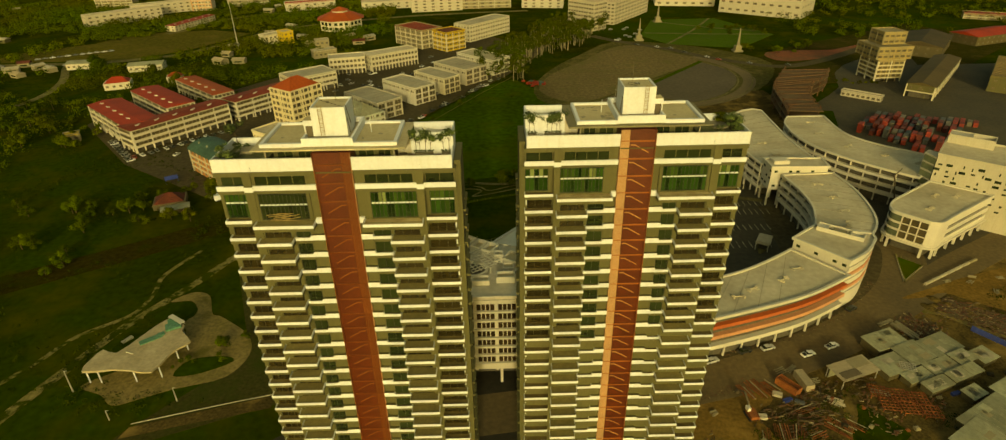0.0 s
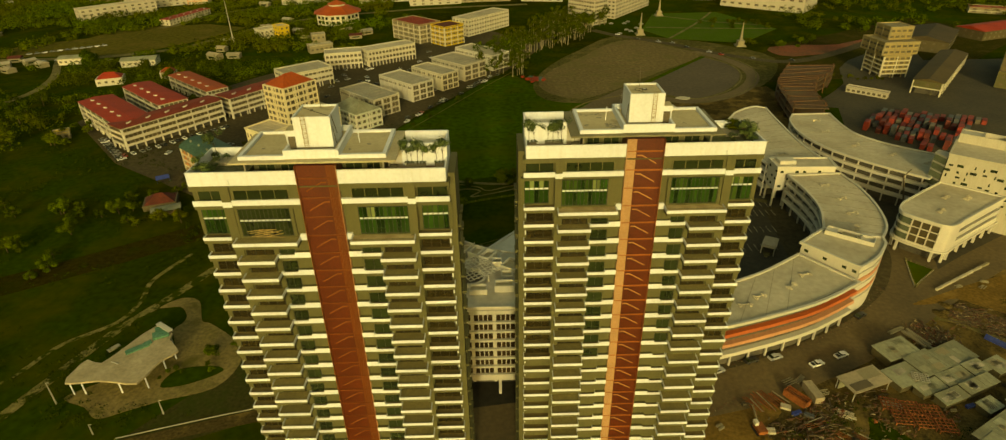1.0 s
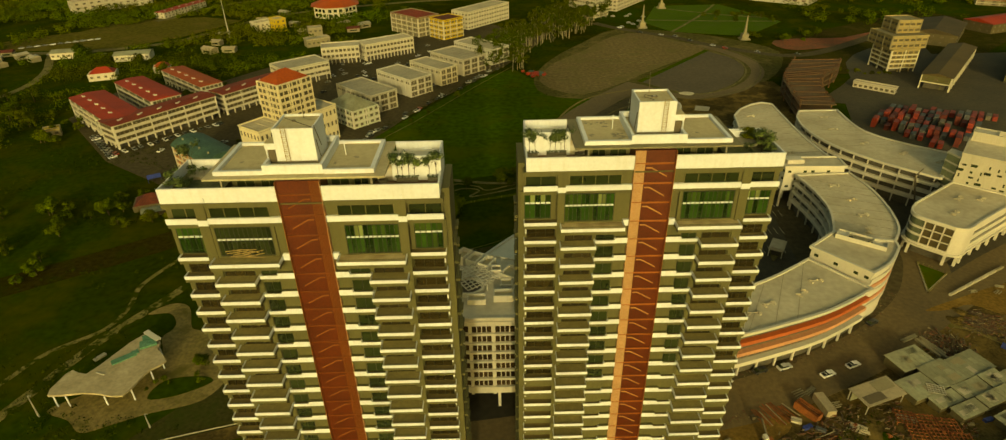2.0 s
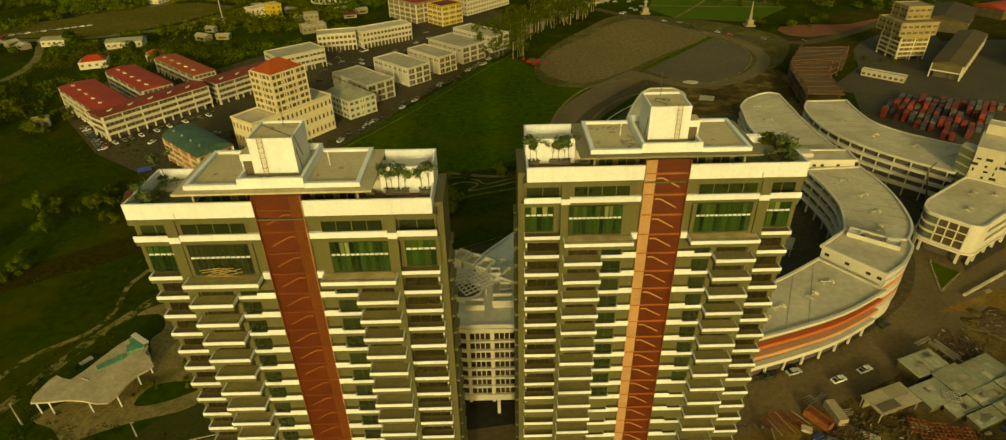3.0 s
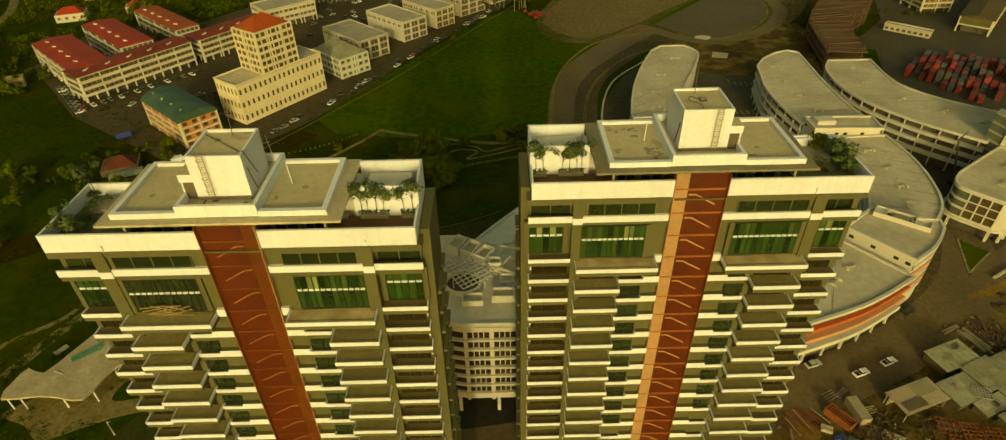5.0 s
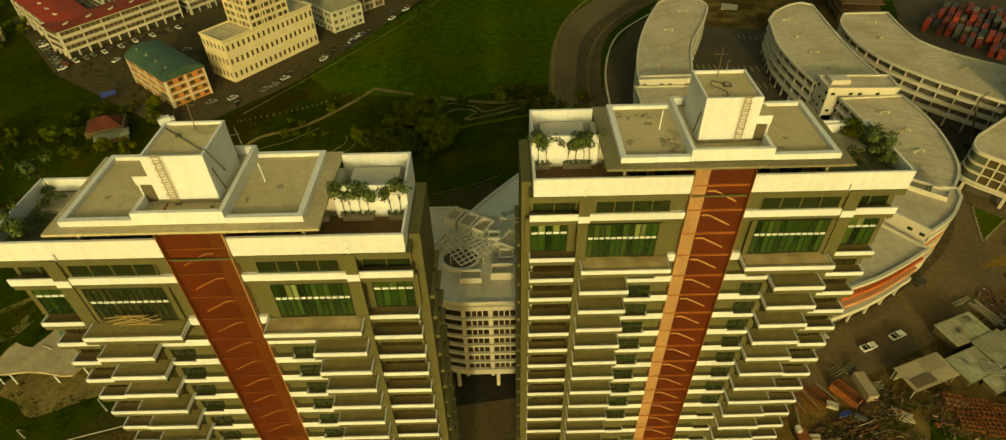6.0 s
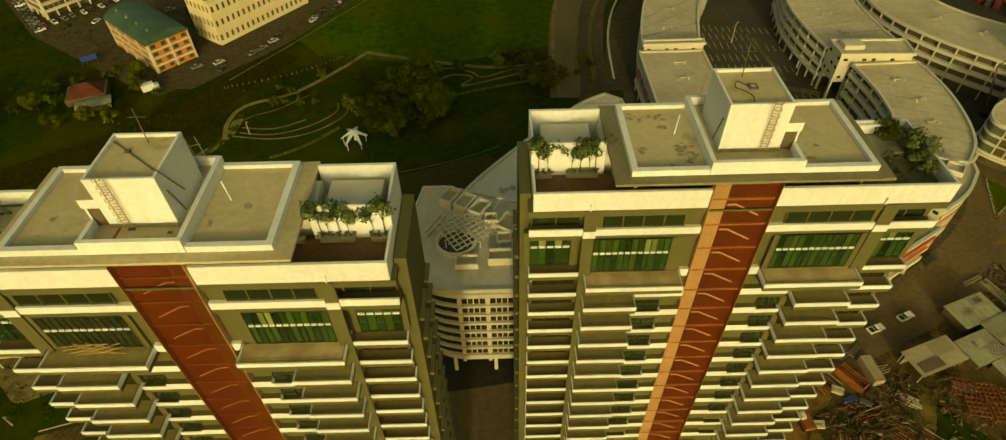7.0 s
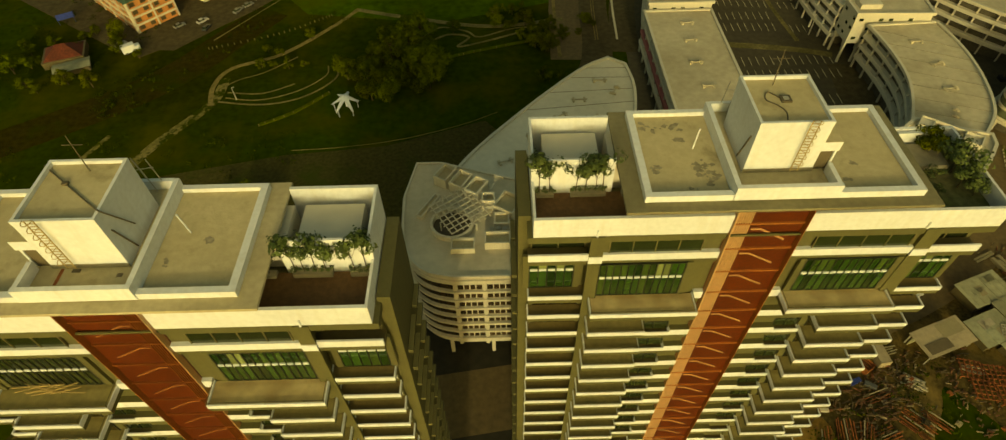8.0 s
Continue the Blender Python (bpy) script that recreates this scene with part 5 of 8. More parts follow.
part("roof_lattice", b, HOTEL, blk, "white diagonal roof lattice")
SK = Matrix.Rotation(radians(-31), 4, "Z")


def roof_pen(name, x, y, w, d, h, askew=True):
    b = bmesh.new()
    for q in ((-w, w, -d, -d + 0.3), (-w, w, d - 0.3, d), (-w, -w + 0.3, -d + 0.301, d - 0.301), (w - 0.3, w, -d + 0.301, d - 0.301)):
        box(b, *q, 0, h)
    box(b, -w + 0.31, w - 0.31, -d + 0.31, d - 0.31, 0, h * 0.55, 1)
    part(name, b, [HOTEL, CONC], blk, at=Matrix.Translation((x, y, 31.604)) @ (SK if askew else Matrix.Identity(4)))


for x, y, w, d, h, k in ((-5.4, 141.4, 2.4, 1.5, 1.5, 0), (1.6, 142.4, 2.6, 1.6, 2.0, 0), (-9.6, 160.5, 1.6, 2.4, 2.8, 1), (-6.2, 158.6, 1.6, 2.4, 2.6, 1), (-2.8, 156.6, 1.6, 2.4, 2.6, 1), (-0.2, 153.0, 1.4, 1.3, 2.6, 0), (4.0, 152.0, 2.4, 2.6, 2.0, 1), (2.5, 148.0, 1.6, 1.6, 1.4, 0), (-13.0, 152.5, 0.7, 3.6, 1.0, 1)):
    roof_pen("plant_box", x, y, w, d, h, k)
for i in range(6):
    b = bmesh.new()
    box(b, -0.5, 0.5, -0.4, 0.4, 0, 0.9), box(b, -0.3, 0.3, -0.25, 0.25, 0.901, 1.0)
    part("condenser", b, STEEL, blk, at=pose(0.5 + i * 1.3, 145.6 + 0.2 * (i % 2), 31.604, 0, 0, 4))
for i in range(5):
    b = bmesh.new()
    beam(b, (-9 + i * 2.2, 163 - i * 1.3, 31.6), (-9 + i * 2.2, 163 - i * 1.3, 34.6 + 0.3 * (i % 2)), 0.14)
    part("roof_post", b, STEEL, blk)
b = bmesh.new()
beam(b, (-3.4, 148, 32.4), (1.2, 157, 34.2), 0.22)
part("duct", b, STEEL, blk)

# ---------------------------------------------------------------- town buildings


def town_block(name, label, x, y, turn, L, W, H, storeys, wall, roof, style="flat", gap=4.0, category="shop building", band=None, win=(1.9, 1.5), group="", arcade=False, bays=2, top_only=False, z0=0.0):
    """A rendered block: wall, pilasters, bands, windows on its street sides, and a roof."""
    T = thing(name, label, category, pose(x, y, z0, 0, 0, turn), group)
    b = bmesh.new()
    box(b, -L / 2, L / 2, -W / 2, W / 2, H / storeys if arcade else 0, H)
    part("wall", b, wall, T)
    if arcade:
        # arcade shade is painted on the shopfront wall
        b = bmesh.new()
        box(b, -L / 2 + 2.2, L / 2 - 2.2, -W / 2 + 2.2, W / 2 - 2.2, 0, H / storeys - 0.004)
        part("shopfront_wall", b, SHADE, T, "shaded shopfronts under the arcade")
        pb = bmesh.new()
        box(pb, -0.28, 0.28, 0.05, 0.6, 0, H / storeys)
        colm = mesh_of("arcade_column", pb, wall)
    b = bmesh.new()
    o = 0.7
    if style == "flat":
        box(b, -L / 2 - 0.2, L / 2 + 0.2, -W / 2 - 0.2, W / 2 + 0.2, H + 0.004, H + 0.35)
        part("roof", b, roof, T)
        b = bmesh.new()
        for q in ((-L / 2 - .3, L / 2 + .3, -W / 2 - .3, -W / 2 + .1), (-L / 2 - .3, L / 2 + .3, W / 2 - .1, W / 2 + .3), (-L / 2 - .3, -L / 2 + .1, -W / 2 + .104, W / 2 - .104), (L / 2 - .1, L / 2 + .3, -W / 2 + .104, W / 2 - .104)):
            box(b, *q, H + 0.354, H + 1.0)
        part("parapet", b, wall, T)
        b = bmesh.new()
        for i in range(int(L / 5)):
            xx = -L / 2 + 2.5 + i * 5
            box(b, xx - 0.15, xx + 0.15, -W / 2 + 0.4, W / 2 - 0.4, H + 0.354, H + 0.6)
        part("roof_rib", b, roof, T)
    elif style in ("gable", "hip"):
        hgt = W * (0.05 if category == "shop building" else 0.11) if style == "gable" else W * 0.3
        o = 0.7 if style == "gable" else -0.6
        e = 0 if style == "gable" else W * 0.45
        v = [b.verts.new(p) for p in ((-L / 2 - o, -W / 2 - o, H + .004), (L / 2 + o, -W / 2 - o, H + .004), (L / 2 + o, W / 2 + o, H + .004), (-L / 2 - o, W / 2 + o, H + .004), (-L / 2 - o + e, 0, H + hgt), (L / 2 + o - e, 0, H + hgt))]
        for q in ((0, 1, 5, 4), (2, 3, 4, 5), (1, 2, 5), (3, 0, 4), (3, 2, 1, 0)):
            b.faces.new([v[k] for k in q])
        part("roof", b, roof, T)
        for i in range(int(L / 11) if category == "shop building" and style == "gable" else 0):
            b = bmesh.new()
            box(b, -0.9, 0.9, -0.25, 0.25, 0, 0.7)
            beam(b, (0.6, 0, 0.5), (2.2, 0.9, 0.4), 0.5)
            part("roof_vent", b, MALL, T, at=pose(-L / 2 + 6 + i * 11, -W * 0.2, H + hgt * 0.55, 12, 0, 0))
    elif style == "barrel":
        n = 10
        rows = []
        for i in range(n + 1):
            a = math.pi * (0.12 + 0.76 * i / n)
            rows.append([b.verts.new((xx, -math.cos(a) / math.cos(math.pi * 0.12) * (W / 2 + o), H + (math.sin(a) - math.sin(math.pi * 0.12)) * W * 0.32)) for xx in (-L / 2 - o, L / 2 + o)])
        for r, q in zip(rows, rows[1:]):
            b.faces.new((r[0], r[1], q[1], q[0]))
        b.faces.new([r[0] for r in rows][::-1]), b.faces.new([r[1] for r in rows]), b.faces.new((rows[0][0], rows[-1][0], rows[-1][1], rows[0][1]))
        part("roof", b, roof, T)
        for i in range(4):
            b = bmesh.new()
            xx = -L / 2 + (i + 0.5) * L / 4
            box(b, xx - 0.3, xx + 0.3, -W * 0.28, -W * 0.24, H, H + W * 0.22)
            part("roof_rib", b, TINROOF, T)
    sh = H / storeys
    wb = bmesh.new()
    box(wb, -win[0] / 2, win[0] / 2, -0.09, 0.2, -win[1] / 2, win[1] / 2, 0)
    box(wb, -win[0] / 2 - 0.1, win[0] / 2 + 0.1, -0.3, 0.1, -win[1] / 2 - 0.22, -win[1] / 2 - 0.004, 1)
    wm = mesh_of("window", wb, [TOWN_GLASS, wall])
    if top_only:
        wb = bmesh.new()
        ww = W / 3 * 0.36
        box(wb, -ww, -0.15, -0.09, 0.2, -1.3, 1.3, 0), box(wb, 0.15, ww, -0.09, 0.2, -1.3, 1.3, 0)
        wide = mesh_of("window", wb, TOWN_GLASS)
    pb = bmesh.new()
    box(pb, -0.3, 0.3, -0.45, 0.1, 0, H)
    pm = mesh_of("pilaster", pb, band or wall)
    for side, ln, dist, a in ((0, L, W / 2, 0), (1, W, L / 2, 90), (2, L, W / 2, 180), (3, W, L / 2, 270)):
        if math.cos(radians(turn + a)) < -0.05:
            continue
        n = max(2, int(ln / gap))
        if top_only and side in (1, 3):
            n = 3
        R_ = Matrix.Rotation(radians(a), 4, "Z")
        for i in range(n):
            xx = -ln / 2 + (i + 0.5) * ln / n
            for k in range(1 if arcade else 0, storeys):
                if top_only and side in (0, 2) and k < storeys - 1:
                    continue
                part("window", wide if top_only and side in (1, 3) else wm, None, T, at=R_ @ pose(xx, -dist, sh * (k + 0.52)))
            if arcade and i % 2 == 0:
                part("arcade_column", colm, None, T, at=R_ @ pose(-ln / 2 + (i + 0.1) * ln / n, -dist, 0))
        if band or top_only:
            m_ = max(1, n // bays) if not (top_only and side in (1, 3)) else 3
            for i in range(m_ + 1):
                part("pilaster", pm, None, T, at=R_ @ pose(-ln / 2 + 0.3 + i * (ln - 0.6) / m_, -dist, 0))
        if band:
            for k in range(1, storeys):
                b = bmesh.new()
                box(b, -ln / 2, ln / 2, -dist - 0.5, -dist - 0.004, sh * k - 0.35, sh * k + 0.25)
                part("ledge", b, band, T, at=R_)
    return T


RR = "red-roofed shop rows"
town_block("shop_row", "cream four-storey shop row with a red roof", -227, 359, -43, 62, 19, 13.5, 4, CREAM, REDROOF, "gable", 2.5, band=MALL, win=(2.3, 1.7), group=RR, arcade=True, bays=4)
town_block("shop_row", "long cream four-storey shop row with a red roof", -192, 352, 53.5, 60, 15, 13.5, 4, CREAM, BROWNROOF, "gable", 2.5, band=MALL, win=(2.3, 1.7), group=RR, arcade=True, bays=4)
town_block("shop_row", "cream four-storey shop row with a red roof", -218, 390, -43, 58, 17, 13.5, 4, CREAM, REDROOF, "gable", 2.5, band=MALL, win=(2.3, 1.7), group=RR, arcade=True, bays=4)
town_block("shop_row", "cream shop row with an orange-red roof", -207, 427, -43, 60, 14, 10, 3, CREAM, ORANGEROOF, "gable", 2.5, band=MALL, win=(2.3, 1.7), group=RR, arcade=True, bays=4)
town_block("shop_row", "cream shop row with a red roof", -157, 398, 53.5, 46, 15, 13, 4, CREAM, BROWNROOF, "gable", 2.5, band=MALL, win=(2.3, 1.7), group=RR, arcade=True, bays=4)
town_block("office_podium", "cream office podium with rows of narrow windows", -107.9, 320.2, 54, 48.7, 16.5, 18.6, 3, OFFICE, MALLROOF, "flat", 2.6, "office building", win=(1.0, 2.4))
town_block("office_tower", "cream office tower with balconies and an orange hipped roof", -107.2, 321.2, 54, 20.5, 16.2, 19.4, 6, OFFICE, ORANGEROOF, "hip", 2.9, "office building", band=OFFICE, win=(2.1, 1.8), bays=2, z0=18.96)
town_block("brick_shop_building", "orange-brown shop building with a teal barrel roof", -141.8, 292.5, -42, 35.5, 17, 12.3, 4, BRICK, TEALROOF, "barrel", 3.6, band=CREAM)
town_block("shop_building", "pale green corner shop building with a teal roof", -84, 362, -45, 26, 18, 10.5, 3, streaked("pale_green_paint", (0.42, 0.44, 0.34), (0.25, 0.27, 0.2)), TINROOF, "hip", 3.2, band=MALL)
GS = "grey-roofed shops along the street"
for (x, y, L, W, wl) in ((-81, 390, 37, 19, CIVIC), (-61, 420, 36, 18, MALL), (-43, 441, 33, 15, CREAM), (-27, 467, 36, 22, CIVIC), (-10, 494, 42, 18, MALL)):
    town_block("shop_building", "three-storey shop building with a grey sheet roof", x, y, -45, L, W, 11, 3, wl, GREYROOF, "flat", 2.4, win=(1.5, 1.5), group=GS, top_only=True)
town_block("shop_building", "cream shop building with a grey ribbed roof", -138, 446, 40, 34, 22, 12, 3, CREAM, GREYROOF, "flat", 3, band=CREAM, group=GS, arcade=True, win=(2.5, 1.5), bays=3)
town_block("shop_row", "curved cream shop row with a pale roof", -120, 495, 14, 28, 16, 12, 3, CREAM, MALLROOF, "flat", 3.0, band=CREAM, group=GS, arcade=True, win=(2.2, 1.9), bays=1)
town_block("shop_row", "curved cream shop row with a pale roof", -87, 510, 35, 42, 16, 12, 3, CREAM, MALLROOF, "flat", 3.0, band=CREAM, group=GS, arcade=True, win=(2.2, 1.9), bays=1)
town_block("yellow_shop_building", "bright yellow shop building in the town", -42, 570, 42, 22, 20, 16, 4, YELLOW, MAROON, "flat", 3.0, band=CREAM, win=(2.4, 1.6))
town_block("shop_building", "cream shop building with red and blue roof sheets", -72, 590, -46, 40, 24, 16, 4, DULL, BROWNROOF, "flat", 3.6, band=CREAM)
town_block("shop_building", "long cream shop building with a grey roof", -12, 622, 50, 60, 20, 15, 4, CREAM, GREYROOF, "flat", 3.6, band=CREAM)
HX = thing("hall", "wide cream hall with an eight-sided orange-red roof", "hall", pose(-164, 675, 0, 0, 0, 12))


def octagon(r):
    return [Vector((r * math.cos((k + 0.5) * math.pi / 4), r * math.sin((k + 0.5) * math.pi / 4))) for k in range(8)]


b = bmesh.new()
prism(b, octagon(23), 0, 11)
part("wall", b, CREAM, HX)
for r0, r1, z0, z1 in ((26, 11, 11.004, 17), (10, 1.0, 18.6, 22)):
    b = bmesh.new()
    lo, hi_ = [[b.verts.new((p.x, p.y, z)) for p in octagon(r)] for r, z in ((r0, z0), (r1, z1))]
    for k in range(8):
        b.faces.new((lo[k], lo[(k + 1) % 8], hi_[(k + 1) % 8], hi_[k]))
    b.faces.new(hi_), b.faces.new(lo[::-1])
    part("roof", b, ORANGEROOF, HX)
b = bmesh.new()
prism(b, octagon(8.6), 17.004, 18.596)
part("lantern", b, CREAM, HX)
b = bmesh.new()
box(b, -1.6, 1.6, -0.2, 0.2, -1.4, 1.4)
ow = mesh_of("window", b, DARK_GLASS)
for k in (4, 5, 6, 7):
    p, q = octagon(23)[k], octagon(23)[(k + 1) % 8]
    for t in (0.2, 0.5, 0.8):
        c_ = p + (q - p) * t
        for z in (3, 7.6):
            part("window", ow, None, HX, at=pose(c_.x, c_.y, z, 0, 0, math.degrees(math.atan2((q - p).y, (q - p).x))))
town_block("civic_office", "white seven-storey office block with dark ribbon windows", 96, 652, -48, 34, 20, 27, 7, CIVIC, MALLROOF, "flat", 3.2, "office building", band=CIVIC, win=(2.6, 1.6))
town_block("civic_office", "long white office wing by the square", 145, 705, 55, 90, 18, 22, 6, CIVIC, MALLROOF, "flat", 4, "office building", band=CIVIC, win=(2.6, 1.5))
town_block("civic_complex", "large plain white civic hall", 310, 720, -40, 90, 50, 24, 3, CIVIC, MALLROOF, "flat", 9, "civic building", win=(4, 2))
town_block("civic_complex", "large plain white civic hall", 235, 790, -10, 70, 40, 20, 3, CIVIC, MALLROOF, "flat", 9, "civic building", win=(4, 2))
TAN = streaked("tan_paint", (0.29, 0.232, 0.115), (0.24, 0.19, 0.1), amount=0.5)
town_block("stepped_office", "tan office tower on white columns with ribbon windows", 286, 446, 4, 20, 21, 15, 5, TAN, DULL, "flat", 4, "office building", band=CREAM, win=(3, 1.6), arcade=True)
town_block("stepped_office", "tan upper storeys that overhang the tower below", 287, 449, 4, 26, 25, 8, 2, TAN, DULL, "flat", 4, "office building", band=DULL, win=(3, 1.6), z0=16.0)
town_block("stepped_office", "tan stepped crown of the office tower", 289, 452, 4, 17, 16, 8, 2, TAN, DULL, "flat", 4, "office building", band=DULL, win=(3, 1.6), z0=25.0)
town_block("warehouse", "low cream building with a long brown roof", 318, 432, 48, 100, 17, 9, 2, TAUPE, mat("ochre_roof", (0.085, 0.06, 0.024), 0.8, 0.2), "gable", 5, "warehouse", arcade=True, band=CREAM)
town_block("warehouse", "dull warehouse with a brown roof", 376, 424, 50, 70, 34, 10, 2, TAUPE, mat("brown_roof", (0.2, 0.145, 0.06), 0.8, 0.2), "flat", 6, "warehouse")
town_block("warehouse", "dull brown warehouse beside the yard", 372, 530, 50, 60, 34, 9, 2, DARKWALL, DARKROOF, "gable", 6, "warehouse")
town_block("warehouse", "dark warehouse with a red sheet roof", 448, 560, 20, 60, 26, 8, 2, DARKWALL, REDROOF, "gable", 6, "warehouse")
town_block("gatehouse", "long low white gatehouse by the yard", 248, 398, -44, 25, 5, 3.2, 1, CIVIC, GREYROOF, "flat", 3.0, "gatehouse")
town_block("river_shed", "low shed with a pale sheet roof", -292, 514, 14, 26, 15, 5, 1, CREAM, TINROOF, "gable", 4, "shed")
town_block("river_shed", "low shed with a pale sheet roof", -350, 524, 10, 24, 14, 5, 1, CREAM, TINROOF, "gable", 4, "shed")
town_block("house", "small house with a red roof", -287, 460, 20, 18, 12, 5, 1, CREAM, REDROOF, "hip", 4, "house")
town_block("house", "run-down house with a rusty red roof", -155, 259, 20, 14, 11, 2.6, 1, DARKWALL, MAROON, "hip", 4, "house")
town_block("house", "low lean-to with a pale sheet roof", -149, 251, 25, 11, 5, 2.2, 1, DARKWALL, TINROOF, "gable", 4, "house")
town_block("house", "small yellow hut among trees", -254, 347, 30, 8, 6, 4, 1, DULL, YELLOW, "flat", 4, "house")
town_block("far_office", "long white building far across the woods", -428, 735, 47, 80, 15, 12, 3, CIVIC, MALLROOF, "flat", 7, "office building", band=CIVIC, win=(3.0, 1.6))
town_block("far_office", "long white building far across the woods", -405, 795, 35, 80, 15, 12, 3, CIVIC, MALLROOF, "flat", 7, "office building", band=CIVIC, win=(3.0, 1.6))
town_block("apartment_block", "tall dull apartment block beyond the woods", -493, 842, 5, 46, 18, 40, 12, DULL, GREYROOF, "flat", 3.5, "apartment block", band=CREAM, win=(2.0, 1.6))
town_block("far_office", "pale office with a red frame far off", -366, 808, 5, 24, 14, 24, 6, CREAM, REDROOF, "flat", 4, "office building", band=BRICK, win=(2.4, 1.8))
town_block("far_house", "yellow house with a flat roof among far trees", -203, 606, 45, 10, 13, 11, 3, YELLOW, GREYROOF, "flat", 4, "house")
town_block("far_house", "small dull house among far trees", -160, 574, 20, 12, 9, 9, 2, DULL, GREYROOF, "flat", 4, "house")
town_block("far_house", "small dull house among far trees", -152, 547, 30, 20, 10, 6, 1, DULL, MALLROOF, "flat", 4, "house")
town_block("house", "small house with an orange-red roof", -250, 474, 20, 12, 9, 5, 1, CREAM, ORANGEROOF, "hip", 4, "house")
town_block("far_row", "far row with a red roof", -338, 705, 75, 66, 12, 6, 2, CREAM, REDROOF, "gable", 5, "shop building")
town_block("far_house", "cream building among far trees", -214, 612, 45, 30, 12, 8, 2, CREAM, MALLROOF, "flat", 4, "house")
for x, y, L, a, h in ((-70, 775, 60, 10, 14), (-10, 790, 60, 5, 16), (60, 785, 50, -10, 14), (-130, 800, 70, 12, 8), (-230, 800, 60, 20, 9), (520, 660, 40, -30, 5), (-320, 840, 50, 10, 12)):
    town_block("far_building", "pale building far across the town", x, y, a, L, 18, h, max(2, int(h / 3.5)), random.choice((DULL, CIVIC)), random.choice((GREYROOF, MALLROOF, REDROOF)), "flat", 9, "building", band=CIVIC, win=(3.4, 1.6))

# ---------------------------------------------------------------- trees


SHADE_DIR = []


def leaves(bm, centre, radii, count, size, rng):
    """A clump of small tilted leaf sprays round a centre."""
    c = Vector(centre)
    for _ in range(count):
        d = Vector((rng.gauss(0, 1), rng.gauss(0, 1), rng.gauss(0, 1))).normalized()
        r = rng.uniform(0.55, 1.05)
        p = c + Vector((d.x * radii[0] * r, d.y * radii[1] * r, d.z * radii[2] * r))
        n = (d + Vector((rng.uniform(-0.45, 0.45), rng.uniform(-0.45, 0.45), rng.uniform(-0.1, 0.6)))).normalized()
        a = n.orthogonal().normalized()
        a = Matrix.Rotation(rng.uniform(0, 6.28), 3, n) @ a
        b = n.cross(a)
        s = size * rng.uniform(0.6, 1.3)
        q = [p + a * s, p + b * s * 0.55, p - a * s * 0.9, p - b * s * 0.5]
        f = bm.faces.new([bm.verts.new(v) for v in q])
        f.smooth = True
        SHADE_DIR.extend([(d.x, d.y, d.z + 0.25)] * 4)


def foliage(name, bm, material):
    """Leaf mesh whose shading follows the round of each clump."""
    me = bpy.data.meshes.new(name)
    bm.to_mesh(me)
    bm.free()
    me.materials.append(material)
    me.normals_split_custom_set_from_vertices([Vector(d).normalized() for d in SHADE_DIR])
    SHADE_DIR.clear()
    return me


def tree_meshes(seed, height, spread, clumps, per, size, leafmat, bark, low=0.48, stout=1.0):
    rng = random.Random(seed)
    tb_ = bmesh.new()
    tube(tb_, (0, 0, -0.2), (0.1, 0, height * 0.5), 0.03 * height * stout, 0.018 * height * stout)
    cb = bmesh.new()
    for i in range(clumps):
        a = rng.uniform(0, 6.28)
        r = spread * math.sqrt(rng.random()) * 0.75
        z = height * (low + (0.9 - low) * rng.random() * (1 - 0.5 * (r / spread)))
        p = (r * math.cos(a), r * math.sin(a), z)
        tube(tb_, (0.05, 0, height * rng.uniform(0.3, 0.48)), p, 0.011 * height * stout, 0.004 * height * stout, 5)
        k = rng.uniform(0.7, 1.25)
        leaves(cb, p, (spread * 0.42 * k, spread * 0.42 * k, height * 0.15 * k), per, size, rng)
    return mesh_of("trunk", tb_, bark), foliage("crown", cb, leafmat)


KINDS = [tree_meshes(11, 9, 4.2, 11, 120, 0.36, LEAF, BARK, 0.28), tree_meshes(12, 7, 3.4, 10, 110, 0.32, LEAF, BARK, 0.28), tree_meshes(13, 12, 5.0, 13, 130, 0.42, LEAF, BARK, 0.28), tree_meshes(14, 6, 3.8, 10, 110, 0.32, LEAF, BARK, 0.28)]


def tree(x, y, kind, size, turn, label="dense dark green broadleaf tree", group="park trees", z=0.0):
    T = thing("tree", label, "tree", pose(x, y, z, 0, 0, turn) @ Matrix.Diagonal((size, size, size * 0.95, 1)), group)
    part("trunk", kind[0], None, T), part("crown", kind[1], None, T)
    return T


rng = random.Random(5)


def scatter(x0, x1, y0, y1, count, lo, hi_, keep=None, group="park trees"):
    for _ in range(count):
        x, y = rng.uniform(x0, x1), rng.uniform(y0, y1)
        if keep and not keep(x, y):
            continue
        tree(x, y, rng.choice(KINDS), rng.uniform(lo, hi_), rng.uniform(0, 360), group=group)


def blob(cx, cy, rx, ry):
    return lambda x, y: ((x - cx) / rx) ** 2 + ((y - cy) / ry) ** 2 < 1


scatter(-52, -16, 226, 270, 46, 0.7, 1.25, blob(-34, 248, 17, 21))
scatter(-14, 40, 258, 286, 26, 0.35, 0.6)
scatter(12, 27, 236, 275, 12, 0.5, 0.8)
scatter(-95, -60, 246, 275, 8, 0.35, 0.6)
scatter(-100, -66, 136, 165, 16, 0.3, 0.55, blob(-92, 152, 14, 9))
scatter(-78, -60, 160, 200, 14, 0.5, 0.9)
scatter(-176, -128, 236, 275, 22, 0.5, 0.9, lambda x, y: not blob(-150, 253, 13, 10)(x, y))
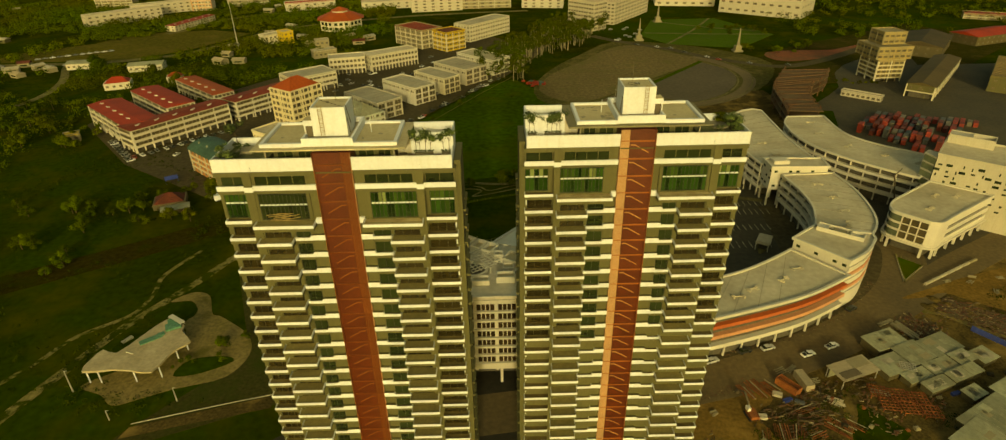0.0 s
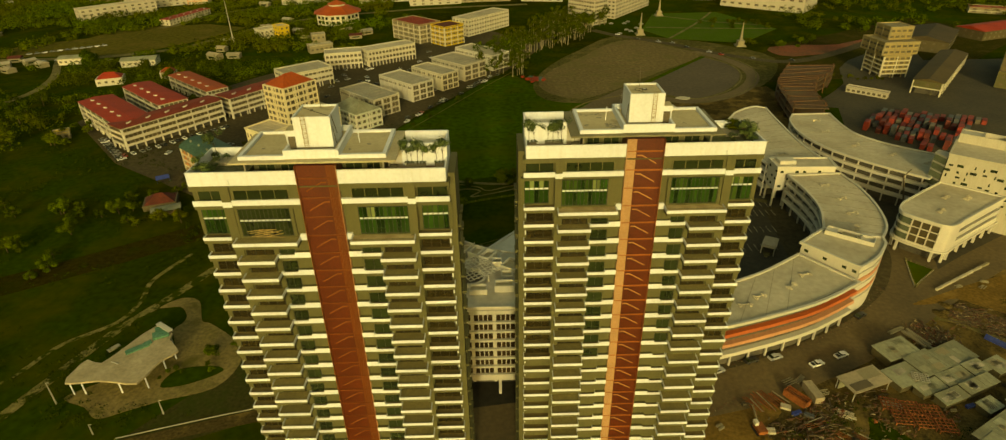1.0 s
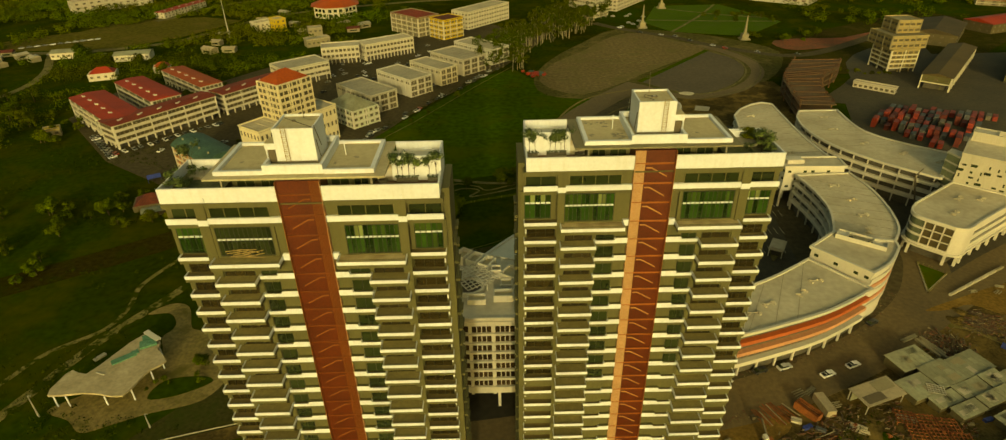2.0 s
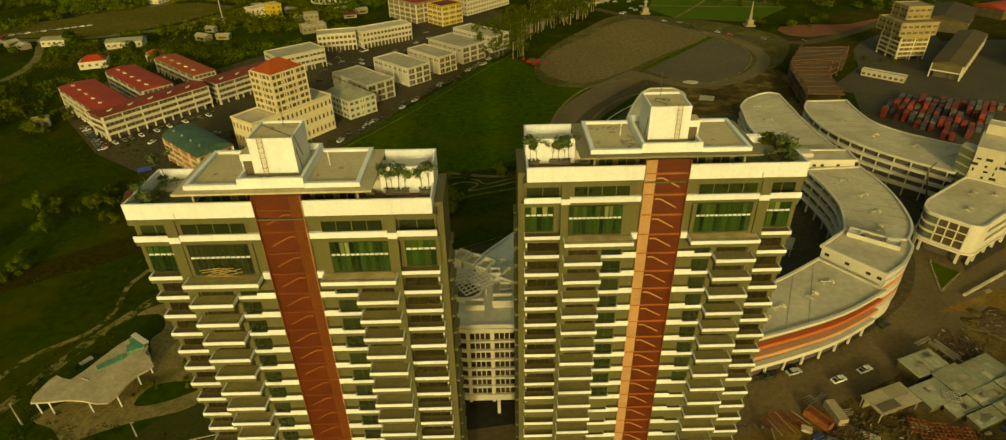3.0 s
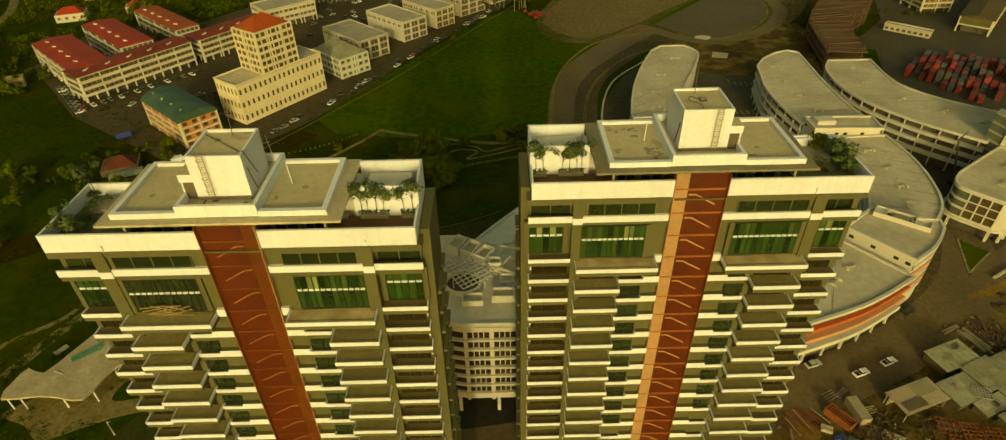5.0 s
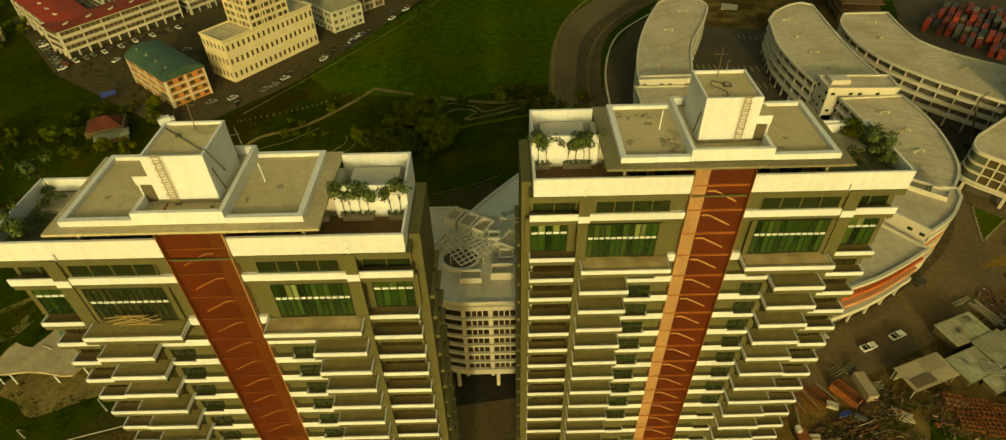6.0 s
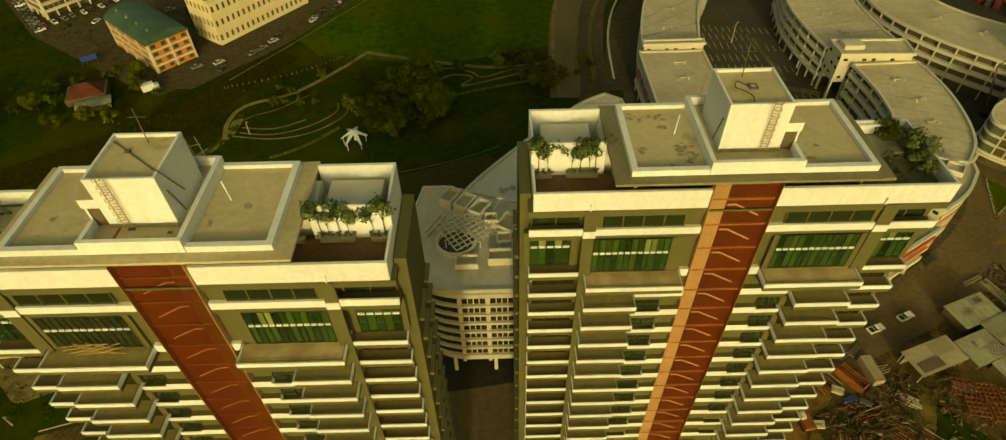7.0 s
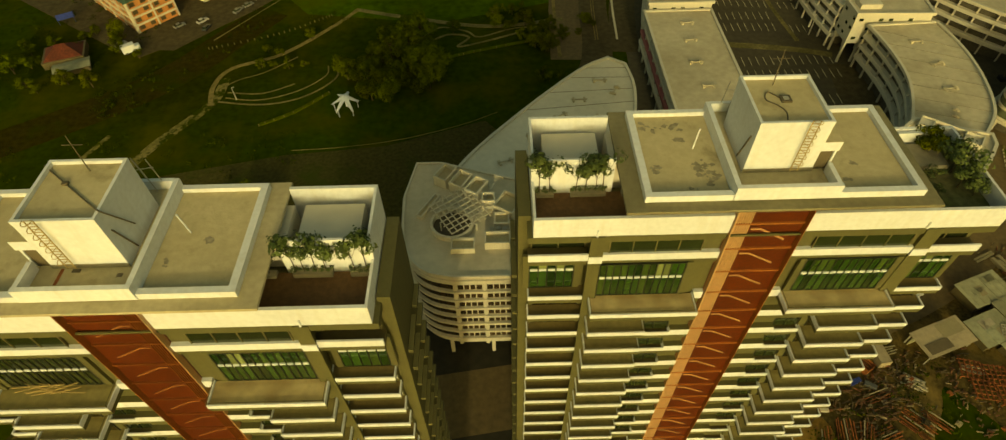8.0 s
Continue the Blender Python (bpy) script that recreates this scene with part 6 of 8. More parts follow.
scatter(-230, -170, 190, 330, 50, 0.5, 1.0, lambda x, y: x + y < 90 and noise.noise(Vector((x * 0.02, y * 0.02, 0))) > -0.25)
scatter(-262, -240, 335, 372, 10, 0.6, 1.0, group="town trees")
scatter(-178, -128, 322, 352, 9, 0.4, 0.7, lambda x, y: abs((x + 192) * 0.8 - (y - 352) * 0.6) > 14 and abs(x + 107) > 28, group="town trees")
scatter(-205, -165, 400, 440, 16, 0.6, 0.9, lambda x, y: y > 400 + 0.2 * (x + 205), group="town trees")
scatter(-334, -306, 494, 512, 9, 1.0, 1.5, group="town trees")
scatter(-276, -236, 466, 492, 12, 0.9, 1.4, lambda x, y: not blob(-287, 460, 13, 10)(x, y), group="town trees")
scatter(-330, -270, 330, 430, 16, 0.9, 1.4, group="town trees")
scatter(-62, 12, 345, 470, 40, 0.35, 0.75, lambda x, y: 2 < (x + 66) * 0.866 - (y - 336) * 0.5 < 9, group="street trees")
scatter(205, 262, 590, 640, 14, 0.6, 0.9, group="square trees")
scatter(215, 280, 525, 560, 14, 0.5, 0.8, group="square trees")
# the plantation beyond the field: close-set slender trees, too many to count
r_pl = random.Random(23)
pl_trunks, pl_leaves = bmesh.new(), bmesh.new()
for _ in range(900):
    x, y = r_pl.uniform(-15, 115), r_pl.uniform(452, 670)
    along = ((x - 8) * 82 + (y - 482) * 170) / (82 * 82 + 170 * 170)
    if not -0.15 < along < 1.05 or abs((x - 8) * 170 - (y - 482) * 82) / 188.7 > 27 or blob(112, 470, 90, 96)(x, y):
        continue
    h = r_pl.uniform(9, 18)
    tube(pl_trunks, (x, y, -0.2), (x + r_pl.uniform(-0.4, 0.4), y, h * 0.8), 0.22, 0.1, 5)
    for _ in range(r_pl.randrange(3, 6)):
        w = r_pl.uniform(1.4, 2.8)
        leaves(pl_leaves, (x + r_pl.gauss(0, 1.6), y + r_pl.gauss(0, 1.6), h * r_pl.uniform(0.6, 0.98)), (w, w, w * 0.8), 22, 0.75, r_pl)
plantation = tagged(new("plantation"), "dense plantation of slender trees with pale trunks", "woods", kind="stuff")
part("trunks", pl_trunks, PALE_BARK, plantation, "slender pale trunks")
part("crowns", foliage("crowns", pl_leaves, LEAF), None, plantation)


def woods(name, label, spots, size, seed):
    """Far woods: many uneven leaf clumps over one stretch of land."""
    r_ = random.Random(seed)
    b = bmesh.new()
    for x, y in spots:
        h = r_.uniform(4, 9)
        w = r_.uniform(3, 7)
        leaves(b, (x, y, h * 0.5), (w, w, h * 0.5), 44, size * 0.62, r_)
    tagged(new(name, foliage(name, b, LEAF)), label, "woods", kind="stuff")


def clear_of_roads(p):
    """True where neither the bare field nor the far roads lie."""
    q = Vector(p)
    if all((BARE[k - 1] - BARE[k]).cross(q - BARE[k]) < 4 * (BARE[k - 1] - BARE[k]).length for k in (1, 2, 3, 4, 5, 6, 7, 8, 9, 10, 11, 12, 0)):
        return False
    for line in (((-700, 528), (-430, 536), (-349, 540), (-302, 557), (-280, 574), (-267, 600), (-251, 625), (-237, 661), (-190, 700)), ((-345, 660), (-332, 682), (-325, 711), (-302, 747), (-271, 769)), ((-372, 538), (-366, 522), (-344, 482), (-334, 445), (-337, 417))):
        for a, b in zip(line, line[1:]):
            a, b = Vector(a), Vector(b)
            t = max(0, min(1, (q - a).dot(b - a) / (b - a).length_squared))
            if (q - a - (b - a) * t).length < 9:
                return False
    return True


def spots_in(x0, x1, y0, y1, n, seed, cut):
    r_ = random.Random(seed)
    out = []
    for _ in range(n):
        x, y = r_.uniform(x0, x1), r_.uniform(y0, y1)
        if noise.noise(Vector((x * 0.012, y * 0.012, seed))) > cut and clear_of_roads((x, y)):
            out.append((x, y))
    return out


woods("woods", "dark green woods beyond the town", spots_in(-760, -120, 540, 900, 4200, 7, -0.3), 1.6, 1)
woods("woods", "dark green woods at the side of the canal", spots_in(-420, -175, 60, 250, 500, 8, -0.05), 1.2, 2)
woods("woods", "dark green woods beside the town", spots_in(-520, -330, 280, 500, 900, 10, -0.25), 1.2, 6)
woods("woods", "dark green woods behind the shop rows", [p for p in spots_in(-330, -150, 430, 540, 420, 11, -0.2) if not (p[0] > -185 and p[1] < 475) and not (p[0] > -240 and p[1] < 452) and not abs(p[1] - 514) < 12], 1.0, 8)
woods("woods", "dark green woods west of the shop rows", [p for p in spots_in(-345, -262, 300, 480, 160, 12, -0.2)], 1.0, 9)
woods("woods", "dark green trees round the sheds by the road", [p for p in spots_in(-345, -175, 445, 512, 330, 13, -0.3) if not blob(-287, 460, 15, 11)(*p) and not (p[0] > -235 and p[1] < 470)], 1.0, 14)
woods("woods", "dark green trees between the far offices", [p for p in spots_in(-300, -60, 560, 680, 420, 15, -0.1) if not blob(-164, 675, 32, 26)(*p) and not blob(-72, 590, 34, 30)(*p) and not blob(-42, 570, 24, 22)(*p) and not blob(-214, 612, 20, 14)(*p)], 1.1, 16)
woods("woods", "dark green woods near the square", spots_in(300, 620, 560, 900, 700, 9, -0.1), 1.6, 3)


def scrub(name, label, x0, x1, y0, y1, n, cut, seed, keep=lambda x, y: True):
    """Low scrub: small uneven tufts of leaves scattered over rough grass."""
    r_ = random.Random(seed)
    b = bmesh.new()
    for _ in range(n):
        x, y = r_.uniform(x0, x1), r_.uniform(y0, y1)
        if noise.noise(Vector((x * 0.03, y * 0.03, seed))) < cut or not keep(x, y):
            continue
        h = r_.uniform(0.5, 2.2)
        w = r_.uniform(0.7, 2.0)
        leaves(b, (x, y, h * 0.45), (w, w, h * 0.5), 15, 0.3, r_)
    tagged(new(name, foliage(name, b, SCRUB)), label, "scrub", kind="stuff")


scrub("scrub", "low scrub over the rough grass", -330, -128, 120, 335, 2600, 0.0, 21, lambda x, y: y > 250 + (x + 145) * 0.9 or y < 200 + (x + 145) * 0.9)
scrub("scrub", "low scrub along the canal", -125, 20, 235, 440, 900, -0.05, 22, lambda x, y: abs((x + 96) * 0.83 - (y - 272) * 0.56) < 12)
scrub("scrub", "low scrub round the pavilion", -135, -60, 100, 215, 500, 0.05, 23, lambda x, y: not blob(-98, 152, 24, 22)(x, y))
scrub("scrub", "low weeds on the building site", 62, 230, 92, 200, 2200, 0.02, 24, lambda x, y: y < 0.56 * x + 76 and not blob(128, 134, 24, 16)(x, y))

scrub("scrub", "green shrubs in the pavilion yard", -128, -74, 126, 186, 420, 0.02, 25, lambda x, y: not blob(-110, 149, 14, 15)(x, y))
scrub("scrub", "green tufts along the canal bank", -200, -96, 190, 262, 700, -0.1, 26, lambda x, y: abs((x + 166) * 0.58 - (y - 206) * 0.81) < 11)
scrub("scrub", "rough tufts round the edges of the field", -90, 70, 276, 470, 2600, -0.1, 27, lambda x, y: 0.0 < min(abs((x + 66) * 0.866 - (y - 336) * 0.5 + 3), abs((x - 30) * 0.97 + (y - 425) * 0.22) + (0 if y > 400 else 50), abs(y - 281) + (0 if x > -70 and x < 30 else 50)) < 5)
# roof gardens
SH = tree_meshes(31, 5.0, 1.5, 10, 44, 0.2, SHRUB, BARK, 0.66, 0.35)
LOW = tree_meshes(32, 1.2, 0.9, 6, 40, 0.12, SHRUB, BARK)

DENSE = tree_meshes(35, 3.8, 2.1, 13, 90, 0.2, LEAF, BARK, 0.3)
BIG = tree_meshes(33, 4.2, 2.4, 10, 70, 0.24, SHRUB, BARK)
for x0, y0, s in ((-6.8, 89.4, -1), (4.62, 97.1, 1)):
    for u, sc in ((1.1, 0.95), (2.0, 0.8), (4.2, 0.75), (5.0, 0.9), (5.9, 0.7), (6.5, 0.95), (8.6, 0.6)):
        tree(x0 + s * u, y0 + 4.05, SH, sc, u * 77, "slim potted roof tree with sparse leaves", "roof garden plants", 90.6 if u < 8 else 90.48)
    for u in (1.0, 1.6, 2.2, 3.95, 4.5, 5.1, 5.7, 6.3, 6.6):
        tree(x0 + s * u, y0 + 4.05, LOW, 0.42, u * 55, "low potted shrub on the terrace", "roof garden plants", 90.6)
    if s > 0:
        spread = [(36.3, 8.9, DENSE, 0.75), (37.1, 5.6, BIG, 0.85), (36.8, 3.8, BIG, 0.6), (37.6, 2.8, BIG, 0.45), (35.4, 5.0, LOW, 1.0), (37.5, 7.0, LOW, 1.2), (34.8, 3.2, LOW, 0.7), (37.6, 8.8, LOW, 1.2)]
    else:
        spread = [(37.6, 9.0, SH, 1.1), (37.9, 8.8, BIG, 0.3), (36.4, 6.6, LOW, 0.9), (37.2, 2.0, BIG, 0.62), (36.4, 2.6, BIG, 0.42), (37.8, 3.4, SH, 0.7), (35.4, 7.4, LOW, 0.8), (37.7, 3.2, LOW, 1.4), (36.2, 4.6, LOW, 0.9)]
    for u, v, kind, sc in spread:
        on_bench = 34.4 < u < 37.0 and 6.0 < v < 8.8
        tree(x0 + s * u, y0 + v, kind, sc, u * 91, "leafy bush in the roof garden", "roof garden plants", 90.6 if on_bench else 90.1)

# ---------------------------------------------------------------- pavilion with an S-shaped roof in the park
pav = thing("park_pavilion", "pale park pavilion with a wavy flat roof and slim columns", "pavilion", Matrix.Translation((0, 0, 0)))
pp = ccw(smooth_path([(-124.3, 138.1), (-124.6, 143.5), (-123.3, 147.9), (-118.3, 146.1), (-114.6, 154.2), (-109.9, 163.3), (-103.3, 159.3), (-102.7, 156.2), (-97.8, 151.0), (-100.5, 147.4), (-101.8, 144.1), (-103.5, 137.4), (-110.0, 138.2), (-115.7, 138.8)], 2, True))
b = bmesh.new()
prism(b, pp, 4.6, 5.2)
part("roof", b, mat("pavilion_roof", (0.40, 0.335, 0.225), 0.8, 0.15, 0.2, 1.0, (0.29, 0.24, 0.15)), pav, "pale flat roof")
turquoise = mat("turquoise_sheet", (0.055, 0.155, 0.085), 0.5, 0.3, 0.6, 2.0, (0.10, 0.22, 0.14))
for x_, y_, a_, w_, d_, z1 in ((-110.7, 152.2, 40, 3.3, 1.1, 5.5), (-108.6, 154.6, 40, 1.0, 0.8, 5.6), (-106.4, 158.3, 28, 2.3, 1.7, 5.9), (-108.3, 160.9, 28, 1.0, 1.2, 5.8)):
    b = bmesh.new()
    box(b, -w_, w_, -d_, d_, 5.204, z1)
    part("roof_light", b, turquoise, pav, "turquoise roof light", pose(x_, y_, 0, 0, 0, a_))
b = bmesh.new()
box(b, -3.6, 3.6, -0.8, 0.8, 5.92, 6.1), box(b, -3.3, -3.1, -0.6, -0.4, 5.204, 5.916), box(b, 3.1, 3.3, 0.4, 0.6, 5.204, 5.916)
part("roof_canopy", b, MALL, pav, "white canopy strip", pose(-106.6, 161.4, 0, 0, 0, -34))
b = bmesh.new()
beam(b, (-115.6, 146.5, 5.3), (-112.8, 145.4, 5.3), 0.2)
part("roof_kerb", b, MALL, pav)
inner = offset(pp, -0.8)
for p in inner[::3]:
    b = bmesh.new()
    tube(b, (p.x, p.y, 0), (p.x, p.y, 4.6), 0.2, 0.2)
    part("column", b, WHITE, pav)
for x_, y_, k_, sz in ((-100.2, 146.6, 1, 0.32), (-98.6, 148.2, 3, 0.3), (-101.6, 144.2, 1, 0.24), (-96.0, 147.0, 3, 0.26)):
    tree(x_, y_, KINDS[k_], sz, x_ * 40, "low dark bush beside the pavilion", "park bushes")
slab_b = bmesh.new()
box(slab_b, -1.8, 1.8, -0.7, 0.7, 0, 0.5)
tagged(part("garden_bench", slab_b, MALLROOF, at=pose(-123.0, 158.6, 0.02, 0, 0, 58)), "pale concrete bench slab on the grass", "bench")
for k in range(8):
    tree(246 + 4.4 * k, 440 - 2.6 * k + 0.4 * k * (k - 4), KINDS[k % 4], 0.38 + 0.04 * (k % 3), k * 70, "small round tree in a row by the yard", "yard trees")
# small white lookout in the park
gz = thing("garden_pavilion", "small white star-shaped garden pavilion", "pavilion", pose(-48, 227, 0, 0, 0, 15))
for a, k in ((195, 1.0), (240, 1.45), (285, 1.5), (335, 1.0), (70, 0.9), (120, 0.9)):
    b = bmesh.new()
    v = [b.verts.new(p) for p in ((0.2, -1.1, 4.0), (4.4, -0.5, 2.6), (4.9, 0.1, 2.6), (0.2, 1.1, 4.0), (0.2, -1.1, 4.15), (4.4, -0.5, 2.75), (4.9, 0.1, 2.75), (0.2, 1.1, 4.15))]
    for q in ((3, 2, 1, 0), (4, 5, 6, 7), (0, 1, 5, 4), (1, 2, 6, 5), (2, 3, 7, 6), (3, 0, 4, 7)):
        b.faces.new([v[k] for k in q])
    tube(b, (4.0, 0, 0), (4.0, 0, 2.7), 0.12, 0.12)
    part("roof_leaf", b, WHITE, gz, at=pose(0, 0, 0, 0, 0, a) @ Matrix.Diagonal((k, 0.8, 1, 1)))
b = bmesh.new()
tube(b, (0, 0, 0), (0, 0, 4.4), 0.3, 0.15)
part("post", b, WHITE, gz)
# rows of bollards along the garden paths
bb = bmesh.new()
box(bb, -0.14, 0.14, -0.14, 0.14, 0, 0.9)
bol = mesh_of("bollard", bb, PAVE)
for q, n in (([(-75, 218), (-65, 224), (-55, 234)], 9), ([(-20, 250), (-6, 256), (30, 266)], 17), ([(-104, 262), (-80, 271), (-62, 283)], 26), ([(155, 199.5), (161, 192)], 8), ([(161, 192), (148, 181.5)], 14), ([(148, 181.5), (155, 199.5)], 16)):
    path = smooth_path(q, 12)
    for i in range(n):
        p = path[min(len(path) - 1, int(i * (len(path) - 1) / (n - 1)))]
        tagged(part("bollard", bol, None, at=pose(p.x, p.y, 0)), "small pale bollard beside a path", "bollard", "path bollards")

# ---------------------------------------------------------------- cars


def car_kit(paint, pickup=False):
    T = thing("car", "parked car", "car", Matrix.Translation((0, 0, -50)))
    b = bmesh.new()
    prof = [(-2.2, 0.35), (2.2, 0.35), (2.25, 0.8), (1.2, 0.95), (-2.1, 0.98), (-2.25, 0.75)]
    for y in (-0.88, 0.88):
        b.faces.new([b.verts.new((x, y, z)) for x, z in prof])
    f0, f1 = list(b.faces)
    a0, a1 = list(f0.verts), list(f1.verts)
    for i in range(6):
        b.faces.new((a0[i], a0[(i + 1) % 6], a1[(i + 1) % 6], a1[i]))
    part("body", b, paint, T)
    b = bmesh.new()
    cab = [(1.0, 0.96), (0.4, 1.5), (-1.2 if not pickup else -0.5, 1.5), (-1.9 if not pickup else -0.7, 0.99)]
    lo = [b.verts.new((x, -0.72, z)) for x, z in cab]
    hi2 = [b.verts.new((x, 0.72, z)) for x, z in cab]
    b.faces.new(lo), b.faces.new(hi2)
    for i in range(4):
        f = b.faces.new((lo[i], lo[(i + 1) % 4], hi2[(i + 1) % 4], hi2[i]))
        f.material_index = 1 if i == 1 else 0
    part("cabin", b, [DARK_GLASS, paint], T)
    if pickup:
        b = bmesh.new()
        box(b, -2.1, -0.85, -0.7, 0.7, 0.9, 0.99)
        part("load_bed", b, TYRE, T, "dark open load bed")
    for x in (-1.4, 1.4):
        for y in (-0.8, 0.8):
            b = bmesh.new()
            tube(b, (x, y - 0.12, 0.34), (x, y + 0.12, 0.34), 0.34, 0.34, 10)
            part("wheel", b, TYRE, T)
    return T


kits = [car_kit(p, i == 0) for i, p in enumerate(CARPAINT)]
NAMES = ("white", "silver", "black", "dark grey", "red")


def park(x, y, turn, i=None, z=0.04):
    i = rng.choice((0, 0, 1, 1, 2, 2, 3, 3, 4)) if i is None else i
    c = copy_thing(kits[i], pose(x, y, z, 0, 0, turn))
    tagged(c, NAMES[i] + (" pickup truck on the asphalt" if i == 0 else " parked car on the asphalt"), "car", "parked cars")


for x, y, a, i in ((94.9, 143.7, 20, 0), (104.0, 147.2, 22, 0), (76.0, 145.8, 18, 2), (83.7, 147.0, 18, 1), (64.4, 141.7, 20, 1), (119.9, 166.0, 30, 2)):
    park(x, y, a, i, 0.08)
for k in range(9):
    park(-228 + k * 3.3, 342 - k * 3.7, 45 + rng.uniform(-5, 5))
for k in range(16):
    t = k / 15
    park(-205 + 42 * t + rng.uniform(-1, 1), 314 + 46 * t, 140 + rng.uniform(-6, 6))
for k in range(34):
    t = rng.random()
    park(-92 + 98 * t + rng.uniform(-2, 2), 300 + 176 * t * 0.97 + rng.uniform(-3, 3), 60 + rng.uniform(-8, 8), None, 0.07)
for k in range(11):
    park(-411 + 5.0 * k, 554.5 + 2.9 * k, 30 + rng.uniform(-20, 20), None, 0.05)
for x, y in ((-120, 278), (-112, 281), (-100, 288), (-97, 292), (-94, 298), (-109, 276), (-138, 266), (-180, 320), (-150, 330), (-140, 345), (-130, 350)):
    park(x, y, rng.uniform(20, 80))
for k in range(40):
    park(-130 + rng.uniform(0, 130), 410 + rng.uniform(0, 140), rng.choice((-45, 45)) + rng.uniform(-8, 8))
for x, y in ((116, 588), (131, 568), (158, 551), (166, 535), (180, 517), (187, 508), (147, 557), (208, 494), (236, 486)):
    park(x, y, -45 + rng.uniform(-8, 8), None, 0.11)
fb = bmesh.new()
for k in range(16, 70):
    x, y = (rng.uniform(118, 150), rng.uniform(590, 660)) if k < 25 else (-660 + (k - 25) * 8 + rng.uniform(-3, 3), 530 + rng.uniform(-4, 4))
    box(fb, x - 2.1, x + 2.1, y - 0.9, y + 0.9, 0.1, 0.95), box(fb, x - 1.3, x + 0.9, y - 0.75, y + 0.75, 0.951, 1.5)
tagged(new("far_traffic", mesh_of("far_traffic", fb, CARPAINT[3])), "far grey cars on the roads", "cars", kind="stuff")
for k in kits:
    for o in (*k.children_recursive, k):
        bpy.data.objects.remove(o)
# van beside the canal
vn = thing("van", "white box van beside the canal", "van", pose(-132, 262, 0.07, 0, 0, 35))
b = bmesh.new()
box(b, -3.4, 1.2, -1.2, 1.2, 0.6, 3.2)
part("load_box", b, WHITE, vn)
b = bmesh.new()
box(b, 1.204, 2.8, -1.1, 1.1, 0.5, 2.2)
part("cab", b, WHITE, vn)
for x in (-2.2, 2.0):
    for y in (-1.05, 1.05):
        b = bmesh.new()
        tube(b, (x, y - 0.15, 0.45), (x, y + 0.15, 0.45), 0.45, 0.45, 10)
        part("wheel", b, TYRE, vn)
# parking bay lines
b = bmesh.new()
for (x0, y0, dx, dy, n) in ((84, 300, 2.6, -0.4, 16), (90, 284, 2.6, -0.4, 13), (86, 266, 2.6, -0.1, 9), (86, 274, 2.6, -0.1, 9), (113, 264, 2.4, 0, 3), (90, 292, 2.6, -0.4, 8), (84, 244, 2.6, 0, 15), (84, 236, 2.6, 0, 15), (84, 222, 2.6, 0, 13), (84, 208, 2.6, 0, 11), (120, 330, 2.6, -1.0, 8)):
    for k in range(n):
        box(b, x0 + dx * k, x0 + dx * k + 0.18, y0 + dy * k, y0 + dy * k + 5.0, 0.02, 0.06)
tagged(new("bay_lines", mesh_of("bay_lines", b, LINE)), "white parking bay lines", "road marking", kind="structure")

# ---------------------------------------------------------------- container yard
cb_ = bmesh.new()
edge = []
for k in range(10):
    x_ = -3 + k * 0.6
    edge += [(x_, 1.2), (x_ + 0.3, 1.2), (x_ + 0.36, 1.12), (x_ + 0.54, 1.12)]
edge.append((3.0, 1.2))
prism(cb_, ccw([Vector((x_, -y_)) for x_, y_ in edge] + [Vector(p) for p in edge[::-1]]), 0, 2.6)
boxes = []
for m in CONT:
    me = mesh_of("container", cb_.copy(), m)
    boxes.append(me)
cb_.free()
CN = ("red", "maroon", "grey", "dark slate")
yard_poly = [Vector(p) for p in ((212, 338), (236, 366), (298, 341), (277, 306), (252, 314), (231, 298))]
for r in range(12):
    for c in range(30):
        u_, v_ = (r - 6) * 7.0 + rng.uniform(-1.2, 1.2), (c - 15) * 3.3 + rng.uniform(-0.3, 0.3)
        x, y = 250 + u_ * 0.63 + v_ * 0.777, 333 + u_ * 0.777 - v_ * 0.63
        inside = all((yard_poly[k - 1] - yard_poly[k]).cross(Vector((x, y)) - yard_poly[k]) > 0 or k == 4 for k in range(6))
        if not inside or rng.random() < 0.24:
            continue
        i = rng.choice((0, 0, 0, 0, 1, 1, 2, 3, 3))
        for k in range(rng.choice((1, 1, 1, 1, 1, 2))):
            tagged(part("shipping_container", boxes[i], None, at=pose(x, y, 0.04 + 2.6 * k, 0, 0, 51 + rng.uniform(-3, 3))), CN[i] + " steel shipping container in the yard", "container", "stacked containers")

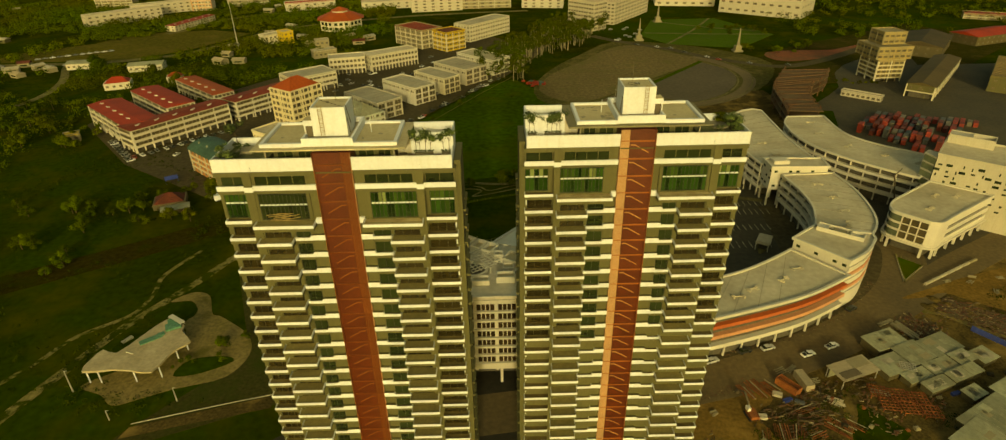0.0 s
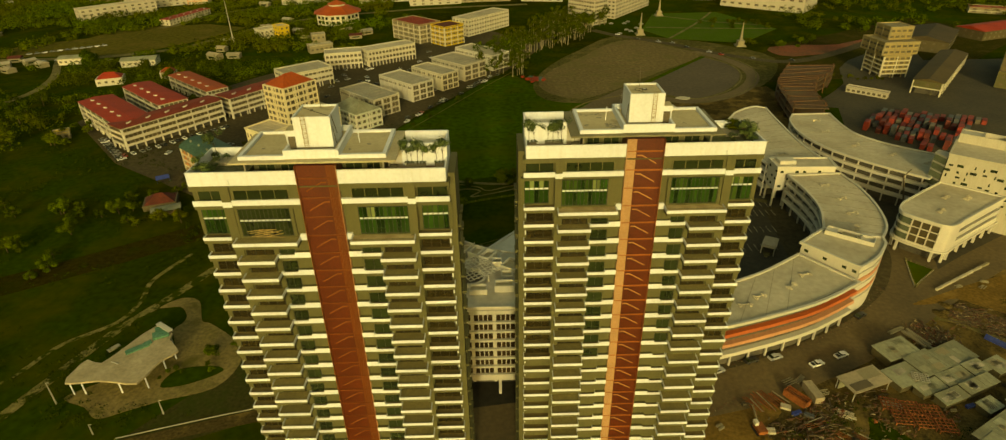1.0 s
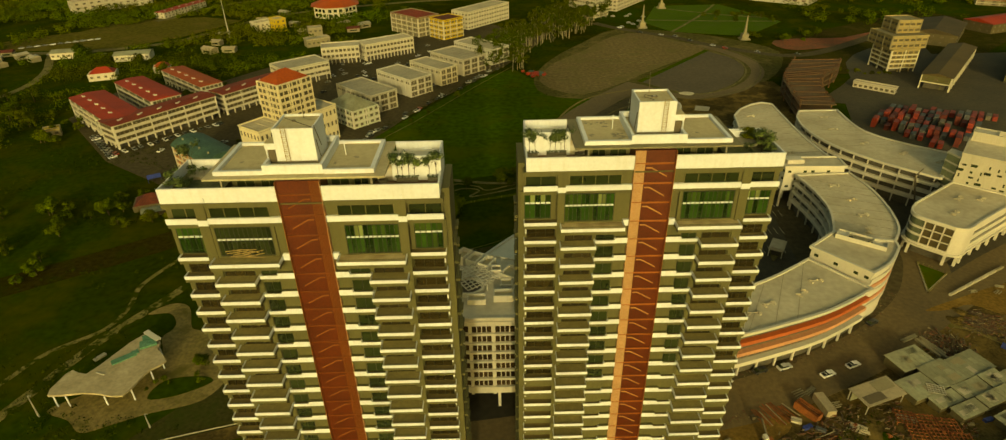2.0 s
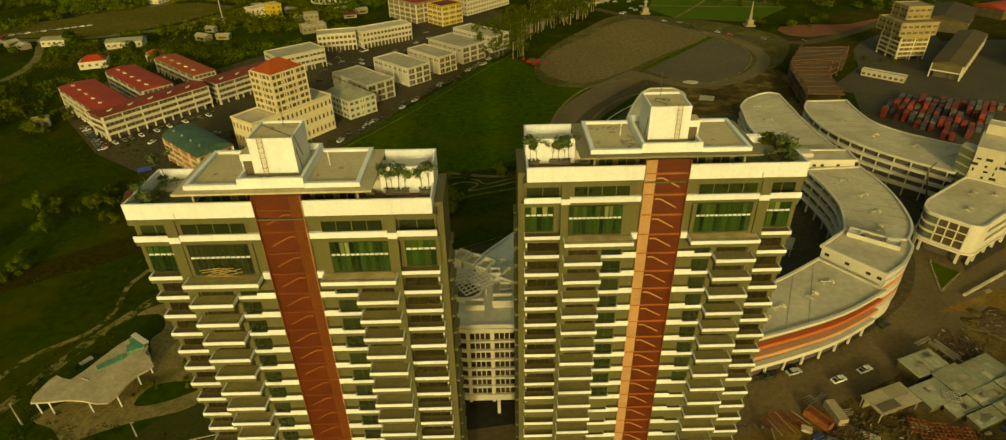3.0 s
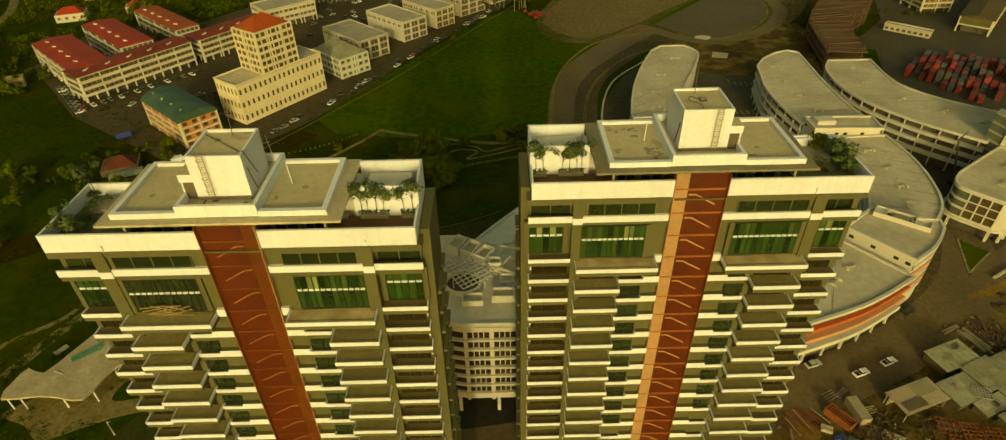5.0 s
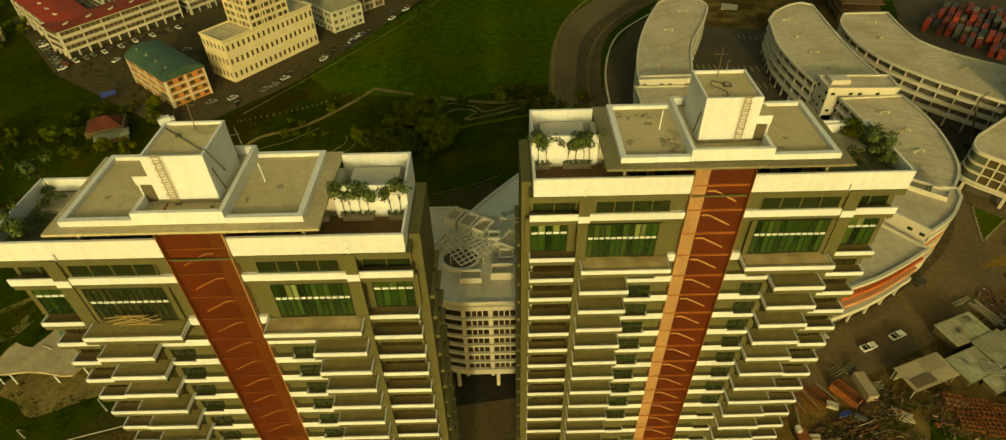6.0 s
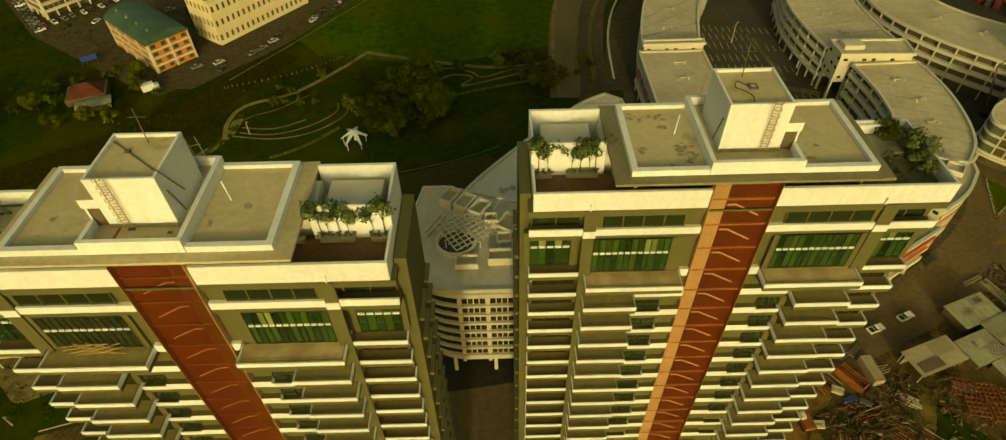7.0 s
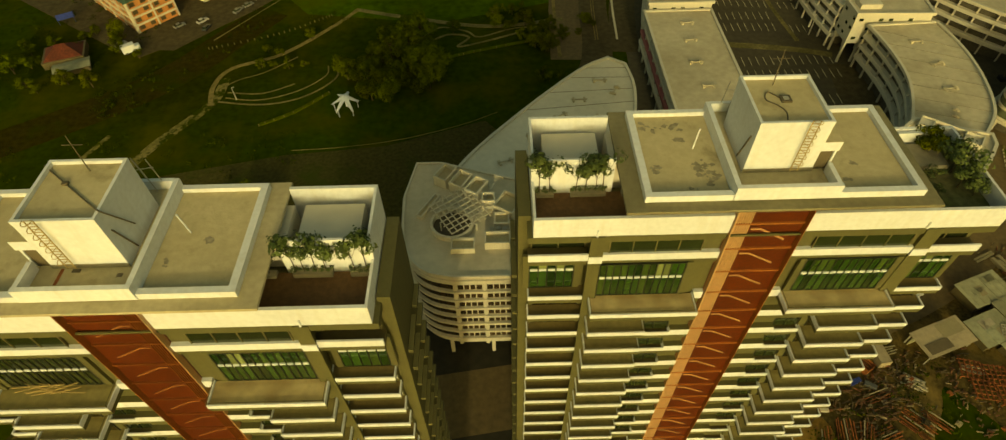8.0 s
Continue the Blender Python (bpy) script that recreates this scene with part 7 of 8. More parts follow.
# ---------------------------------------------------------------- building site
def shed(x, y, turn, L, W, H, material, label):
    T = thing("site_shed", label, "shed", pose(x, y, 0, 0, 0, turn), "site sheds")
    b = bmesh.new()
    v = [b.verts.new(p) for p in ((-L / 2, -W / 2, H - 0.5), (L / 2, -W / 2, H - 0.5), (L / 2, W / 2, H - 0.1), (-L / 2, W / 2, H - 0.1), (-L / 2, -W / 2, H - 0.35), (L / 2, -W / 2, H - 0.35), (L / 2, W / 2, H + 0.05), (-L / 2, W / 2, H + 0.05))]
    for q in ((3, 2, 1, 0), (4, 5, 6, 7), (0, 1, 5, 4), (1, 2, 6, 5), (2, 3, 7, 6), (3, 0, 4, 7)):
        b.faces.new([v[k] for k in q])
    part("roof", b, material, T)
    if "open" not in label:
        b = bmesh.new()
        box(b, -L / 2 + 0.4, L / 2 - 0.4, -W / 2 + 0.4, W / 2 - 0.4, 0, H - 0.5)
        # dark wall colour stands in for the shade beneath the roof edges
        part("wall", b, DARKWALL, T)
        for i in range(int(L / 2)):
            b = bmesh.new()
            x_ = -L / 2 + 1 + i * 2
            q_ = rng.uniform(0.2, 0.95)
            beam(b, (x_, -W / 2 - 0.05, H - 0.3), (x_, W / 2 * q_, H - 0.14 + 0.2 * q_), 0.06)
            part("roof_rib", b, TINROOF, T)
        for i in range(4):
            b = bmesh.new()
            w_, d_ = rng.uniform(0.7, 1.8), rng.uniform(0.6, 1.5)
            u_, v_ = rng.uniform(-L / 2 + 2, L / 2 - 2), rng.uniform(-W / 2 + 1.6, W / 2 - 1.6)
            box(b, -w_, w_, -d_, d_, 0, 0.05)
            part("roof_sheet", b, rng.choice((TINROOF, TINROOF, GREYROOF, DULL)), T, at=pose(u_, v_, H - 0.34 + 0.4 * (v_ / W + 0.5) + 0.01, math.degrees(math.atan2(0.4, W)), 0, 0))
        return T
    for sx_ in (-1, 1):
        for sy_ in (-1, 1):
            b = bmesh.new()
            box(b, sx_ * (L / 2 - 0.5) - 0.1, sx_ * (L / 2 - 0.5) + 0.1, sy_ * (W / 2 - 0.5) - 0.1, sy_ * (W / 2 - 0.5) + 0.1, 0, H - 0.5)
            part("post", b, STEEL, T)
    b = bmesh.new()
    box(b, -L / 2 + 0.6, L / 2 - 0.6, W / 2 - 1.2, W / 2 - 1.0, 0, H - 0.5)
    part("back_wall", b, TINROOF, T)
    return T


OPEN_SHED = shed(103.1, 133.9, 19.3, 13.7, 6.9, 3.8, PALE_TIN, "open site shed with a pale sheet roof")
for u_, v_, w_, d_, m_, lb in ((-2.7, -1.5, 3.2, 1.3, DOOR, "dark grey roof patch"), (3.0, 1.3, 3.0, 1.7, DULL, "dull tan roof patch")):
    b = bmesh.new()
    box(b, -w_, w_, -d_, d_, 0, 0.06)
    part("roof_patch", b, m_, OPEN_SHED, lb, pose(u_, v_, 3.47 + 0.4 * (v_ / 6.9 + 0.5), 3.3))
shed(120.0, 147.0, 20, 12.4, 7.2, 3.2, TINROOF, "site shed with a pale sheet roof")
# rows of low tin sheds, roof against roof
SITE = pose(111.5, 134.0, 0, 0, 0, 22)
for a0, a1, b0, b1, h_ in ((0.3, 10.4, -3.2, 4.2, 2.7), (10.6, 20.6, -3.0, 5.4, 3.0), (20.8, 32.6, -3.2, 4.6, 2.8), (3.6, 12.8, -7.6, -3.4, 2.4), (13.0, 23.4, -8.0, -3.2, 2.6), (23.6, 30.6, -8.2, -3.4, 2.9), (30.9, 38.0, -10.4, -4.9, 2.6), (5.6, 15.0, -12.4, -8.2, 2.5), (15.2, 27.6, -12.4, -8.4, 2.8)):
    p_ = SITE @ Vector(((a0 + a1) / 2, (b0 + b1) / 2, 0))
    shed(p_.x, p_.y, 22 + rng.uniform(-2, 2), a1 - a0, b1 - b0, h_, TINROOF, "low shed with a patched tin roof")
for x, y, a, L, W, h_ in ((133, 124.8, 24, 6.5, 4.2, 2.4), (131, 115, 28, 20, 9, 3.2), (122, 108, 30, 14, 8, 3.2), (144, 125, 26, 12, 7, 3.2)):
    shed(x, y, a, L, W, h_, TINROOF, "site shed with a pale tin roof")
gp = bmesh.new()
for i in range(7):
    beam(gp, (-2.1 + i * 0.7, -1.6, 0), (-2.1 + i * 0.7, 1.6, 0), 0.13)
for i in range(5):
    beam(gp, (-2.16, -1.6 + i * 0.8, 0.02), (2.16, -1.6 + i * 0.8, 0.02), 0.13)
tagged(part("metal_grille", gp, STEEL, at=pose(120.2, 135.1, 2.62, 3, 0, -20)), "pale metal grille lying on a shed roof", "grille")


def slabs_of(name, label, category, x, y, turn, rows_, material, group=""):
    """A loose stack: layers of boards of uneven length laid side by side."""
    T = thing(name, label, category, pose(x, y, 0.03, 0, 0, turn), group)
    for k, (n, length, wide, thick) in enumerate(rows_):
        for i in range(n):
            b = bmesh.new()
            o, e = rng.uniform(-0.25, 0.25) * wide, rng.uniform(-0.12, 0.12) * length
            c_ = (i - (n - 1) / 2) * wide * 1.2
            z0 = sum(r[3] + 0.01 for r in rows_[:k])
            beam(b, (-length / 2 + e, c_ + o, z0 + thick / 2), (length / 2 + e, c_ - o, z0 + thick / 2), thick)
            part("board", b, material, T)
    return T


slabs_of("plank_stack", "loose stack of pale planks on the soil", "plank stack", 93.8, 124.4, -32, ((5, 4.6, 0.55, 0.3), (3, 3.8, 0.6, 0.3)), MALLROOF, "site stacks")
slabs_of("plank_stack", "loose stack of pale planks on the soil", "plank stack", 91.2, 132.5, 12, ((4, 4.2, 0.5, 0.22),), DULL, "site stacks")
slabs_of("plank_stack", "loose stack of dull planks on the soil", "plank stack", 83.5, 137.0, 24, ((4, 3.6, 0.6, 0.25),), DULL, "site stacks")
slabs_of("plank_stack", "loose stack of dull planks on the soil", "plank stack", 87.5, 138.2, 40, ((3, 4.2, 0.5, 0.25), (2, 3.0, 0.5, 0.25)), DULL, "site stacks")
slabs_of("plank_stack", "loose stack of dull planks on the soil", "plank stack", 108.5, 127.2, -25, ((3, 4.8, 0.6, 0.3),), MALLROOF, "site stacks")
slabs_of("block_stack", "pale stack of concrete blocks on the soil", "block stack", 78.6, 127.4, -20, ((2, 2.6, 0.9, 0.7),), MALLROOF, "site stacks")
slabs_of("block_stack", "pale stack of concrete blocks on the soil", "block stack", 70.9, 119.2, -12, ((2, 2.4, 0.9, 0.7),), MALLROOF, "site stacks")
slabs_of("block_stack", "pale stack of concrete blocks on the soil", "block stack", 58.5, 121.0, 30, ((2, 1.8, 0.8, 0.6),), DULL, "site stacks")
slabs_of("block_stack", "long dull stack of concrete beams", "beam stack", 131.6, 153.6, -72, ((3, 8.4, 0.9, 0.8),), DULL, "site stacks")
slabs_of("block_stack", "short dull stack of concrete beams", "beam stack", 127.5, 158.5, 24, ((2, 6.4, 0.6, 0.5),), DULL, "site stacks")
# rusty reinforcement, leaning bars and laid bundles
for x, y, a, n, L in ((74.4, 130.2, -68, 7, 7.5), (70.6, 128.6, -75, 5, 6.0), (78.2, 130.8, -62, 4, 5.5), (90.5, 115.0, -50, 8, 7.0), (95.0, 115.8, -50, 4, 6.0), (74.0, 113.4, 80, 7, 6.0), (78.0, 112.6, 70, 5, 6.0), (83.0, 113.0, 20, 6, 5.0), (69.4, 112.4, 75, 4, 5.0), (84.2, 121.8, 15, 4, 6.0)):
    B_ = thing("bar_bundle", "rusty reinforcement bars lying on the soil", "bar bundle", pose(x, y, 0.02, 0, 0, a), "site bars")
    for i in range(n):
        b = bmesh.new()
        o = (i - n / 2) * 0.62
        beam(b, (-L / 2 + rng.uniform(-.6, .6), o + rng.uniform(-.15, .15), 0.12), (L / 2 + rng.uniform(-.6, .6), o + rng.uniform(-.15, .15), rng.uniform(0.12, 0.9)), 0.2)
        part("bar", b, RUST if i % 4 != 3 else PALE_TIN, B_)
# stacked rusty frames
lb_, pb_ = bmesh.new(), bmesh.new()
beam(lb_, (-2.4, 0, 0), (2.4, 0, 0), 0.2)
box(pb_, -0.1, 0.1, -0.1, 0.1, 0, 1.3)
long_bar, post_ = mesh_of("bar", lb_, RUST), mesh_of("post", pb_, RUST)
for x, y in [(107.2 + 4.9 * i + 0.6 * j, 127.0 - 1.5 * i - 5.0 * j) for i in range(3) for j in range(2)]:
    R_ = thing("steel_rack", "rusty orange steel rack on the soil", "steel rack", pose(x, y, 0.03, 0, 0, rng.uniform(-20, -4)), "steel racks")
    for i in range(5):
        part("bar", long_bar, None, R_, at=pose(0, -2.2 + i * 1.1, 1.0))
        part("bar", long_bar, None, R_, at=pose(-2.2 + i * 1.1, 0, 1.2, 0, 0, 90))
    for sx_, sy_ in ((-2.2, -2.2), (2.2, -2.2), (-2.2, 2.2), (2.2, 2.2)):
        part("post", post_, None, R_, at=pose(sx_, sy_, 0))
for k in range(46):
    x, y = rng.uniform(52, 150), rng.uniform(100, 134)
    if y > 112 + 0.42 * (x - 60) or blob(112, 124, 10, 8)(x, y) or blob(131, 116, 14, 9)(x, y):
        continue
    b = bmesh.new()
    w, d, h = rng.uniform(0.25, 0.9), rng.uniform(0.25, 0.7), rng.uniform(0.2, 0.7)
    box(b, -w, w, -d, d, 0, h), box(b, -w * 0.8, w * 0.4, -d * 0.7, d * 0.7, h + 0.004, h + 0.3)
    tagged(part("site_crate", b, rng.choice((DULL, RUST, DULL, RUST, BARK, BARK, PALE_TIN)), at=pose(x, y, 0.03, 0, 0, rng.uniform(0, 180))), "crate or stack of site material", "crate", "site material")
for x, y, a, m, lb, k_ in ((82.8, 130.0, -57, RUST, "rusty red open site container", 1.0), (88.1, 131.8, -84, PALE_TIN, "pale grey-green site container", 1.0), (80.6, 125.0, 20, BLUE, "blue plastic site bin", 0.38), (83.6, 124.0, -30, CONT[3], "dark slate site bin", 0.38), (129.0, 126.0, 15, BLUE, "blue plastic site bin", 0.38)):
    C_ = thing("site_container", lb + " on bare soil", "container", pose(x, y, 0.03, 0, 0, a), "site containers")
    for name_, q in (("floor", (-3.4, 3.4, -1.3, 1.3, 0, 0.28)), ("side_wall", (-3.4, 3.4, -1.3, -1.2, 0.29, 2.3)), ("side_wall", (-3.4, 3.4, 1.2, 1.3, 0.29, 2.3)), ("end_wall", (-3.4, -3.3, -1.19, 1.19, 0.29, 2.3)), ("end_wall", (3.3, 3.4, -1.19, 1.19, 0.29, 2.3))):
        b = bmesh.new()
        box(b, *[v_ * k_ for v_ in q])
        part(name_, b, m, C_)
    if m is RUST:
        for i in range(4):
            b = bmesh.new()
            box(b, -3.2, 3.2, -1.0 + i * 0.5, -0.78 + i * 0.5, 0.29, 1.9 + 0.15 * (i % 2))
            part("load", b, RUST if i % 2 else RAW_STEEL, C_)
    else:
        b = bmesh.new()
        box(b, -3.28 * k_, 3.28 * k_, -1.18 * k_, 1.18 * k_, 2.0 * k_, 2.2 * k_)
        part("lid", b, m, C_)
# blue hoarding beside the sheds
HO = thing("hoarding", "blue sheet hoarding round the sheds", "fence", pose(152.6, 153.7, 0.03, 0, 0, -56.7))
for i in range(9):
    b = bmesh.new()
    box(b, i * 2.0, i * 2.0 + 1.94, 0, 0.06, 0.1, 2.1)
    part("panel", b, BLUE, HO)
    b = bmesh.new()
    box(b, i * 2.0 + 0.9, i * 2.0 + 1.0, 0.064, 0.16, 0, 2.2)
    part("post", b, STEEL, HO)
rb = bmesh.new()
r_r = random.Random(77)
for k in range(5200):
    x, y = r_r.uniform(46, 136), r_r.uniform(84, 150)
    heap = blob(82, 124, 10, 8)(x, y) or blob(84, 135, 9, 3.5)(x, y)
    if y > 114 + 0.44 * (x - 55) or blob(112, 124, 7, 5)(x, y) or (not heap and noise.noise(Vector((x * 0.12, y * 0.12, 5))) < 0.08):
        continue
    for _ in range(2 if heap else 1):
        x1, y1 = x + r_r.gauss(0, 0.8), y + r_r.gauss(0, 0.8)
        a, ln = r_r.gauss(0.35, 0.7), r_r.uniform(0.3, 2.2 if heap else 1.4)
        z = r_r.uniform(0.1, 0.6 if heap else 0.35)
        beam(rb, (x1, y1, z), (x1 + ln * math.cos(a), y1 + ln * math.sin(a), z + r_r.uniform(-0.1, 0.3)), r_r.uniform(0.1, 0.36))
for k in range(1500):
    t_, q_ = r_r.random(), r_r.gauss(0, 2.6)
    x, y = 152 + 14 * t_ + q_ * 0.75, 169 - 15 * t_ + q_ * 0.66
    a, ln = r_r.gauss(-0.8, 0.6), r_r.uniform(0.3, 1.8)
    beam(rb, (x, y, 0.2), (x + ln * math.cos(a), y + ln * math.sin(a), r_r.uniform(0.1, 0.6)), r_r.uniform(0.12, 0.42))
for k in range(420):
    x, y = r_r.gauss(137, 3.5), r_r.gauss(155, 3.0)
    a, ln = r_r.uniform(0, math.pi), r_r.uniform(0.3, 1.6)
    beam(rb, (x, y, 0.2), (x + ln * math.cos(a), y + ln * math.sin(a), r_r.uniform(0.1, 0.6)), r_r.uniform(0.12, 0.4))
for line in ([(46, 122), (60, 127.5), (72, 132)], [(50, 140.5), (78, 147.5), (96, 153), (118, 165), (136, 182)]):
    for p in smooth_path(line, 30):
        for _ in range(5):
            x, y = p.x + r_r.gauss(0, 1.0), p.y + r_r.gauss(0, 0.8)
            a, ln = r_r.uniform(0, math.pi), r_r.uniform(0.2, 0.7)
            beam(rb, (x, y, 0.1), (x + ln * math.cos(a), y + ln * math.sin(a), 0.1 + r_r.uniform(0, 0.1)), r_r.uniform(0.05, 0.14))
tagged(new("site_rubble", mesh_of("site_rubble", rb, RUBBLE)), "scattered planks, bars and rubble on the soil", "rubble", kind="stuff")
ex = thing("excavator", "rusty orange excavator with a pale cab on bare soil", "excavator", pose(68.2, 119.6, 0.06, 0, 0, 98))
for sy_ in (-1.0, 1.0):
    b = bmesh.new()
    box(b, -1.9, 1.9, sy_ - 0.3, sy_ + 0.3, 0, 0.8)
    bmesh.ops.bevel(b, geom=[e for e in b.edges if abs(e.verts[0].co.y - e.verts[1].co.y) > 0.1], offset=0.3, segments=2, affect="EDGES")
    part("track", b, TYRE, ex)
b = bmesh.new()
box(b, -2.1, 1.3, -1.2, 1.2, 0.85, 1.9)
part("body", b, RUST, ex)
b = bmesh.new()
box(b, 0.1, 1.5, 0.3, 1.25, 1.904, 3.0)
part("cab", b, MEMBRANE, ex, "pale cab")
b = bmesh.new()
beam(b, (1.0, -0.1, 1.6), (5.0, -0.1, 4.4), 0.45), beam(b, (5.0, -0.1, 4.4), (8.2, -0.1, 2.0), 0.34)
part("boom", b, DOOR, ex, "dark boom")
b = bmesh.new()
box(b, 7.9, 8.8, -0.6, 0.4, 0.8, 1.8)
part("bucket", b, DOOR, ex)
# long low wall of pale beams by the side road
for k in range(7):
    b = bmesh.new()
    x_, y_ = 155.8 + 4.3 * k, 180.4 + 2.28 * k
    beam(b, (-2.1, 0, 0.45), (2.1, 0, 0.45), 0.8)
    tagged(part("barrier", b, MALLROOF if k < 6 else DULL, at=pose(x_, y_, 0.05, 0, 0, 28 + rng.uniform(-2, 2))), "pale concrete road barrier", "barrier", "road barriers")
for x, y, a in ((171.5, 180.8, 30), (174.4, 184.0, -20), (163.5, 181.6, 15), (176.5, 174.5, 60), (184, 183, 10)):
    slabs_of("plank_stack", "few pale boards lying on the sand", "plank stack", x, y, a, ((3, 2.6, 0.5, 0.3), (1, 1.8, 0.5, 0.3)), DULL, "site stacks")
# earth mounds on the strip of debris
for k in range(30):
    t_, q_ = rng.random(), rng.gauss(0, 2.4)
    x, y, r, h = 151 + 16 * t_ + q_ * 0.75, 170 - 17 * t_ + q_ * 0.66, rng.uniform(1.2, 3.0), rng.uniform(0.4, 1.0)
    b = bmesh.new()
    R1 = [[b.verts.new((r * f * math.cos(a * math.pi / 9) * (1 + 0.18 * noise.noise(Vector((a, f * 3, k)))), 0.6 * r * f * math.sin(a * math.pi / 9), h * (1 - f * f) * (0.8 + 0.5 * noise.noise(Vector((a * 0.7, f * 4, k)))))) for a in range(18)] for f in (1.0, 0.75, 0.5, 0.25)]
    for o, i_ in zip(R1, R1[1:]):
        for a in range(18):
            b.faces.new((o[a], o[(a + 1) % 18], i_[(a + 1) % 18], i_[a]))
    b.faces.new(R1[-1])
    tagged(part("earth_mound", b, DIRT, at=pose(x, y, 0.04, 0, 0, -45 + rng.uniform(-25, 25))), "low mound of brown earth", "earth mound", "earth mounds")
# unfinished curved building with bare reinforcement
cs = thing("unfinished_building", "unfinished curved concrete building with rusty scaffold", "building shell", Matrix.Translation((0, 0, 0)))
outer = smooth_path([(208, 434), (186, 398), (180, 380), (172, 343)], 4)
inn = smooth_path([(192, 340), (197, 364), (208, 390), (226, 408), (240, 430)], 4)
pl_ = ccw([*outer, *inn])
for k in range(3):
    b = bmesh.new()
    prism(b, pl_, 3.5 + k * 3.6, 3.9 + k * 3.6)
    part("floor_slab", b, mat("raw_concrete_%d" % k, (0.11, 0.082, 0.045), 0.9, 0.25, 0.1, 0.8, (0.10, 0.05, 0.026)), cs)
cbm = bmesh.new()
box(cbm, -0.3, 0.3, -0.3, 0.3, 0, 13.4)
cme = mesh_of("column", cbm, RAW_STEEL)
ins = offset(pl_, -1.0)
for p in ins[::2]:
    part("column", cme, None, cs, at=pose(p.x, p.y, 0))
b = bmesh.new()
sweep(b, [(*p, 12.8) for p in ins], 0.2)
part("scaffold", b, RAW_STEEL, cs)
for k in range(1, len(outer) - 1):
    b = bmesh.new()
    p, q = outer[k], inn[::-1][min(len(inn) - 1, int(k * len(inn) / len(outer)))]
    beam(b, (p.x, p.y, 12.6), (q.x, q.y, 12.6), 0.5)
    part("roof_beam", b, RAW_STEEL, cs)
# monuments of the square, lamp masts, site mast
for x, y in ((137, 588), (213, 537), (176, 676)):
    ob_t = thing("obelisk", "pale obelisk on a stepped base", "monument", pose(x, y, 0), "square monuments")
    b = bmesh.new()
    box(b, -4, 4, -4, 4, 0, 1.2), box(b, -2.6, 2.6, -2.6, 2.6, 1.204, 5)
    part("base", b, DULL, ob_t)
    b = bmesh.new()
    tube(b, (0, 0, 5), (0, 0, 20), 1.5, 0.3, 4)
    part("shaft", b, DULL, ob_t)
for x, y, h in ((-126.7, 135.2, 8), (-94.1, 130.6, 5), (-109.9, 123.9, 3.5), (-240, 580, 46), (-86, 232, 5), (100, 288, 9), (118, 262, 9), (-30, 134, 8)):
    lt = thing("lamp_mast", "slim grey lamp mast", "lamp mast", pose(x, y, 0), "lamp masts")
    b = bmesh.new()
    tube(b, (0, 0, 0), (0, 0, h), 0.18 + 0.008 * h, 0.09)
    part("pole", b, STEEL, lt)
    b = bmesh.new()
    beam(b, (0.0, 0, h + 0.08), (0.9, 0, h + 0.14), 0.14)
    part("arm", b, STEEL, lt)
# small houses among the far trees


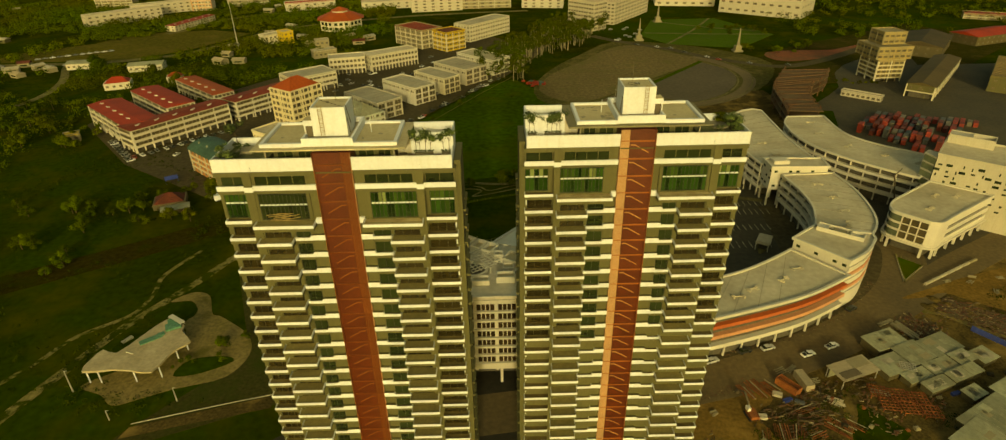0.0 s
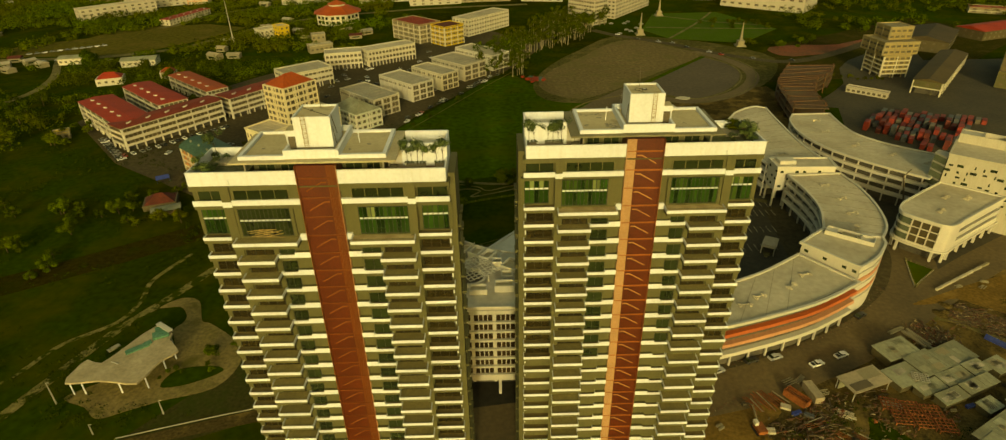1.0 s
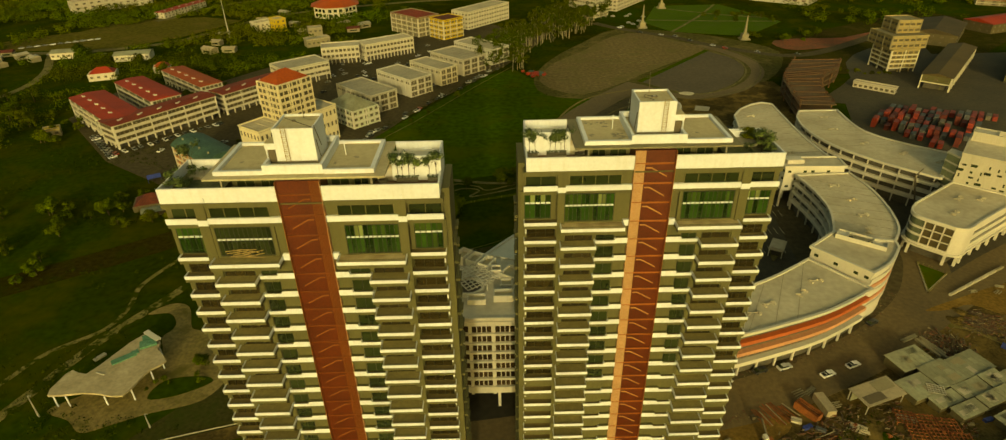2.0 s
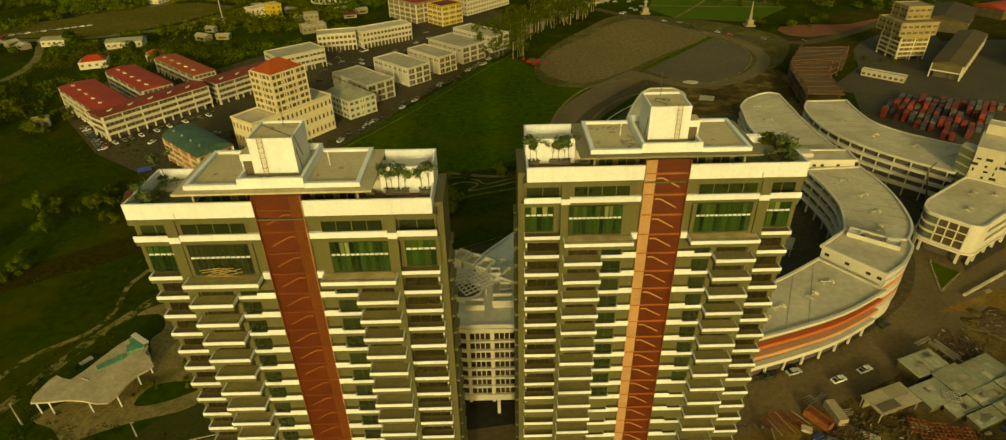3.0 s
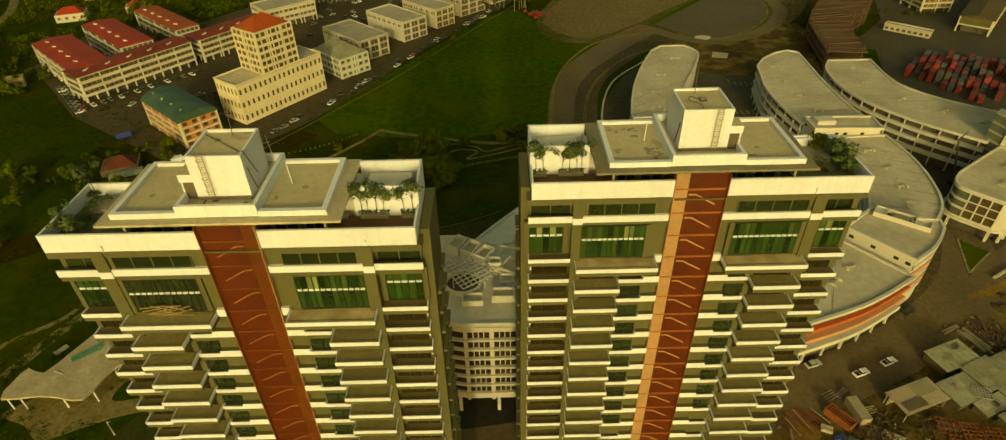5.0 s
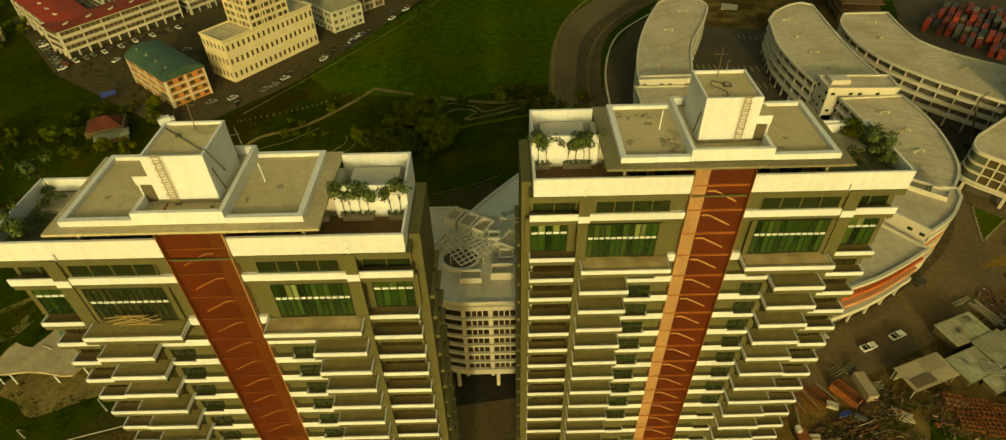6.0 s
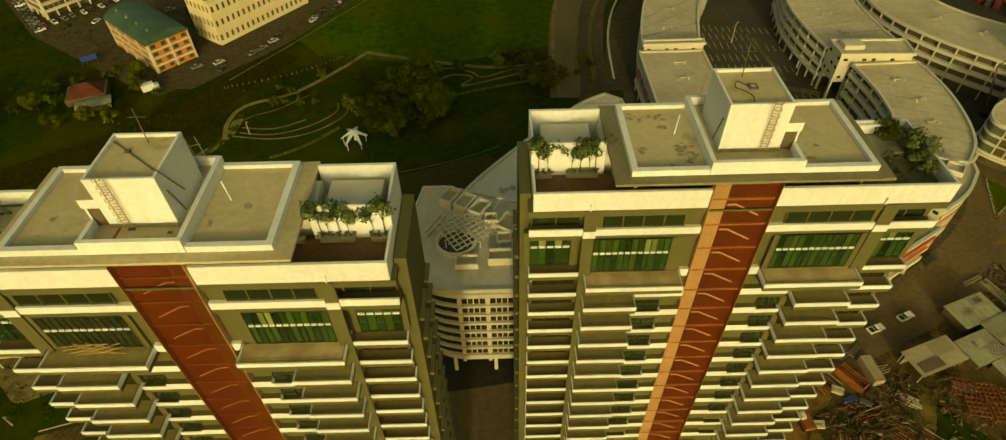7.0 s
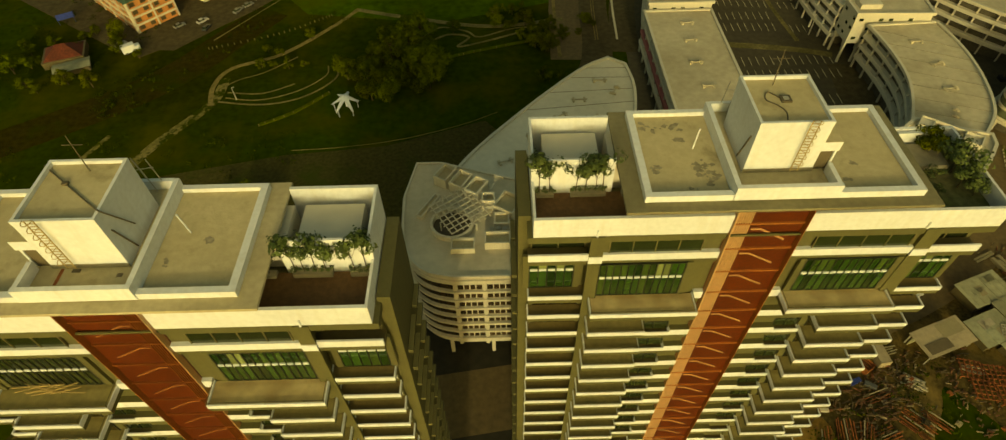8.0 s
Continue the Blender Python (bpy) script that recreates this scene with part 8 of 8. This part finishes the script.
def hut(x, y, turn, L, W, H, wall, roof, colour):
    T = thing("house", "small %s house among trees" % colour, "house", pose(x, y, 0, 0, 0, turn), "small houses among the trees")
    b = bmesh.new()
    box(b, -L / 2, L / 2, -W / 2, W / 2, 0, H)
    part("wall", b, wall, T)
    b = bmesh.new()
    v = [b.verts.new(p) for p in ((-L / 2 - .6, -W / 2 - .6, H + .004), (L / 2 + .6, -W / 2 - .6, H + .004), (L / 2 + .6, W / 2 + .6, H + .004), (-L / 2 - .6, W / 2 + .6, H + .004), (-L / 2 - .6, 0, H + W * 0.22), (L / 2 + .6, 0, H + W * 0.22))]
    for q in ((0, 1, 5, 4), (2, 3, 4, 5), (1, 2, 5), (3, 0, 4), (3, 2, 1, 0)):
        b.faces.new([v[k] for k in q])
    part("roof", b, roof, T)
    b = bmesh.new()
    box(b, -L * 0.3, L * 0.3, -W / 2 - 0.08, -W / 2 + 0.1, H * 0.35, H * 0.7)
    part("window", b, DARK_GLASS, T)


r_h = random.Random(41)
for x, y in ((-498, 634), (-406, 531), (-406, 514), (-388, 521), (-389, 497), (-372, 512), (-236, 527), (-241, 555), (-248, 588), (-221, 530), (-175, 590), (-131, 597), (-124, 613), (-145, 621), (-230, 640), (-192, 622), (-218, 676), (-275, 778), (-275, 815), (-343, 858), (-560, 700), (-610, 820)):
    k = r_h.randrange(4)
    hut(x, y, r_h.uniform(-40, 60), r_h.uniform(7, 12), r_h.uniform(6, 8), r_h.uniform(2.6, 4.2), (DULL, DULL, DULL, TAUPE)[k], (PALE_TIN, GREYROOF, MAROON, GREYROOF)[k], ("pale-roofed", "dull grey", "red-roofed", "dull brown")[k])
# red and teal sheets heaped beside the plaza
HP = thing("sheet_heap", "heap of red and teal sheets on the grass", "heap", pose(31, 448, 0.05))
r_hp = random.Random(6)
for k in range(26):
    b = bmesh.new()
    w_, d_ = r_hp.uniform(0.8, 2.2), r_hp.uniform(0.6, 1.6)
    box(b, -w_, w_, -d_, d_, 0, r_hp.uniform(0.3, 1.6))
    part("sheet_stack", b, REDROOF if k < 19 else TEALROOF, HP, at=pose(r_hp.gauss(0, 4.5), r_hp.gauss(0, 3.5), 0, 0, 0, r_hp.uniform(0, 180)))
# blue tent by the canal
b = bmesh.new()
v = [b.verts.new(p) for p in ((-3, -2.4, 2.2), (3, -2.4, 2.2), (3, 2.4, 2.2), (-3, 2.4, 2.2), (-3, 0, 3.4), (3, 0, 3.4))]
for q in ((0, 1, 5, 4), (2, 3, 4, 5), (1, 2, 5), (3, 0, 4), (3, 2, 1, 0)):
    b.faces.new([v[k] for k in q])
for sx_ in (-2.8, 2.8):
    for sy_ in (-2.2, 2.2):
        beam(b, (sx_, sy_, 0), (sx_, sy_, 2.2), 0.12)
tagged(part("tent", b, BLUE, at=pose(-166, 284, 0, 0, 0, 30)), "bright blue tarpaulin tent on the grass", "tent")
